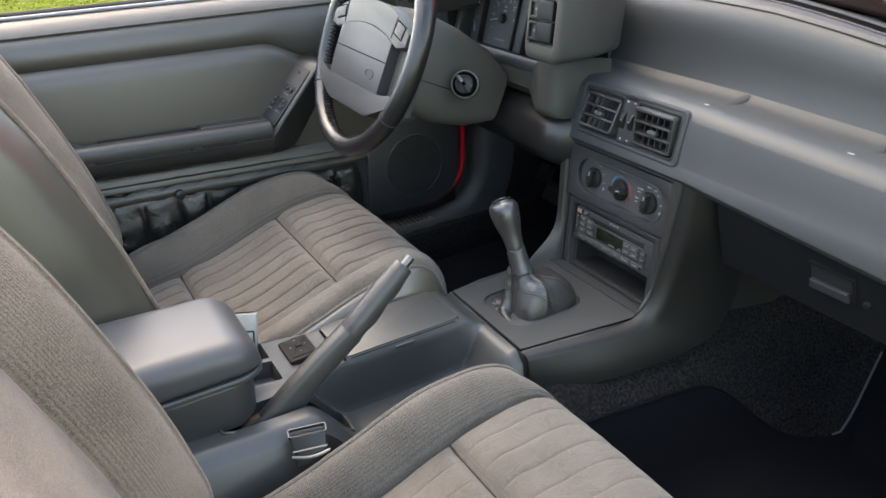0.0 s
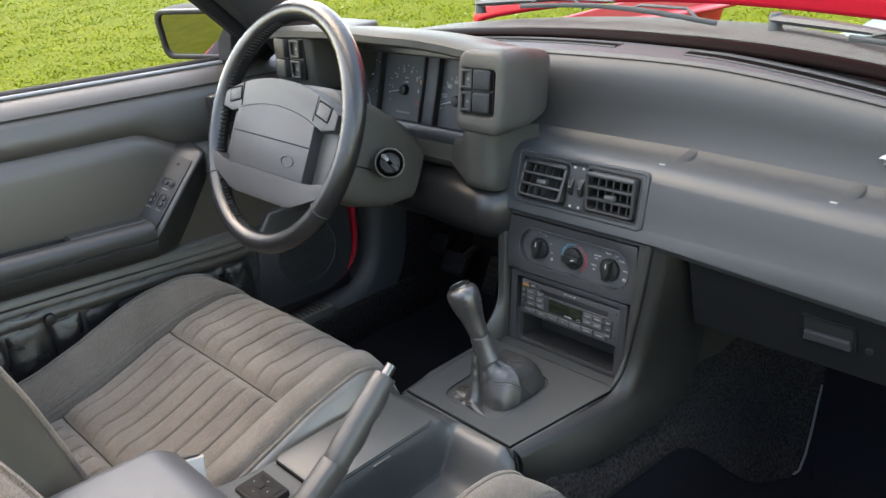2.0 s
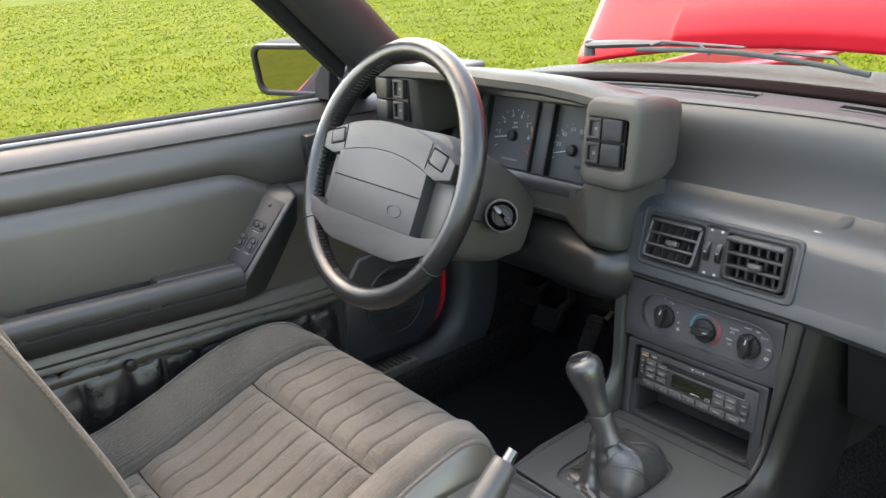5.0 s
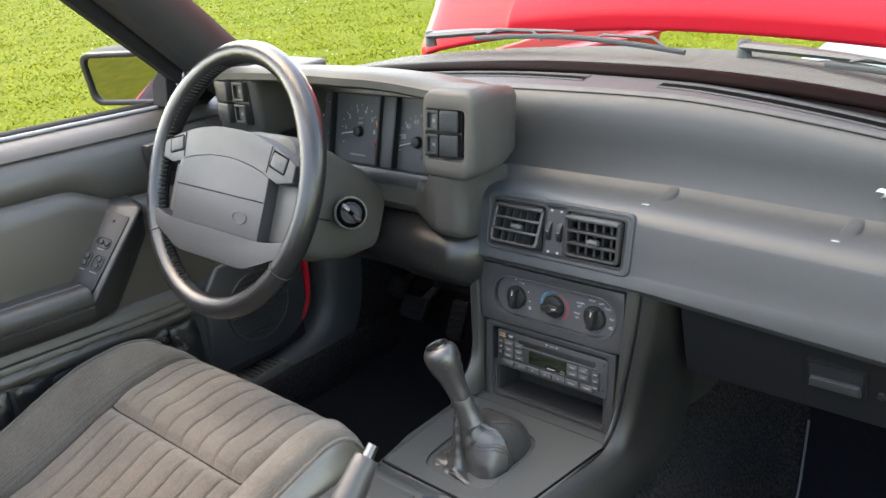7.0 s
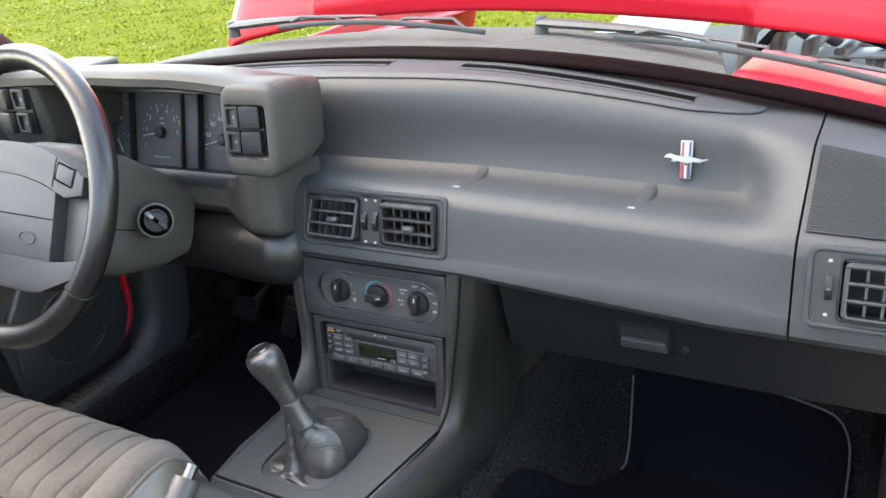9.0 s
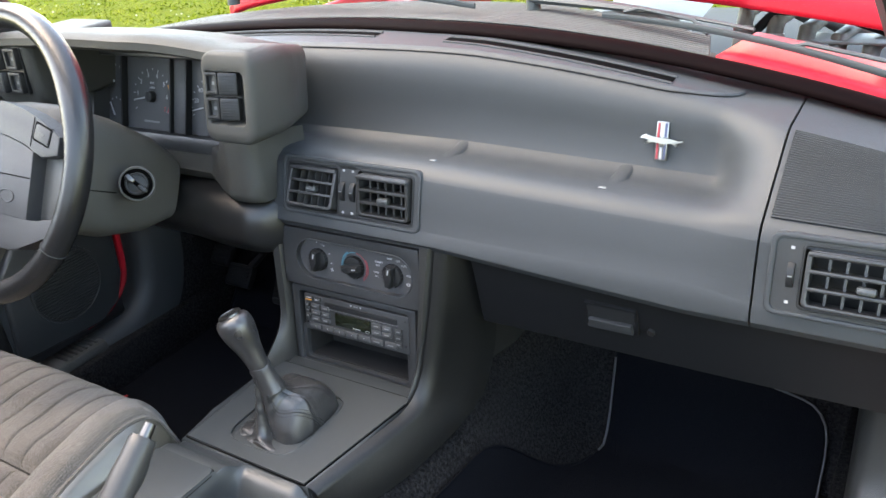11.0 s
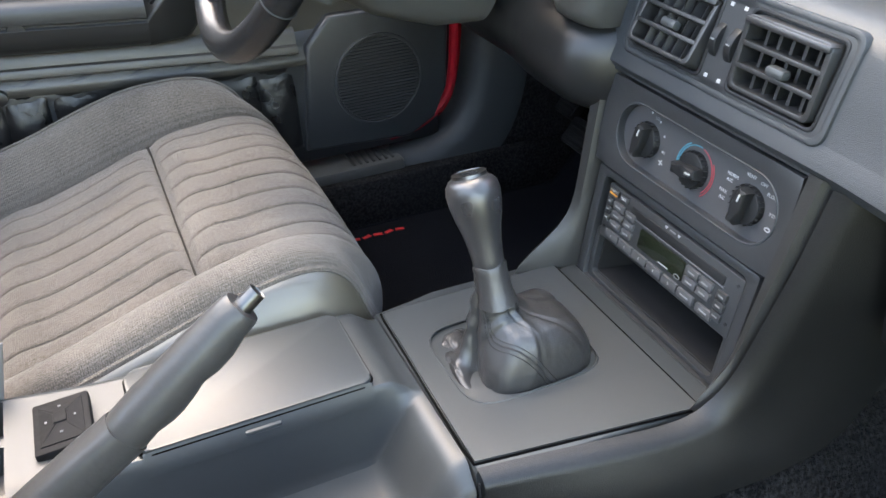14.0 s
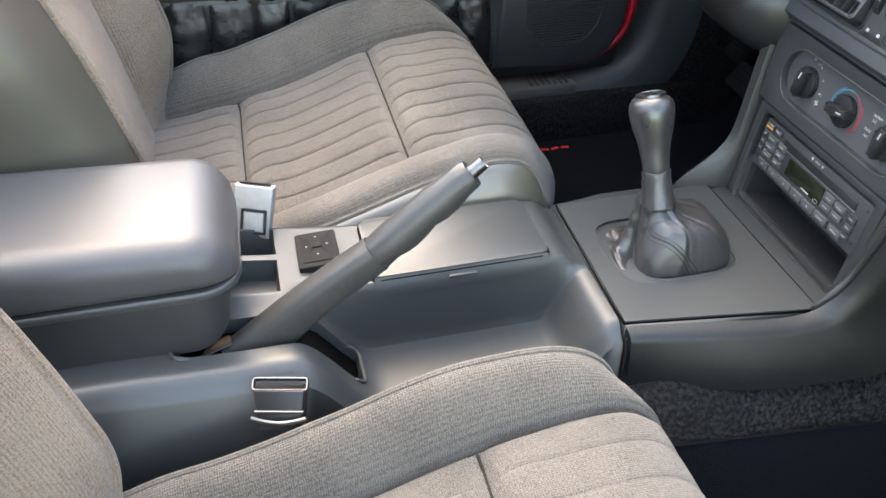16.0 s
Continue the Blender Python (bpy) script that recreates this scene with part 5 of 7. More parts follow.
        rings.append([Vector((x, y + dy, z)) for y, z in ((0.300, 0.802 + up * 1.4), (0.240, 0.826 + up), (0.222, 0.8275 + up), (0.214, 0.823 + up), (0.210, 0.812 + up), (0.207, 0.79), (0.203, lo + 0.016), (0.206, lo + 0.006), (0.214, lo), (0.30, lo))])
    loft("lower_cover", rings, M["pod"], e, "charcoal panel below the gauges")
    return e


instrument_hood()


def knee_panel():
    e = thing("knee_panel", "dark grey plastic panel under the steering column", "trim", (-0.37, 0.26, 0.68))
    rings = []
    for x in linspace(-0.64, -0.17, 16) + linspace(-0.160, -0.104, 12):
        k = smooth(-0.32, -0.20, x)
        end = math.sqrt(max(0.02, 1 - max(0.0, (x + 0.160) / 0.057) ** 2))
        zc, high, deep = 0.716 + 0.004 * k, 0.055 * (0.45 + 0.55 * end), (0.108 + 0.020 * k) * (0.35 + 0.65 * end)
        ring = []
        for q in linspace(90, -90, 19):
            c, sn = math.cos(radians(q)), math.sin(radians(q))
            ring.append(Vector((x, 0.330 - deep * abs(c) ** 0.62, zc + high * math.copysign(abs(sn) ** 0.8, sn))))
        rings.append(ring + [Vector((x, 0.42, zc - high)), Vector((x, 0.42, zc + high))])
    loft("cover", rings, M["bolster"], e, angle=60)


knee_panel()


# ---------------------------------------------------------------- steering
WHEEL = Vector((-0.3534, 0.0057, 0.8874))
WHEEL_M = Matrix.Translation(WHEEL) @ pose(0, 0, 0, -25, 0, -1)   # local x right, z up the wheel, -y to the driver


def steering_wheel():
    e = thing("steering_wheel", "black leather steering wheel with a grey centre pad", "steering wheel", WHEEL)
    R, r, n = 0.1748, 0.0155, 96
    rings = []
    for i in range(n):
        a = 2 * math.pi * i / n
        c = Vector((math.sin(a), 0, math.cos(a)))
        grip = 1.0 + 0.10 * math.exp(-((abs(math.degrees(a) % 360 - 180) - 118) / 16) ** 2)
        rings.append([WHEEL_M @ (c * (R + r * grip * math.cos(b)) + Vector((0, r * 1.05 * grip * math.sin(b), 0))) for b in [2 * math.pi * k / 14 for k in range(14)]])
    rings.append(rings[0])
    loft("rim", rings, M["rim_leather"], e, "glossy black leather rim", caps=False)
    # laced seam along the inside of the rim
    for i in range(60):
        a = radians(200 + 2.4 * i)
        c = Vector((math.sin(a), 0, math.cos(a)))
        t = Vector((math.cos(a), 0, -math.sin(a)))
        p0 = c * (R - r * 0.93) + Vector((0, -r * 0.55, 0)) + t * -0.0012
        p1 = c * (R - r * 1.02) + Vector((0, r * 0.1, 0)) + t * 0.0016
        tube("stitch", [WHEEL_M @ p0, WHEEL_M @ p1], 0.0011, M["thread"], e.children[0], "", 5)
    for a in (236, 124):
        c = Vector((math.sin(radians(a)), 0, math.cos(radians(a))))
        t = Vector((math.cos(radians(a)), 0, -math.sin(radians(a))))
        ring = [WHEEL_M @ (c * (R + (r + 0.0004) * math.cos(b)) + Vector((0, (r * 1.05 + 0.0004) * math.sin(b), 0))) for b in [2 * math.pi * k / 20 for k in range(21)]]
        tube("seam", ring, 0.0008, M["thread"], e.children[0], "", 5)

    PAD_M = WHEEL_M @ pose(0, 0.019, -0.009)

    def slab(name, outline, d0, d1, material, label, bevel=0.0035):
        bm = bmesh.new()
        a = [bm.verts.new((x, d0, z)) for x, z in outline]
        b = [bm.verts.new((x, d1, z)) for x, z in outline]
        cap = bm.faces.new(a)
        bm.faces.new(b[::-1])
        for i in range(len(outline)):
            j = (i + 1) % len(outline)
            bm.faces.new((a[i], b[i], b[j], a[j]))
        bmesh.ops.bevel(bm, geom=list(cap.edges), offset=bevel, segments=3, profile=0.5, affect="EDGES")
        bmesh.ops.transform(bm, matrix=PAD_M, verts=bm.verts)
        return part(name, bm, material, e, label)
    # arched upper cover reaching both upper spokes, pad, lower cover
    arc = [(x, 0.078 - 0.034 * abs(x / 0.152) ** 2.2) for x in linspace(-0.152, 0.152, 25)]
    inner = [(x, 0.0396 - 0.0158 * (x / 0.105) ** 2) for x in linspace(0.105, -0.105, 15)]
    up = [(-0.151, 0.022)] + arc + [(0.151, 0.022), (0.120, 0.0165)] + inner + [(-0.120, 0.0165)]
    slab("upper_cover", up, -0.031, -0.006, M["wheelpad"], "grey vinyl upper pad", 0.0016)
    pad = slab("centre_pad", [(x, 0.0386 - 0.0158 * (x / 0.104) ** 2) for x in linspace(-0.104, 0.104, 15)] + [ (0.1035, -0.020), (0.102, -0.0605), (-0.102, -0.0605), (-0.1035, -0.020)], -0.0315, 0.020, M["wheelpad"], "grey vinyl horn pad", 0.0014)
    tube("pad_seam", [PAD_M @ Vector((x, -0.0318, -0.010)) for x in linspace(-0.102, 0.102, 8)], 0.0008, M["gap"], pad, "", 5)
    lowc = [(-0.152, -0.052), (-0.118, -0.0590), (-0.104, -0.0617), (0.104, -0.0617), (0.118, -0.0590), (0.152, -0.052), (0.151, -0.074), (0.118, -0.084), (0.092, -0.098), (0.070, -0.102), (-0.070, -0.102), (-0.092, -0.098), (-0.118, -0.084), (-0.151, -0.074)]
    slab("lower_cover", lowc, -0.031, -0.006, M["wheelpad"], "grey vinyl lower pad", 0.0018)
    slab("back_shell", [(-0.090, 0.030), (0.090, 0.030), (0.092, -0.085), (-0.092, -0.085)], 0.004, 0.045, M["panel"], "dark hub shell", 0.004)
    for s in (-1, 1):
        # the light falling on the recessed spokes is put into this paler grey
        prism("side_wall", [(s * 0.100, 0.024), (s * 0.142, 0.018), (s * 0.144, -0.054), (s * 0.100, -0.060)][::s], -0.013, 0.012, PAD_M, M["column"], e, 0.003, "recessed spoke cover, its grey lifted for olive light")
        b = prism("horn_button", round_rect(0.0148, 0.0088, 0.002, 2), -0.0322, -0.028, PAD_M @ pose(s * 0.119, 0, 0.0440, 0, s * 14, 0), M["wheelpad"], e, 0.0008, "grey horn button")
        ring_prism("button_gap", round_rect(0.0176, 0.0116, 0.003, 2), round_rect(0.0155, 0.0095, 0.002, 2), -0.0313, -0.028, PAD_M @ pose(s * 0.119, 0, 0.0440, 0, s * 14, 0), M["gap"], b)
        box("button_mark", -0.005, 0.005, -0.0326, -0.0320, -0.0012, 0.0012, M["wheelpad"], b, m=PAD_M @ pose(s * 0.119, 0, 0.0440, 0, s * 14, 0))
        tube("cover_seam", [PAD_M @ Vector((s * x, -0.0312, z)) for x, z in ((0.0965, 0.0285), (0.0985, 0.045), (0.1010, 0.0635))], 0.0007, M["gap"], e.children[1], "", 5)
    n = 28
    ov = [(0.0165 * math.cos(6.2832 * k / n), 0.0085 * math.sin(6.2832 * k / n)) for k in range(n)]
    ring_prism("oval_emblem", ov, [(x * 0.86, z * 0.8) for x, z in ov], -0.0327, -0.031, PAD_M @ pose(0.057, 0, -0.036), M["wheelpad"], pad, 0.0005, "embossed plain oval")
    return e


def steering_column():
    e = thing("steering_column", "dark grey plastic steering column shroud with ignition lock", "steering column", (-0.35, 0.15, 0.80))
    m = WHEEL_M
    rings = []
    for d, w, top, bot in ((0.045, 0.070, 0.064, -0.064), (0.052, 0.084, 0.072, -0.080), (0.07, 0.088, 0.075, -0.092), (0.13, 0.085, 0.067, -0.099), (0.20, 0.074, 0.050, -0.090), (0.25, 0.064, 0.025, -0.070)):
        rings.append([m @ Vector((x * (0.87 if x > 0 else 1.0), d, z)) for x, z in [(w * math.copysign(abs(math.cos(t)) ** 0.38, math.cos(t)), (top + bot) / 2 + (top - bot) / 2 * math.copysign(abs(math.sin(t)) ** 0.5, math.sin(t))) for t in [2 * math.pi * k / 36 for k in range(36)]]])
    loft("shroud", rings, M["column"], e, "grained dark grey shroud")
    lock = Matrix.Translation((-0.252, 0.126, 0.813)) @ pose(0, 0, 0, -20, 0, 52) @ pose(0, -0.010, 0)
    def disc(r, n=28):
        return [(r * math.cos(2 * math.pi * k / n), r * math.sin(2 * math.pi * k / n)) for k in range(n)]
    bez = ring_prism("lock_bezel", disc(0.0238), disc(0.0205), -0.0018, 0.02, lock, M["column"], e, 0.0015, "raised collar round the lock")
    cyl("lock_hollow", 0.0208, 0.0208, 0.0005, 0.02, lock, M["gap"], bez, 28)
    cylk = cyl("ignition_lock", 0.0150, 0.0165, -0.010, 0.02, lock, M["black"], e, 28, 0.002, "black ignition lock with turning ears")
    ring_prism("lock_ring", disc(0.0148), disc(0.0122), -0.0118, -0.008, lock, M["black"], cylk, 0.0008, "black ring")
    turned = lock @ pose(0, 0, 0, 0, -38, 0)
    box("key_slot", -0.0028, 0.0028, -0.0112, -0.008, -0.0118, 0.0118, M["gap"], cylk, 0.0006, m=turned)
    for k, d in ((1, -0.015), (-1, -0.021)):
        prism("lock_wing", round_rect(0.0036, 0.0068, 0.003, 4), d, -0.006, turned @ pose(0, 0, k * 0.0105), M["dark_chrome" if k > 0 else "black"], cylk, 0.0014, "chrome turning ear" if k > 0 else "black turning ear")
    tube("shroud_seam", [m @ Vector((x, d, z)) for x, d, z in ((0.0768, 0.070, -0.030), (0.0757, 0.10, -0.031), (0.0743, 0.13, -0.032))], 0.0008, M["gap"], e.children[0], "", 5)
    tube("stalk", [m @ Vector((-0.07, 0.10, -0.02)), m @ Vector((-0.13, 0.085, -0.008)), m @ Vector((-0.155, 0.08, -0.002))], [0.008, 0.007, 0.006], M["black"], e, "", 10)
    return e


steering_wheel()
steering_column()


# ---------------------------------------------------------------- seats
def yz_path(pts, n):
    """Points and outward normals along a line in the y, z plane."""
    ps = curve_through([(0, y, z) for y, z in pts], n)
    out = []
    for k, p in enumerate(ps):
        t = (ps[min(k + 1, n - 1)] - ps[max(k - 1, 0)]).normalized()
        out.append((p, Vector((0, -t.z, t.y))))
    return out


def seat(cx, name, label, dy=0.0, dz=0.0, wide=0.0, outer=0.0, pleats=1.0):
    """wide, outer: how much further the insert and the bolster's edge reach on the -x side."""
    e = thing(name, label, "car seat", (cx, -0.25, 0.30), group="front seats")
    cush = [(-0.520, 0.452), (-0.46, 0.458), (-0.40, 0.466), (-0.34, 0.476), (-0.26, 0.500), (-0.18, 0.528), (-0.12, 0.546), (-0.06, 0.557), (-0.015, 0.553), (0.015, 0.530), (0.030, 0.495), (0.030, 0.455), (0.018, 0.41)]
    back = [(-0.463, 0.400), (-0.478, 0.46), (-0.490, 0.53), (-0.505, 0.61), (-0.527, 0.70), (-0.560, 0.80), (-0.598, 0.90), (-0.636, 1.00), (-0.655, 1.045), (-0.685, 1.07), (-0.72, 1.07)]
    cush, back = ([(y + dy, z + dz) for y, z in line] for line in (cush, back))
    IN, OUT = 0.158, 0.250

    def pleat(x):
        step = (2 * IN + wide) / 9
        d = (x - IN) % step
        d = min(d, step - d)
        return -0.0034 * math.exp(-(d / 0.0017) ** 2) + 0.0007 * math.cos(math.pi * (1 - 2 * d / step) / 2)

    def insert(part_name, path, seams, n, lab, material, left, pleats):
        pn = yz_path(path, n)
        mid, half = (IN - left) / 2, (IN + left) / 2
        xs = sorted(set([round(-left + 2 * half * (k + f) / 9, 5) for k in range(9) for f in (0, 0.03, 0.06, 0.12, 0.3, 0.5, 0.7, 0.88, 0.94, 0.97)] + [IN, IN - 0.004, -left + 0.004]))

        def f(k, x):
            p, nn = pn[k]
            fold, off = pleats * pleat(x), abs(x - mid)
            h = fold
            for sy in seams:
                h -= fold * math.exp(-(math.hypot(p.y - sy[0], p.z - sy[1]) / 0.010) ** 2)
            for sy in seams:
                g = math.hypot(p.y - sy[0], p.z - sy[1])
                h -= (0.012 * math.exp(-(g / 0.007) ** 2) - (0.006 if p.y > sy[0] else 0.002) * math.exp(-((g - 0.032) / 0.022) ** 2)) * smooth(half, half - 0.02, off)
            h -= (0.010 if pleats else 0.003) * smooth(half - 0.008, half, off)
            h += 0.004 * (1 - (off / half) ** 2) + 0.0012 * noise.noise((x * 22, p.y * 22, p.z * 22))
            return (cx + x, p.y + nn.y * h * sgn, p.z + nn.z * h * sgn)
        ob = surf(part_name, f, range(n), xs, material, e, lab, angle=80)
        for sy in seams:
            k = min(range(n), key=lambda i: math.hypot(pn[i][0].y - sy[0], pn[i][0].z - sy[1]))
            tube("seam", [Vector(f(k, x)) + pn[k][1] * (0.0004 * sgn) for x in linspace(-left + 0.006, IN - 0.006, 24)], 0.0016, M["seam"], ob, "", 5)
        return ob

    def bolster(side, path, rise, n, pname, lab, material, pull, end=0.84, cord=0.0034, reach=0.0, groove=0.010):
        pn = yz_path(path, n)

        def height(k, t):
            b = rise(k / (n - 1))
            return -groove * (1 - smooth(0, 0.08, t)) + b * math.sin(math.pi * min(1, t * 0.86)) ** 0.8 - (b * 0.35 + 0.010) * smooth(0.72, 1.0, t)
        ts = [u for u in (0, 0.03, 0.07, 0.12, 0.2, 0.3, 0.4, 0.5, 0.6, 0.68, 0.74, 0.79, 0.82) if u < end - 0.01] + [end]

        def f(k, t):
            p, nn = pn[k]
            h = height(k, t) + 0.0010 * noise.noise((t * 3, p.y * 20, p.z * 20 + side))
            x = side * (lerp(IN, OUT, t) + lerp(reach, outer if side < 0 else 0.0, t))
            return (cx + x, p.y + nn.y * h * sgn + pull(k / (n - 1)) * smooth(0.0, 0.6, t), p.z + nn.z * h * sgn)
        b = surf(pname, f, range(n), ts, material, e, lab, angle=80)
        edge = [Vector(f(k, end)) for k in range(n)]
        tube("piping", [p + Vector((side * 0.001, 0, 0)) for p in edge], cord, material, b, "corded edge seam", 8)
        return edge

    sgn = 1
    insert("cushion_insert", cush, [(-0.150 + dy, 0.540 + dz), (-0.352 + dy, 0.474 + dz)], 150, "pleated brown-grey tweed cushion", M["fabric"], IN + wide, pleats)
    for side in (-1, 1):
        edge = bolster(side, cush, (lambda t: 0.012 + 0.047 * smooth(-0.1, 0.20, t) * (1 - 0.95 * smooth(0.42, 0.76, t))) if side < 0 else (lambda t: 0.012 + 0.026 * smooth(0, 0.25, t) * (1 - 0.9 * smooth(0.55, 0.80, t))), 70, "cushion_bolster", "tweed side bolster", M["fabric"], lambda t: -0.035 * smooth(0.5, 0.8, t), end=0.66 if side < 0 else 0.84, reach=wide if side < 0 else 0.0)
        far = OUT + (outer if side < 0 else 0.0)
        rings = [[p, p + Vector((side * 0.004, -0.001, -0.001)), p + Vector((side * 0.010, -0.003, -0.008)), Vector((cx + side * (far + 0.004), p.y - 0.008, p.z - 0.030)), Vector((cx + side * (far + 0.012), p.y - 0.010, p.z - 0.055)), Vector((cx + side * (far + 0.014), p.y - 0.012, lerp(p.z, 0.36, 0.6))), Vector((cx + side * (far + 0.004), p.y - 0.004, min(p.z - 0.03, 0.37))), Vector((cx + side * (far - 0.02), p.y - 0.006, min(p.z - 0.035, 0.36)))] for p in edge]
        raw("cushion_side", [q for r in rings for q in r], grid_faces(len(rings), len(rings[0])), M["vinyl"], e, "grey vinyl cushion side", 60)
    box("seat_base", cx - 0.23, cx + 0.23, -0.52, -0.02, 0.33, 0.42, M["bay"], e, 0.01, "dark seat frame on its runners")
    for s in (-1, 1):
        box("seat_rail", cx + s * 0.19 - 0.02, cx + s * 0.19 + 0.02, -0.55, 0.02, 0.288, 0.335, M["bay"], e, 0.004)
    sgn = -1
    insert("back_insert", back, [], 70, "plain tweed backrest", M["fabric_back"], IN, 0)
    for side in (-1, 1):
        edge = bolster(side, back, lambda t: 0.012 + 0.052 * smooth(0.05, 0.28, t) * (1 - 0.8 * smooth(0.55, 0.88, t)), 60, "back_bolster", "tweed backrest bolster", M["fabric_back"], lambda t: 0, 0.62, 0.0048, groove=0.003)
        rings = []
        for k, p in enumerate(edge):
            t = k / (len(edge) - 1)
            by = lerp(-0.60, -0.80, smooth(0, 0.9, t))
            full = smooth(0.66 + dz, 0.76 + dz, p.z)
            side_line = [(OUT - 0.006 + 0.006 * full, p.y - 0.022, -0.001), (OUT + 0.006 + 0.010 * full, p.y - 0.042, -0.002), (OUT + 0.012 + 0.015 * full, lerp(p.y - 0.042, by, 0.30), -0.003), (OUT + 0.014 + 0.018 * full, lerp(p.y - 0.042, by, 0.55), -0.004), (OUT + 0.010 + 0.014 * full, lerp(p.y - 0.042, by, 0.80), -0.005), (OUT + 0.002, by + 0.012, -0.005), (OUT - 0.03, by, -0.008)]
            rings.append([p, p + Vector((side * 0.004, -0.001, 0)), p + Vector((side * 0.014, -0.008, 0))] + [Vector((cx + side * a, b, p.z + c)) for a, b, c in side_line])
        raw("back_side", [q for r in rings for q in r], grid_faces(len(rings), len(rings[0])), M["vinyl"], e, "grey vinyl backrest side", 60)
    surf("back_shell", lambda t, u: (cx + u * (OUT - 0.028), lerp(-0.60, -0.80, smooth(0, 0.9, t)) - 0.015 * (1 - u * u), lerp(0.40, 1.07, t)), linspace(0, 1, 16), linspace(-1, 1, 10), M["vinyl"], e, "", 0.01)
    return e


seat(-0.375, "driver_seat", "brown-grey tweed bucket seat with pleated insert and vinyl sides", wide=0.036, outer=0.018)
seat(0.378, "passenger_seat", "brown-grey tweed bucket seat beside the centre console", -0.03, -0.03, wide=0.032, pleats=0.45)


# ---------------------------------------------------------------- centre console
def console_top(x, y):
    """Height of the moulded console: left rail, right-hand bin, handbrake ramp, coin trays."""
    rail = lerp(0.556, 0.537, smooth(-0.40, -0.22, y))
    rail = lerp(rail, 0.521, smooth(-0.035, -0.008, y))
    right = 0.546 - 0.006 * smooth(-0.5, -0.33, y)
    right = lerp(right, 0.462, smooth(-0.318, -0.238, y))
    right = lerp(right, 0.521, smooth(-0.060, -0.012, y))
    k = smooth(-0.010, 0.004, x) 
    k2 = smooth(-0.02, 0.02, x)
    rear = smooth(-0.30, -0.27, y)
    z = lerp(rail, right, lerp(k2, k, rear))
    # coin trays behind the mirror switch
    def tray(x0, x1, y0, y1, d):
        return d * smooth(x0, x0 + 0.004, x) * smooth(x1, x1 - 0.004, x) * smooth(y0, y0 + 0.004, y) * smooth(y1, y1 - 0.004, y)
    z -= tray(-0.108, -0.066, -0.45, -0.322, 0.030) + tray(-0.056, -0.008, -0.45, -0.322, 0.024)
    # handbrake slot
    z -= 0.05 * smooth(0.016, 0.020, x) * smooth(0.060, 0.056, x) * smooth(-0.422, -0.414, y) * smooth(-0.256, -0.264, y)
    z -= 0.014 * smooth(0.076, 0.094, x) ** 2
    z -= 0.006 * smooth(-0.112, -0.120, x)
    return z


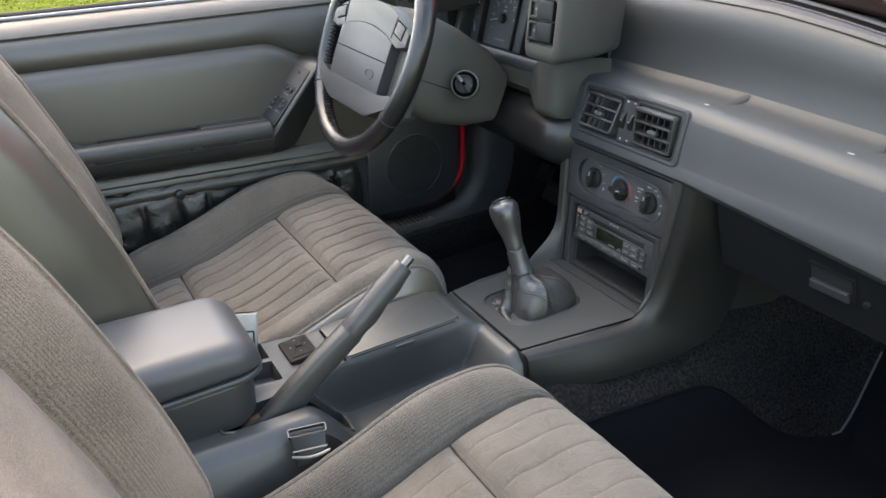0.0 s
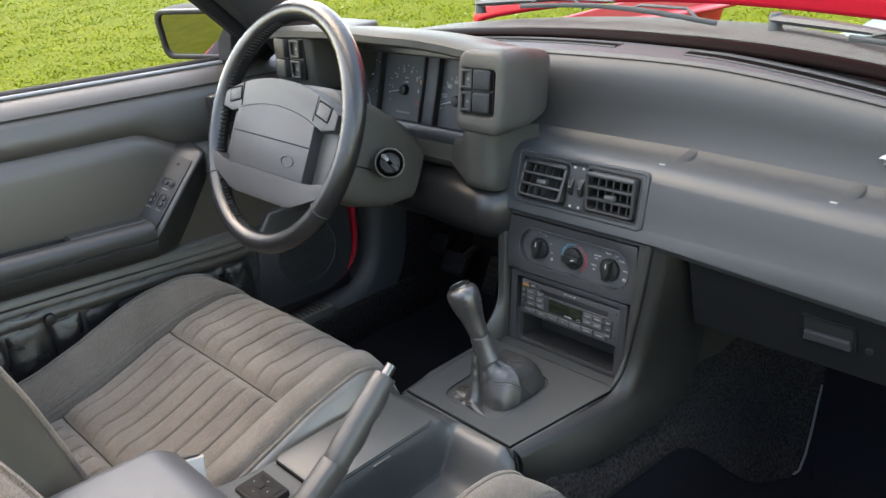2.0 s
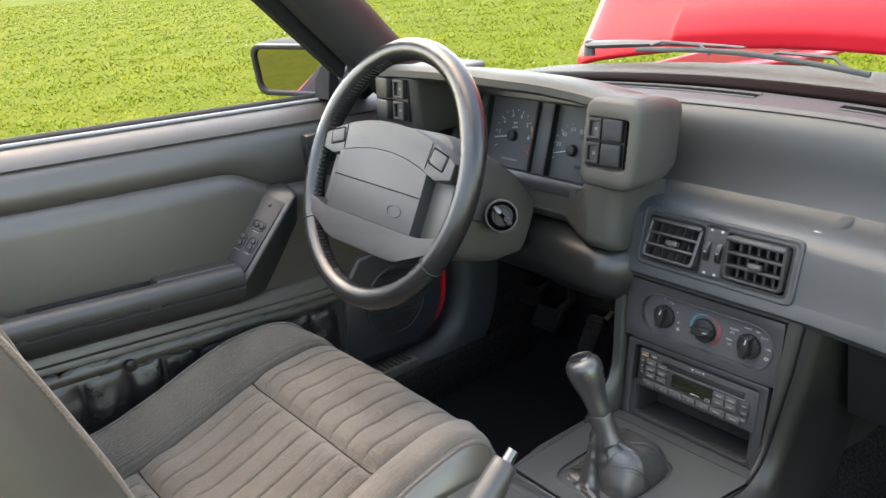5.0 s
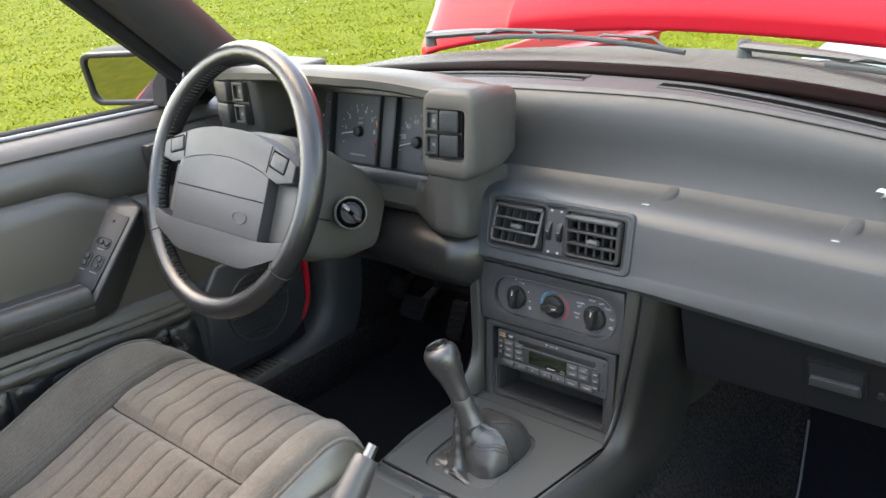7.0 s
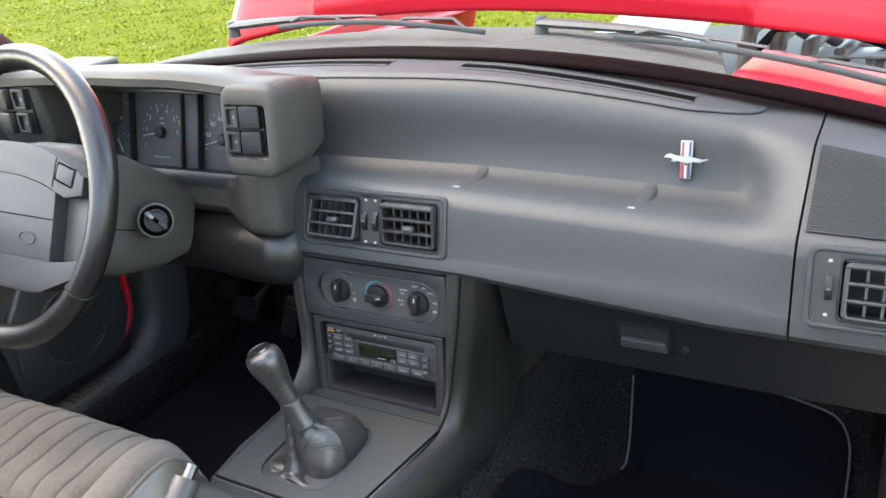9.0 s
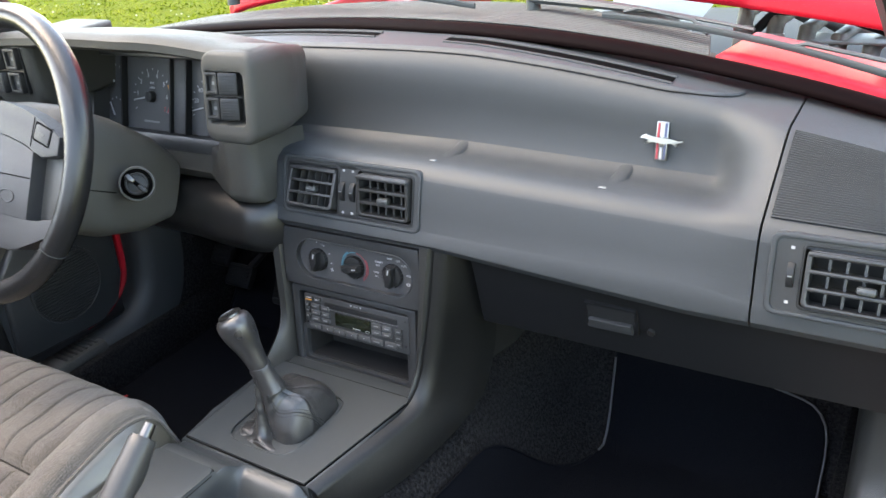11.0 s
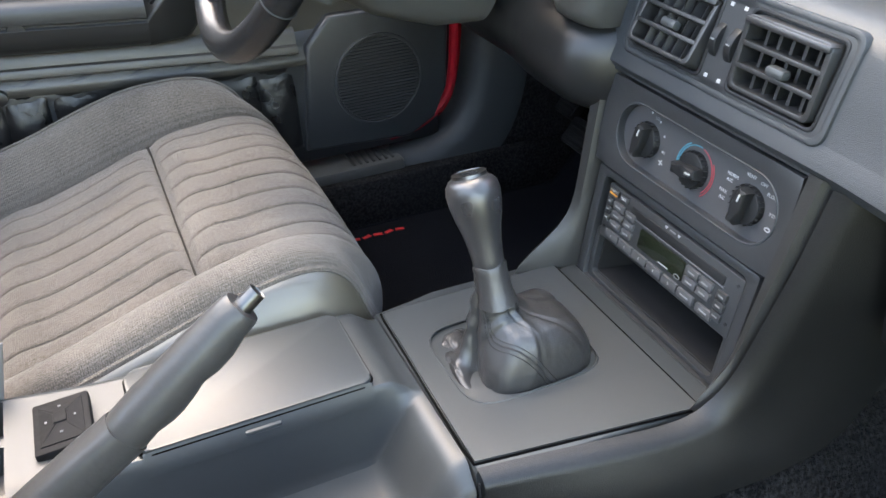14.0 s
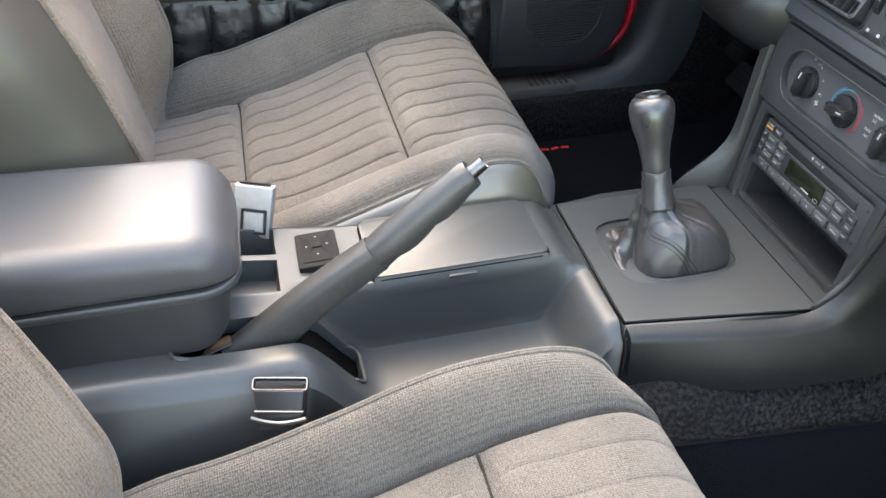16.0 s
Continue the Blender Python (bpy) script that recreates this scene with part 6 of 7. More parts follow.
def console():
    e = thing("centre_console", "dark grey plastic centre console with storage bin", "console", (-0.01, -0.2, 0.30))
    xs = sorted(set(linspace(-0.120, 0.094, 40) + [-0.110, -0.106, -0.0665, -0.0625, -0.056, -0.052, -0.010, -0.0085, -0.012, 0.0, 0.002, 0.004, 0.016, 0.018, 0.020, 0.056, 0.058, 0.060, -0.004, -0.007]))
    ys = sorted(set(linspace(-0.66, -0.006, 80) + [-0.326, -0.324, -0.322, -0.320, -0.424, -0.421, -0.414, -0.256, -0.260, -0.264, -0.268]))
    nx, ny = len(xs), len(ys)
    verts = [(x, y, console_top(x, y)) for x in xs for y in ys]
    faces = grid_faces(nx, ny)
    # skirts down to the tunnel carpet
    loop = [(xs[0], y) for y in ys] + [(x, ys[-1]) for x in xs[1:]] + [(xs[-1], y) for y in reversed(ys[:-1])] + [(x, ys[0]) for x in reversed(xs[1:-1])]
    base = len(verts)
    for depth in (0.0, 0.004, 0.10, 0.22):
        for x, y in loop:
            z = console_top(x, y)
            out = 0.004 * (depth > 0) + 0.03 * depth
            dx = out if x >= xs[-1] else -out if x <= xs[0] else 0
            dy = 0.0
            verts.append((x + dx, y + dy, z - depth if depth < 0.2 else 0.32))
    faces += grid_faces(4, len(loop), True, base)
    raw("body", verts, faces, M["console"], e, "moulded dark grey plastic body", 45)
    # lid over the left rail
    lm = Matrix.Translation((-0.060, -0.139, 0.536)) @ pose(0, 0, 0, -90, 0, 0)
    lid = prism("ashtray_lid", round_rect(0.050, 0.093, 0.009, 5), -0.0080, 0.0, lm, M["console"], e, 0.002, "smooth grey hinged lid")
    gap = round_rect(0.0508, 0.0938, 0.010, 5)
    gap.append(gap[0])
    tube("lid_gap", [(-0.060 + x, -0.139 + y, max(0.5395, console_top(-0.060 + x * 1.02, -0.139 + y * 1.01) + 0.0004)) for x, y in gap], 0.0012, M["gap"], lid, "", 6)
    box("lid_tab", -0.014, -0.004, -0.155, -0.125, 0.531, 0.536, M["console"], lid, 0.002)
    surf("lid_front", lambda y, v: (-0.0095 + 0.0055 * math.sin(v * 1.57), y, 0.5425 - 0.020 * v), linspace(-0.230, -0.048, 8), linspace(0, 1, 5), M["console"], lid)
    # shift plate block ahead of the bin
    blk = [(-0.124, -0.004), (0.0935, -0.004), (0.1030, 0.06), (0.119, 0.215), (-0.130, 0.215), (-0.130, 0.06)]
    bm = bmesh.new()
    a = [bm.verts.new((x, y, 0.5200)) for x, y in blk]
    b = [bm.verts.new((x * (1.02 if x > 0 else 1.0), y, 0.33)) for x, y in blk]
    cap = bm.faces.new(a)
    bm.faces.new(b[::-1])
    for i in range(len(blk)):
        j = (i + 1) % len(blk)
        bm.faces.new((a[i], b[i], b[j], a[j]))
    bmesh.ops.bevel(bm, geom=list(cap.edges), offset=0.005, segments=3, profile=0.5, affect="EDGES")
    front = part("shift_block", bm, M["console"], e, "dark grey plastic front block")
    tube("joint", [(0.100, -0.0045, 0.512), (0.1025, -0.0045, 0.50), (0.103, -0.0045, 0.470)], 0.0012, M["black"], front, "", 5)
    return e


def shift_plate():
    e = thing("shift_plate", "flat dark grey plate round the gear lever boot", "console plate", (-0.015, 0.09, 0.52))
    hole = Vector((-0.017, 0.088))
    outer = [(-0.1165, 0.002), (0.0870, -0.002), (0.1140, 0.190), (-0.1165, 0.190)]

    def ray_to(poly, a):
        d = Vector((math.cos(a), math.sin(a)))
        best = 1
        for i in range(len(poly)):
            p, q = Vector(poly[i]), Vector(poly[(i + 1) % len(poly)])
            ex = q - p
            den = d.x * ex.y - d.y * ex.x
            if abs(den) < 1e-9:
                continue
            w = p - hole
            t = (w.x * ex.y - w.y * ex.x) / den
            u = (w.x * d.y - w.y * d.x) / den
            if t > 0 and -1e-6 <= u <= 1 + 1e-6:
                best = t
        return hole + d * best
    corners = [math.atan2(y - hole.y, x - hole.x) for x, y in outer]
    angs = sorted(linspace(-math.pi + 0.05, math.pi, 61) + corners)
    rr = []
    for a in angs:
        w, h, n = 0.056, 0.066, 5.0
        k = (abs(math.cos(a) / w) ** n + abs(math.sin(a) / h) ** n) ** (-1 / n)
        rr.append((hole.x + k * math.cos(a), hole.y + k * math.sin(a)))
    oo = [ray_to(outer, a) for a in angs]
    n = len(angs)
    top = 0.5226
    rings = [[Vector((p[0], p[1], z)) for p in pts] for pts, z in ((oo, 0.504), (oo, top), (rr, top), (rr, 0.505))]
    loft("plate", rings, M["console"], e, caps=False)
    tube("rim_gap", [Vector((p.x, p.y, 0.5205)) for p in [ray_to([(x * 1.012, y * 1.0 + (0.002 if y > 0.1 else -0.002)) for x, y in outer], a) for a in angs]] , 0.0011, M["gap"], e.children[0], "", 5)
    tube("hole_lip", [Vector((x, y, top - 0.0002)) for x, y in rr + rr[:1]], 0.0011, M["console"], e.children[0], "", 6)
    box("boot_floor", -0.09, 0.06, 0.01, 0.17, 0.49, 0.497, M["bay"], e, 0.002)
    return e


def gear_lever():
    e = thing("gear_lever", "black leather gear knob above a creased leather boot", "gear lever", (-0.017, 0.088, 0.52))
    top, neck = Vector((-0.048, 0.060, 0.689)), Vector((-0.020, 0.066, 0.612))
    axis = (top - neck).normalized()
    side = axis.cross(Vector((0, 1, 0))).normalized()
    fwd = side.cross(axis).normalized()
    L = (top - neck).length
    prof = [(0.0, 0.0125), (0.02, 0.0140), (0.15, 0.0145), (0.3, 0.0158), (0.45, 0.0180), (0.58, 0.0212), (0.72, 0.0236), (0.84, 0.0243), (0.92, 0.0230), (0.97, 0.0200), (1.0, 0.0160)]
    rings = [[neck + axis * (L * t) + side * (r * 0.96 * math.cos(a)) + fwd * (r * 0.92 * math.sin(a)) for a in [2 * math.pi * k / 28 for k in range(28)]] for t, r in prof]
    knob = loft("knob", rings, M["leather"], e, "smooth black leather knob")
    m = Matrix(((*side, 0), (*axis, 0), (*fwd, 0), (0, 0, 0, 1))).transposed()
    m = Matrix.Translation(top) @ m
    cyl("knob_cap", 0.0145, 0.015, 0.0018, -0.004, m, M["dark_chrome"], knob, 24, 0.001, "polished cap with shift pattern")
    for dx in (-0.006, 0, 0.006):
        box("shift_mark", dx - 0.0006, dx + 0.0006, 0.0016, 0.0024, -0.006, 0.006, M["black"], knob, m=m)
    box("shift_mark", -0.006, 0.006, 0.0016, 0.0024, -0.0006, 0.0006, M["black"], knob, m=m)
    # boot: hangs low behind the lever and billows up ahead of it, drawn into creases
    n, steps = 150, 54
    hole = Vector((-0.017, 0.088, 0.506))
    billow = [(1.0, 0.0), (1.04, 0.015), (1.02, 0.032), (0.92, 0.048), (0.74, 0.059), (0.50, 0.064), (0.26, 0.069), (0.08, 0.084), (0.0, 0.104)]
    slack = [(1.0, 0.0), (0.99, 0.011), (0.88, 0.016), (0.70, 0.018), (0.47, 0.022), (0.26, 0.038), (0.08, 0.070), (0.0, 0.104)]
    billow, slack = (curve_through([(p, q, 0) for p, q in line], steps) for line in (billow, slack))
    # turn round the boot, twist on the way up, height (a valley where below nought), width
    creases = ((-0.95, -0.9, -0.0160, 0.20), (-1.45, -0.5, 0.0060, 0.24), (-2.1, -0.3, -0.0060, 0.20), (-2.7, 0.4, -0.0050, 0.18), (2.25, -0.40, -0.0080, 0.20), (0.10, 1.1, 0.0030, 0.10))
    rings = []
    for i in range(steps):
        t = i / (steps - 1)
        c = hole.lerp(neck, smooth(0.05, 0.95, t))
        ring = []
        for k in range(n):
            a = 2 * math.pi * k / n
            lift = smooth(0.20, 0.80, 0.5 + 0.5 * math.cos(a - 1.0))
            sq = (abs(math.cos(a) / 0.051) ** 4 + abs(math.sin(a) / 0.061) ** 4) ** -0.25
            p = slack[i].lerp(billow[i], lift)
            r, z = lerp(0.0138 - 0.002 * math.exp(-((t - 0.93) / 0.04) ** 2), sq, p.x), 0.506 + p.y
            fold = math.sin(math.pi * min(1.0, t * 1.02)) ** 0.8
            dent = 0.0
            for turn, twist, height, width in creases:
                d = abs((a - turn - twist * (t - 0.4) + math.pi) % (2 * math.pi) - math.pi)
                dent += height * math.exp(-(d / width) ** 1.4)
            dent += 0.0022 * noise.noise((1.3 * math.cos(a), 1.3 * math.sin(a), 2.2 * t))
            crumple = abs(noise.noise((1.5 * math.cos(a) + 3, 1.5 * math.sin(a), 2.4 * t + 1.3)))
            dent -= 0.0020 * max(0.0, 1 - 6 * crumple) ** 2
            dent *= fold
            pucker = 0.0012 * smooth(0.66, 0.80, t) * smooth(1.0, 0.93, t) * math.sin(75 * t + 2.5 * math.sin(a + 0.6))
            r += dent * lerp(0.6, 0.8, lift) + pucker
            z += dent * lerp(0.7, 0.45, lift)
            ring.append(Vector((c.x + r * math.cos(a), c.y + r * math.sin(a), max(z, 0.503))))
        rings.append(ring)
    boot = loft("boot", rings, M["boot_leather"], e, "creased black leather boot", caps=False, angle=70)
    # double-stitched seams that turn round the boot on their way down
    for top_turn, low_turn in ((-0.9, 0.35), (3.4, 3.7)):
        def column_at(i, shift=0):
            k = lerp(low_turn, top_turn, i / (steps - 1)) / (2 * math.pi) * n + shift
            return rings[i][math.floor(k) % n].lerp(rings[i][(math.floor(k) + 1) % n], k - math.floor(k))
        for shift in (-2, 2):
            for i in range(3, steps - 4):
                p, q = column_at(i, shift), column_at(i + 1, shift)
                out = Vector((p.x - neck.x, p.y - neck.y, 0.03)).normalized() * 0.0006
                tube("stitch", [p.lerp(q, 0.15) + out, p.lerp(q, 0.75) + out], 0.0006, M["thread"], boot, "", 4)
        tube("seam", [column_at(i) + Vector((0, 0, 0.0004)) for i in range(2, steps - 3)], 0.0009, M["thread"], boot, "", 5)
    cr = []
    for d, r in ((-0.030, 0.0172), (-0.024, 0.0160), (-0.018, 0.0150), (-0.012, 0.0146), (-0.006, 0.0142), (0.000, 0.0140), (0.005, 0.0146), (0.0065, 0.0141), (0.0068, 0.0128)):
        turns = [2 * math.pi * k / 32 for k in range(32)]
        cr.append([neck + axis * (d + 0.0012 * math.sin(3 * a + 0.5)) + (side * math.cos(a) + fwd * math.sin(a)) * (r + 0.0009 * noise.noise((2 * math.cos(a), 2 * math.sin(a), d * 160))) for a in turns])
    col = loft("collar", cr, M["boot_leather"], e, "stitched leather collar")
    for a0 in (5.2, 5.5):
        for k in range(9):
            q = side * math.cos(a0) + fwd * math.sin(a0)
            r = lerp(0.0144, 0.0158, k / 8)
            p = neck + axis * (0.001 - 0.0020 * k) + q * r
            tube("stitch", [p, p - axis * 0.0018], 0.0005, M["thread"], col, "", 4)
    return e


def handbrake():
    e = thing("handbrake", "dark grey handbrake lever pulled up beside the armrest", "handbrake", (0.036, -0.36, 0.53))
    a, b, tip = Vector((0.040, -0.375, 0.520)), Vector((0.036, -0.232, 0.610)), Vector((0.031, -0.140, 0.682))
    d2 = (tip - b).normalized()
    up = Vector((0, -d2.z, d2.y))
    lev = []
    for t, w, h0, h1 in ((0, 0.012, -0.030, 0.012), (0.2, 0.0135, -0.030, 0.014), (0.4, 0.014, -0.024, 0.016), (0.6, 0.014, -0.019, 0.017), (0.85, 0.0145, -0.0165, 0.017), (1.0, 0.0145, -0.016, 0.0165)):
        c = a.lerp(b, t)
        lev.append([c + Vector((w * math.copysign(abs(math.cos(q)) ** 0.6, math.cos(q)), 0, 0)) + up * (lerp(h0, h1, 0.5 + 0.5 * math.copysign(abs(math.sin(q)) ** 0.7, math.sin(q)))) for q in [2 * math.pi * k / 20 for k in range(20)]])
    loft("lever", lev, M["grip"], e, "dark grey plastic lever sleeve")
    grip = []
    for t, r in ((0, 0.0162), (0.02, 0.0168), (0.12, 0.0172), (0.22, 0.0176), (0.3, 0.0170), (0.4, 0.0176), (0.5, 0.0168), (0.6, 0.0172), (0.72, 0.0160), (0.84, 0.0156), (0.93, 0.0150), (0.96, 0.0135)):
        c = b.lerp(tip, t)
        dip = 0.0018 * math.sin(t * 16)
        grip.append([c + Vector((r * 0.95 * math.cos(q), 0, 0)) + up * (r * math.sin(q) + (dip if math.sin(q) < -0.3 else 0)) for q in [2 * math.pi * k / 24 for k in range(24)]])
    loft("grip", grip, M["grip"], e, "ribbed dark rubber grip")
    m = Matrix.Translation(tip) @ Matrix((Vector((1, 0, 0)), d2, Vector((1, 0, 0)).cross(d2))).transposed().to_4x4()
    bt = cyl("release_button", 0.0062, 0.0070, 0.008, -0.02, m, M["dark_chrome"], e, 18, 0.0015, "dark chrome release button")
    cyl("button_hollow", 0.0036, 0.0036, 0.0086, 0.006, m, M["black"], bt, 12)
    tube("ratchet", [(0.044, -0.400, 0.522), (0.042, -0.386, 0.536), (0.040, -0.372, 0.538)], 0.0045, M["rust"], e, "rusty ratchet bracket", 8)
    tube("cable", [(0.050, -0.402, 0.530), (0.046, -0.380, 0.535), (0.042, -0.360, 0.538)], 0.0008, M["grip"], e, "", 5)
    def beside(y):
        return max(console_top(0.0145, y), console_top(0.0625, y)) + 0.0006
    loop = [(0.0380 + x, -0.339 + y) for x, y in round_rect(0.0232, 0.0850, 0.007, 4)]
    tube("slot_rim", [(x, y, beside(y)) for x, y in loop + loop[:1]], 0.0022, M["console"], e, "moulded rim round the lever slot", 8)
    surf("slot_floor", lambda x, y: (x, y, beside(y) - 0.016), linspace(0.0155, 0.0605, 4), linspace(-0.421, -0.257, 10), M["gap"], e, "dark opening under the lever")
    return e


def armrest():
    e = thing("armrest_box", "padded silver-grey vinyl console armrest", "armrest", (-0.03, -0.5, 0.545))
    def ring(y, z0, z1, wl, wr, rr, n=6):
        pts = []
        for cx, cz, a0 in ((wr - rr, z1 - rr, 0), (wl + rr, z1 - rr, 90), (wl + rr * 0.4, z0 + rr * 0.4, 180), (wr - rr * 0.4, z0 + rr * 0.4, 270)):
            q = rr if a0 < 180 else rr * 0.4
            for k in range(n + 1):
                a = radians(a0 + 90 * k / n)
                pts.append(Vector((cx + q * math.cos(a), y, cz + q * math.sin(a))))
        return pts
    lid = []
    for t in linspace(0, 0.16, 16)[:-1] + linspace(0.16, 1, 14):
        y = lerp(-0.352, -0.70, t)
        f = math.sqrt(max(0.0, 1 - (1 - min(1, t / 0.115)) ** 2))
        top = 0.616 + 0.040 * f + 0.016 * t
        ins = 0.032 * (1 - f)
        lid.append(ring(y, 0.6115, top, -0.108 + ins, 0.058 - ins, 0.0022 + 0.0240 * f))
    cover = loft("lid", lid, M["lid"], e, "padded shiny grey vinyl lid", angle=60)
    lip, low = [], []
    for t in linspace(0, 0.16, 12)[:-1] + linspace(0.16, 1, 8):
        f = math.sqrt(max(0.0, 1 - (1 - min(1, t / 0.115)) ** 2))
        ins = 0.032 * (1 - f)
        lip.append(ring(lerp(-0.3515, -0.70, t), 0.6035, 0.6110, -0.1085 + ins, 0.0585 - ins, 0.0028, 3))
        low.append(ring(lerp(-0.366, -0.69, t), 0.540 + 0.030 * (1 - f), 0.6030, -0.104 + ins, 0.052 - ins, 0.006, 3))
    loft("lid_rim", lip, M["console"], cover, "dark plastic rim under the padding")
    loft("bin", low, M["panel"], e, "dark grey plastic storage box")
    return e


def mirror_switch():
    e = thing("mirror_switch", "dark grey four-way mirror switch set in the console", "switch", (-0.062, -0.280, 0.548))
    m = Matrix.Translation((-0.062, -0.280, 0.5455)) @ pose(0, 0, 0, 3, 0, 0)
    box("frame", -0.029, 0.029, -0.021, 0.021, -0.004, 0.006, M["rubber"], e, 0.002, m=m)
    for a in range(4):
        q = pose(0, 0, 0, 0, 0, 90 * a)
        long = a % 2 == 0
        w, d = (0.024, 0.017) if long else (0.017, 0.024)
        verts = [(-w, -d, 0.007), (w, -d, 0.007), (w * 0.3, -0.004, 0.0115), (-w * 0.3, -0.004, 0.0115)]
        bm = bmesh.new()
        t = [bm.verts.new(v) for v in verts]
        u = [bm.verts.new((x, y, 0.004)) for x, y, z in verts]
        bm.faces.new(t)
        for i in range(4):
            bm.faces.new((t[i], u[i], u[(i + 1) % 4], t[(i + 1) % 4]))
        bmesh.ops.transform(bm, matrix=m @ q @ Matrix.Diagonal((0.94, 0.94, 1, 1)), verts=bm.verts)
        part("rocker", bm, M["rubber"], e)
        box("mark", -0.0011, 0.0011, -0.0008, 0.0008, 0.0094, 0.0099, M["grey_print"], e, m=m @ q @ pose(0, -(d * 0.62), 0))
    box("select_key", -0.006, 0.006, -0.005, 0.005, 0.008, 0.0125, M["rubber"], e, 0.001, m=m)


def buckles():
    e = thing("seat_belt_buckle", "silver seat belt buckle beside the armrest", "seat belt buckle", (-0.128, -0.335, 0.54))
    m = Matrix.Translation((-0.126, -0.338, 0.566)) @ pose(0, 0, 0, -22, 6, 74) @ Matrix.Scale(0.82, 4)
    prism("case", [(-0.022, -0.036), (0.022, -0.036), (0.025, 0.032), (-0.025, 0.032)], -0.010, 0.010, m, M["buckle"], e, 0.004, "silver plastic case")
    ring_prism("button_frame", round_rect(0.0165, 0.0165, 0.002, 2), round_rect(0.0135, 0.0135, 0.002, 2), -0.0125, -0.008, m @ pose(0.002, 0, -0.014), M["black"], e, 0.0006)
    prism("press_button", round_rect(0.0125, 0.0125, 0.002, 2), -0.0125, -0.008, m @ pose(0.002, 0, -0.014), M["buckle"], e, 0.001, "worn metal square press button")
    box("slot", -0.020, 0.020, -0.004, 0.004, 0.0335, 0.0352, M["black"], e, m=m)
    box("strap", -0.016, 0.016, -0.004, 0.004, -0.12, -0.036, M["rubber"], e, 0.002, m=m)
    e = thing("seat_belt_buckle", "black seat belt buckle with chrome slot between seat and console", "seat belt buckle", (0.122, -0.335, 0.50))
    m = Matrix.Translation((0.119, -0.334, 0.527)) @ pose(0, 0, 0, -28, 0, 76) @ Matrix.Scale(0.84, 4)
    prism("case", [(-0.022, -0.026), (0.022, -0.026), (0.026, 0.018), (-0.026, 0.018)], -0.012, 0.012, m, M["black"], e, 0.004)
    ring_prism("slot_frame", round_rect(0.029, 0.0080, 0.004, 3), round_rect(0.0262, 0.0050, 0.002, 3), -0.003, 0.003, m @ pose(0, -0.002, 0.021, -38, 0, 0), M["dark_chrome"], e, 0.002, "bright chrome slot frame")
    tube("chrome_edge", [m @ Vector((x, -0.015, -0.010 - 0.005 * math.sin((x + 0.028) / 0.056 * math.pi))) for x in linspace(-0.028, 0.028, 9)], 0.0024, M["dark_chrome"], e, "curved chrome edge", 8)
    tube("chrome_edge", [m @ Vector((x, -0.0125, -0.004)) for x in linspace(-0.025, 0.025, 5)], 0.0014, M["dark_chrome"], e, "", 8)


console()
shift_plate()
gear_lever()
handbrake()
armrest()
mirror_switch()
buckles()


# ---------------------------------------------------------------- centre stack
STACK = Matrix.Translation((0.0, 0.2495, 0.722)) @ pose(0, 0, 0, -8.5, 0, 0)   # top edge of the control panel; -z runs down the face


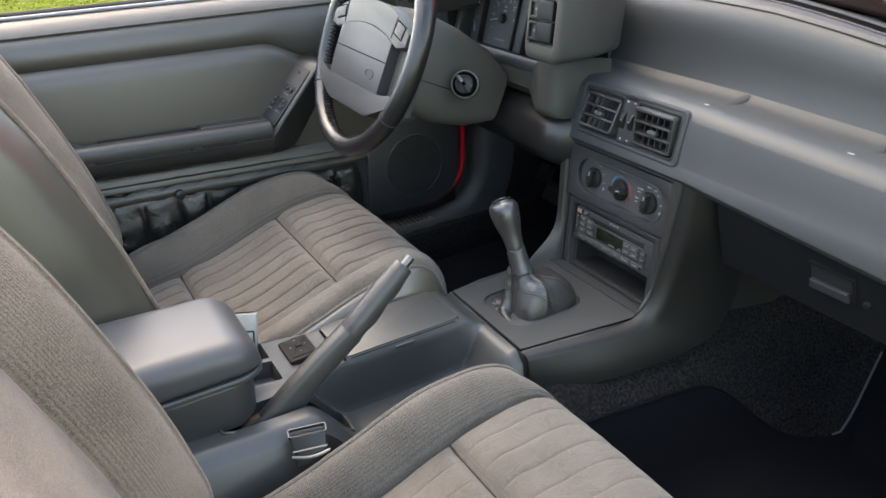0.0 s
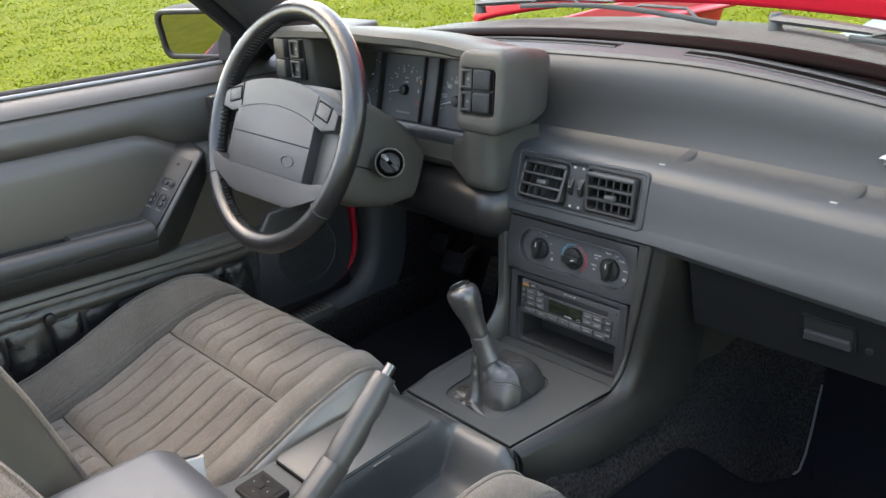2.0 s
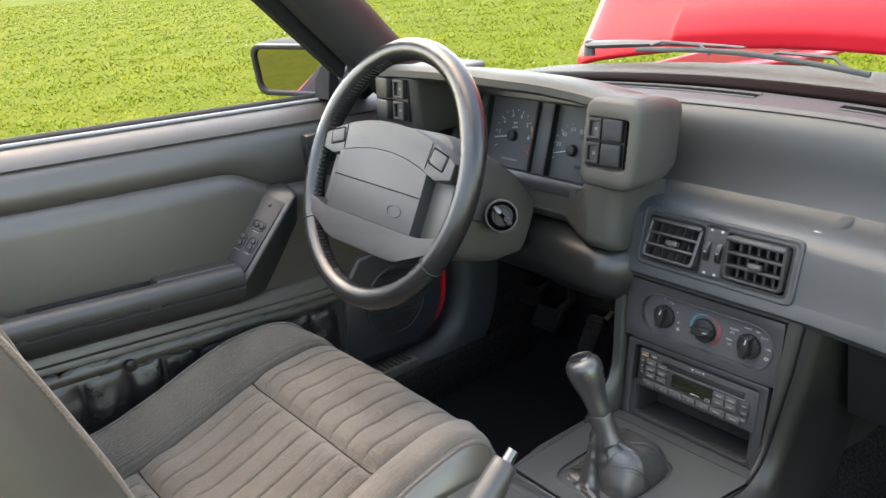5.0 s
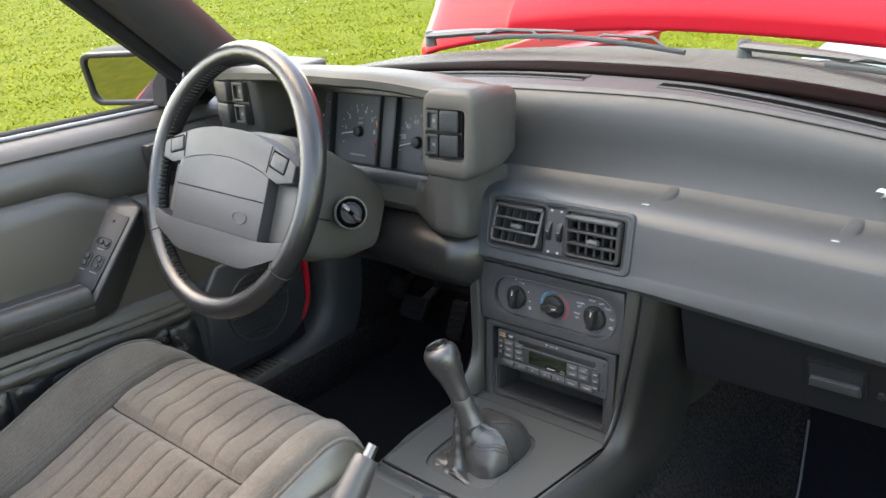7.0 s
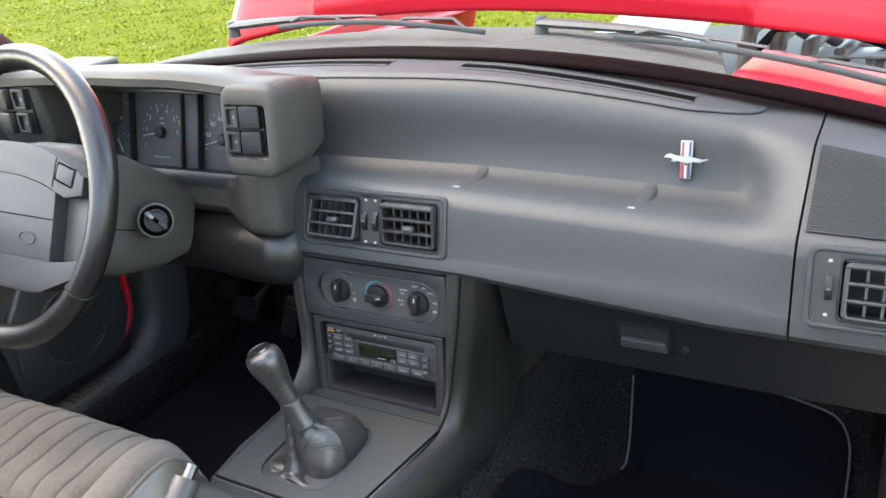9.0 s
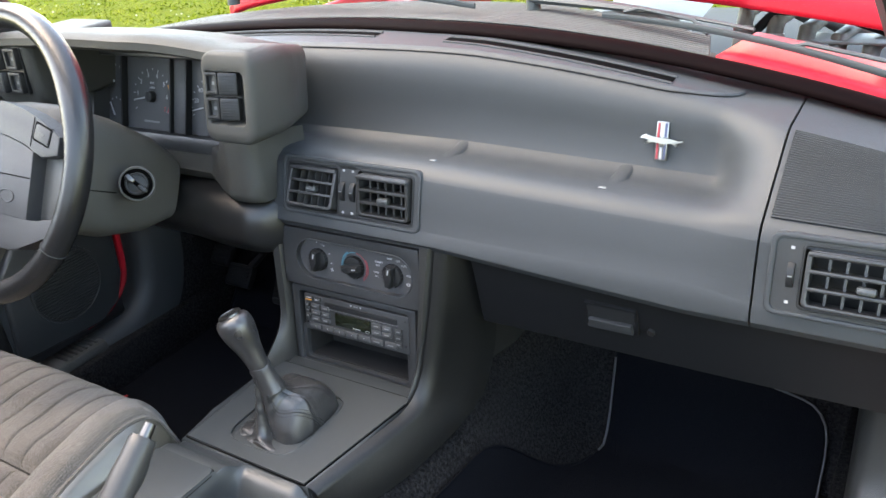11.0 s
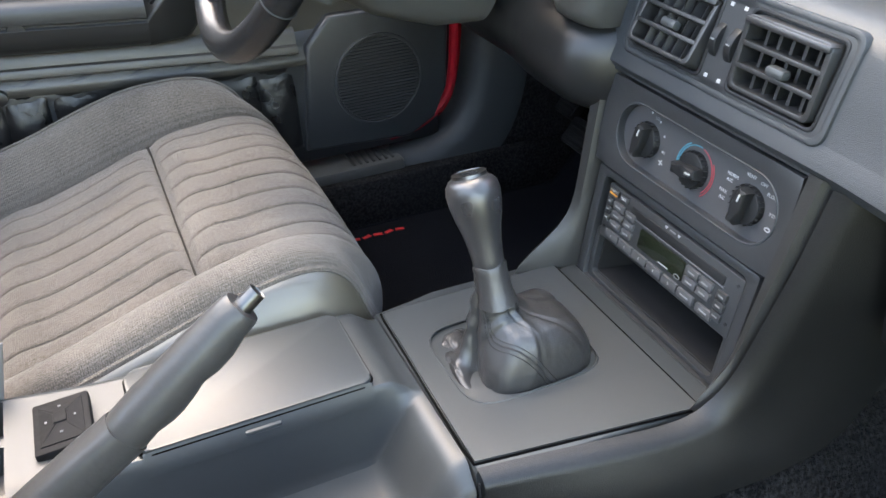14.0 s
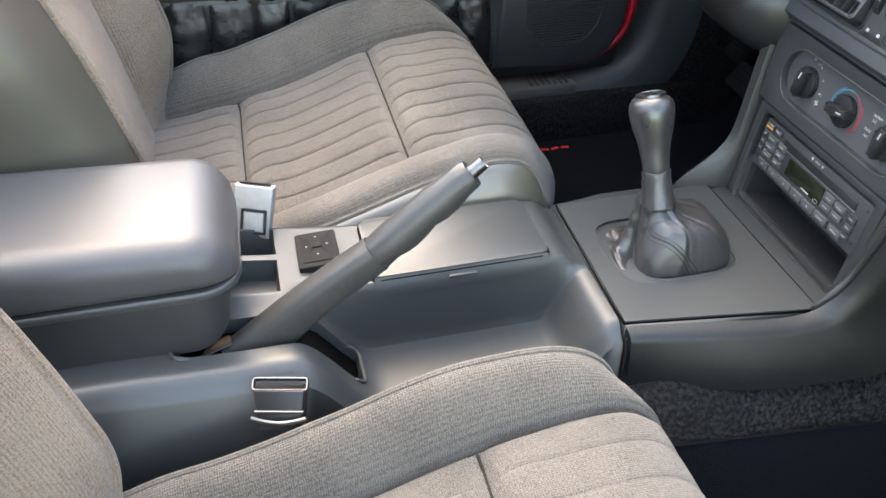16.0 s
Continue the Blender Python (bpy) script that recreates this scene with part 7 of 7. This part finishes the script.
def centre_stack():
    e = thing("centre_stack", "grained dark grey plastic centre stack", "centre stack", (0, 0.30, 0.40))
    # outer rim: runs down both sides of the face and flares forward
    def rim(s):
        rings = []
        for t in linspace(0, 1, 18):
            z = lerp(0.006, -0.222, t)
            xi = lerp(0.1195, 0.1060, t) if s > 0 else lerp(0.1195, 0.1095, t)
            xo = lerp(0.142, 0.118, t) if s > 0 else lerp(0.142, 0.128, t)
            fy = -0.012 - 0.014 * smooth(0.7, 1, t)
            sweep = (0.014 if s > 0 else 0.046) * smooth(0.50, 1.0, t) ** 2
            fo = fy - sweep
            prof = [(xi, 0.02), (xi, fy + 0.006), (xi + 0.003, fy), ((xi + xo) / 2 - 0.003, lerp(fy, fo, 0.62)), (xo - 0.007, fo - 0.001), (xo - 0.002, fo + 0.004), (xo, fo + 0.014), (xo + 0.012, 0.10), (xo + 0.024, 0.30), (xi, 0.30)]
            rings.append([STACK @ Vector((s * a, b, z)) for a, b in prof])
        return loft("side_panel", rings, M["grained"], e, "grained plastic side of the stack")
    rim(-1), rim(1)
    # the passenger's side sweeps from the rim down and back into the flank of the console
    crest = curve_through([(0.1430, 0.240, 0.726), (0.1375, 0.231, 0.668), (0.131, 0.221, 0.615), (0.1255, 0.206, 0.560), (0.1215, 0.186, 0.532), (0.1195, 0.163, 0.5235), (0.1145, 0.130, 0.5212), (0.1075, 0.09, 0.5212), (0.1000, 0.045, 0.5212), (0.0925, -0.003, 0.5212)], 40)
    foot = curve_through([(0.180, 0.285, 0.728), (0.175, 0.315, 0.65), (0.170, 0.335, 0.585), (0.164, 0.335, 0.53), (0.160, 0.305, 0.475), (0.158, 0.25, 0.460), (0.152, 0.19, 0.455), (0.144, 0.12, 0.455), (0.126, 0.05, 0.455), (0.109, -0.003, 0.455)], 40)

    def flank_at(k, v):
        """A rounded shoulder, then a straight side."""
        p, f = crest[k], foot[k]
        corner = p + Vector((0.014, 0, 0)) + (f - p) * 0.04
        start = corner + (f - corner) * 0.14
        if v < 0.3:
            u = v / 0.3
            return p.lerp(corner, u).lerp(corner.lerp(start, u), u)
        return start.lerp(f, (v - 0.3) / 0.7) + Vector((0.003 * math.sin(math.pi * (v - 0.3) / 0.7), 0, 0))
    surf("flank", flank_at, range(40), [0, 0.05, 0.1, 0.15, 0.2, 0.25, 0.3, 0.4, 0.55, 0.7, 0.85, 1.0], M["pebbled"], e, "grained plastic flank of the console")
    for s in (-1,):
        # the side runs on down over the tunnel
        surf("lower_side", lambda y, v, s=s: (s * (0.1155 + 0.12 * (y - 0.2)), y, lerp(0.52, 0.435 + 0.04 * smooth(0.25, 0.34, y), v)), linspace(0.19, 0.34, 12), linspace(0, 1, 6), M["grained"], e, "", 0.006)
    prism("back_plate", round_rect(0.125, 0.12, 0.004, 1), 0.06, 0.066, STACK @ pose(0, 0, -0.11), M["bay"], e)
    prism("top_ledge", [(-0.121, 0.002), (0.121, 0.002), (0.121, 0.014), (-0.121, 0.014)], -0.010, 0.03, STACK, M["panel"], e, 0.002)
    # fascia round radio and pocket
    out = round_rect(0.1085, 0.064, 0.003, 2)
    inn = round_rect(0.0965, 0.0555, 0.005, 2)
    ring_prism("radio_frame", out, inn, -0.004, 0.016, STACK @ pose(-0.001, 0, -0.1535), M["panel"], e, 0.002, "satin black radio surround")
    p = ring_prism("pocket", round_rect(0.0965, 0.0285, 0.005, 3), round_rect(0.090, 0.0235, 0.006, 3), 0.001, 0.012, STACK @ pose(-0.001, 0, -0.1800), M["panel"], e, 0.001, "open storage pocket")
    for a, b, c, d in ((-0.0905, 0.0905, -0.0240, -0.0215), (-0.0905, 0.0905, 0.0215, 0.024)):
        box("pocket_wall", a, b, 0.008, 0.060, c, d, M["bay"], p, m=STACK @ pose(-0.001, 0, -0.1800))
    for x in (-0.0895, 0.0895):
        box("pocket_wall", x - 0.0012, x + 0.0012, 0.008, 0.060, -0.0235, 0.0235, M["bay"], p, m=STACK @ pose(-0.001, 0, -0.1800))
    box("pocket_back", -0.0905, 0.0905, 0.056, 0.060, -0.0235, 0.0235, M["bay"], p, m=STACK @ pose(-0.001, 0, -0.1800))
    return e


def climate_panel():
    e = thing("climate_panel", "dark grey heater control panel with three knobs", "control panel", STACK @ Vector((0, 0, -0.05)))
    m = STACK @ pose(0.0070, 0, -0.0435)
    def rr(w, h, r, k=6):
        return round_rect(w, h, r, k)
    inner = rr(0.0985, 0.0280, 0.0278, 6)
    # outer outline resampled to the same count, by angle
    pts = []
    for x, z in inner:
        a = math.atan2(z / 0.028, x / 0.0985)
        k = 1 / max(abs(math.cos(a)), abs(math.sin(a)))
        pts.append((-0.0060 + 0.1165 * math.cos(a) * k, 0.0000 + 0.0425 * math.sin(a) * k))
    fas = ring_prism("fascia", pts, inner, -0.008, 0.010, m, M["panel"], e, 0.0025, "satin dark grey fascia")
    face = prism("recess", inner, 0.0, 0.004, m, M["dial"], e, label="recessed oval dial face")
    tube("recess_rim", [m @ Vector((x, -0.0078, z)) for x, z in rr(0.0995, 0.0290, 0.0288, 8) + [(0.0995, 0.0)]], 0.0012, M["dash"], fas, "", 6)
    spots = [(-0.0635, -0.001), (0.0, -0.0015), (0.0645, -0.002)]
    for k, ((x, z), turn) in enumerate(zip(spots, (12, 82, 10))):
        c = m @ pose(x, 0, z)
        knob = cyl("knob", 0.0150, 0.0160, -0.006, 0.0, c, M["black"], e, 30, 0.0015, "black rotary knob")
        prism("grip", [(-0.0046, -0.0150), (0.0046, -0.0150), (0.0052, 0), (0.0046, 0.0150), (-0.0046, 0.0150), (-0.0052, 0)], -0.0150, -0.005, c @ pose(0, 0, 0, 0, turn, 0), M["black"], knob, 0.003)
        box("pointer", -0.0007, 0.0007, -0.0157, -0.0146, 0.005, 0.0115, M["white"], knob, m=c @ pose(0, 0, 0, 0, turn, 0))
        for a in linspace(0, 342, 20):
            box("knob_rib", -0.0007, 0.0007, -0.0052, -0.0008, 0.0152, 0.0164, M["black"], knob, m=c @ pose(0, 0, 0, 0, a, 0))
    # coloured temperature arc
    for a0, a1, rad, cname in ((-118, 6, 0.0205, "blue_print"), (-118, -30, 0.0224, "blue_print"), (12, 138, 0.0205, "red_print"), (56, 142, 0.0226, "red_print")):
        pts = [m @ Vector((rad * math.sin(radians(a)), -0.0003, -0.0015 + rad * math.cos(radians(a)))) for a in linspace(a0, a1, 16)]
        tube("heat_arc", pts, 0.0006, M[cname], face, "", 5)
    for a in (-60, -28, 4, 36):
        p = m @ pose(-0.066 + 0.0245 * math.sin(radians(a + 60)), -0.0003, 0.0245 * math.cos(radians(a + 60)) - 0.001)
        box("fan_mark", -0.0008, 0.0008, -0.0004, 0, -0.0008, 0.0008, M["white"], face, m=p)
    text("legend", "LO", 0.0042, m @ pose(-0.0575, -0.0003, 0.0210), M["grey_print"], face)
    text("legend", "HI", 0.0042, m @ pose(-0.0405, -0.0003, -0.004), M["grey_print"], face)
    for a in range(4):
        box("fan_symbol", -0.0006, 0.0006, -0.0004, 0, 0.0004, 0.0030, M["white"], face, m=m @ pose(-0.0410, 0, -0.0135) @ pose(0, 0, 0, 0, 90 * a + 20, 0))
    for body, turn, reach in (("MAX", -92, 0.0285), ("A/C", -104, 0.0285), ("NORM", -58, 0.0275), ("A/C", -69, 0.0270), ("VENT", -14, 0.0225), ("OFF", 22, 0.0225), ("FLOOR", 52, 0.0255), ("MIX", 84, 0.0250)):
        text("legend", body, 0.0041, m @ pose(0.0645 + reach * math.sin(radians(turn)), -0.0003, -0.002 + reach * math.cos(radians(turn))), M["white"], face)
    ov = [(0.0032 * math.cos(0.5236 * k), 0.0020 * math.sin(0.5236 * k)) for k in range(12)]
    ring_prism("defrost_symbol", ov, [(x * 0.6, z * 0.5) for x, z in ov], -0.0005, 0, m @ pose(0.0885, 0, -0.0115), M["white"], face)
    return e


def radio():
    e = thing("radio", "black cassette radio with grey keys and dark display", "car radio", STACK @ Vector((0, 0, -0.125)))
    m = STACK @ pose(0.0045, 0, -0.1285) @ Matrix.Diagonal((0.955, 1, 1, 1))
    prism("face", round_rect(0.0960, 0.0280, 0.002, 2), -0.004, 0.012, m, M["panel"], e, 0.001, "satin black radio face")
    prism("cassette_door", round_rect(0.0660, 0.0045, 0.001, 1), -0.0055, -0.003, m @ pose(0.010, 0, 0.0165), M["black"], e, 0.0006, "black cassette door")
    tube("door_edge", [m @ Vector((x, -0.0052, 0.0118)) for x in (-0.058, 0.078)], 0.0008, M["key"], e, "", 5)
    prism("display", round_rect(0.0330, 0.0095, 0.001, 1), -0.0048, -0.003, m @ pose(-0.004, 0, -0.0015), M["lcd"], e, 0.0003, "dark greenish display")
    n = 16
    ring_prism("oval_emblem", [(0.0042 * math.cos(6.2832 * k / n), 0.0022 * math.sin(6.2832 * k / n)) for k in range(n)], [(0.0034 * math.cos(6.2832 * k / n), 0.0015 * math.sin(6.2832 * k / n)) for k in range(n)], -0.0052, -0.0046, m @ pose(0.023, 0, -0.0095), M["grey_print"], e)
    box("legend_bar", -0.004, 0.010, -0.0052, -0.0047, -0.0097, -0.0087, M["white"], e, m=m)
    for x in (-0.006, 0.012):
        prism("eject_mark", [(-0.0018, 0.0012), (0.0018, 0.0012), (0, -0.0014)], -0.0048, -0.004, m @ pose(x, 0, 0.0245), M["white"], e)
    box("legend_bar", -0.001, 0.007, -0.0046, -0.0040, 0.0238, 0.0252, M["grey_print"], e, m=m)

    def key(x, z, w, h, lab="", bar=True, material="key"):
        k = prism("key", round_rect(w, h, 0.0008, 1), -0.0068, -0.003, m @ pose(x, 0, z), M[material], e, 0.0008)
        if lab:
            text("key_text", lab, 0.0034, m @ pose(x, -0.0069, z), M["white"], k)
        elif bar:
            box("key_bar", -w * 0.5, w * 0.5, -0.0073, -0.0067, -0.0007, 0.0007, M["grey_print"], k, m=m @ pose(x, 0, z))
    key(-0.0845, 0.0225, 0.0068, 0.0034, "", False, "panel")
    text("key_text", "POWER", 0.0030, m @ pose(-0.0845, -0.0069, 0.0238), M["white"], e)
    box("power_mark", -0.0060, 0.0060, -0.0073, -0.0066, -0.0012, 0.0002, M["orange_print"], e, m=m @ pose(-0.0845, 0, 0.0212))
    key(-0.0685, 0.0225, 0.0062, 0.0034, "EJECT", False, "panel")
    for z in (0.012, 0.0035, -0.005):
        key(-0.0880, z, 0.0036, 0.0036, "", True, "panel")
    key(-0.0735, 0.0115, 0.0085, 0.0036), key(-0.0545, 0.0115, 0.0075, 0.0036)
    key(-0.0735, 0.0020, 0.0085, 0.0036), key(-0.0545, 0.0020, 0.0075, 0.0036)
    key(-0.0735, -0.0075, 0.0085, 0.0036), key(-0.0545, -0.0075, 0.0075, 0.0036)
    for k in range(6):
        key(-0.074 + 0.0228 * k, -0.0195, 0.0106, 0.0042, str(k + 1) if k < 5 else "", True)
    for x in (0.0405, 0.0585):
        for z in (0.0040, -0.0055):
            key(x, z, 0.0082, 0.0040)
    key(0.0650, -0.0195, 0.0100, 0.0042)
    for z in (0.004, -0.0055, -0.015):
        key(0.0790, z, 0.0060, 0.0040, "", True, "panel")
    for x, z in ((0.0905, 0.0205), (0.0905, -0.0165), (-0.0910, -0.0165)):
        cyl("pin_hole", 0.0016, 0.0016, -0.0046, 0.0, m @ pose(x, 0, z), M["black"], e, 10)
    return e


centre_stack()
climate_panel()
radio()


# ---------------------------------------------------------------- footwells
def pedal(name, x, y, z, w, h, label, lean=38, arm_up=0.22):
    e = thing(name, label, "pedal", (x, y, z), group="pedals")
    m = Matrix.Translation((x, y, z)) @ pose(0, 0, 0, -lean, 0, 0)
    prism("pad", round_rect(w, h, 0.008, 3), -0.006, 0.008, m, M["rubber"], e, 0.003, "ribbed black rubber pad")
    for k in range(5):
        zz = -h * 0.7 + h * 1.4 * k / 4
        box("rib", -w * 0.8, w * 0.8, -0.0085, -0.005, zz - 0.0022, zz + 0.0022, M["rubber"], e, 0.001, m=m)
    tube("arm", [m @ Vector((0, 0.008, 0.0)), m @ Vector((0, 0.05, 0.06)), Vector((x + 0.01, y + 0.07, z + arm_up))], 0.009, M["bay"], e, "", 8)


pedal("pedal", -0.537, 0.505, 0.423, 0.034, 0.024, "black rubber brake pedal")
pedal("pedal", -0.602, 0.525, 0.450, 0.026, 0.022, "black rubber clutch pedal")
pedal("pedal", -0.412, 0.500, 0.428, 0.020, 0.040, "black rubber accelerator pedal", 30)


def floor_mat(name, label, outline, writing):
    mid = Vector((sum(p[0] for p in outline) / len(outline), sum(p[1] for p in outline) / len(outline)))
    e = thing(name, label, "floor mat", (mid.x, mid.y, 0.27))
    # round the corners by running a smooth line through points near them
    pts = []
    n = len(outline)
    for i in range(n):
        p, q, r = (Vector(outline[(i + k) % n]) for k in (-1, 0, 1))
        a, b = q + (p - q).normalized() * 0.045, q + (r - q).normalized() * 0.045
        pts += [a.lerp(q, t).lerp(q.lerp(b, t), t) for t in linspace(0, 1, 6)]
        nxt = r + (q - r).normalized() * 0.045
        pts += [b.lerp(nxt, t) for t in (0.1, 0.2, 0.3, 0.4, 0.5, 0.6, 0.7, 0.8, 0.9)]
    rings = []
    for k in linspace(0, 1, 12):
        rings.append([Vector((c.x, c.y, ground_floor(c.x, c.y) + 0.012)) for c in [mid.lerp(p, k) for p in pts]])
    loft("carpet_pad", rings, M["mat"], e, "black carpet pad", caps=False)
    edge = [Vector((p.x, p.y, ground_floor(p.x, p.y) + 0.0125)) for p in pts]
    run = []
    for p in edge + [edge[0]]:
        pale = not writing and (0.478 < p.y < 0.61 and p.x < 0.3 or p.x > 0.42 and p.y > 0.4)
        if run and run[0][1] != pale:
            if len(run) > 1:
                tube("binding", [q for q, _ in run], 0.0019, M["piping" if run[0][1] else "mat"], e, "pale grey bound edge" if run[0][1] else "black bound edge", 6)
            run = []
        run.append((p, pale))
    if len(run) > 1:
        tube("binding", [q for q, _ in run], 0.0019, M["piping" if run[0][1] else "mat"], e, "pale grey bound edge" if run[0][1] else "black bound edge", 6)
    if writing:
        for k in range(7):
            box("stitched_bar", -0.0070, 0.0070, -0.0035, 0.0035, 0.0, 0.0012, M["red_thread"], e, 0.0004, m=Matrix.Translation((-0.570, 0.085 + 0.0185 * k, 0.3125)) @ pose(0, 0, 0, 0, 0, 90 + (20 if k % 2 else -10)))
    return e


floor_mat("floor_mat", "black carpet mat with red stitched lettering on the driver's side", [(-0.60, -0.05), (-0.22, -0.05), (-0.22, 0.50), (-0.26, 0.60), (-0.60, 0.60)], True)
floor_mat("floor_mat", "black carpet mat with pale bound edge on the passenger side", [(0.160, -0.05), (0.59, -0.05), (0.59, 0.592), (0.36, 0.62), (0.238, 0.64), (0.268, 0.49), (0.172, 0.30)], False)
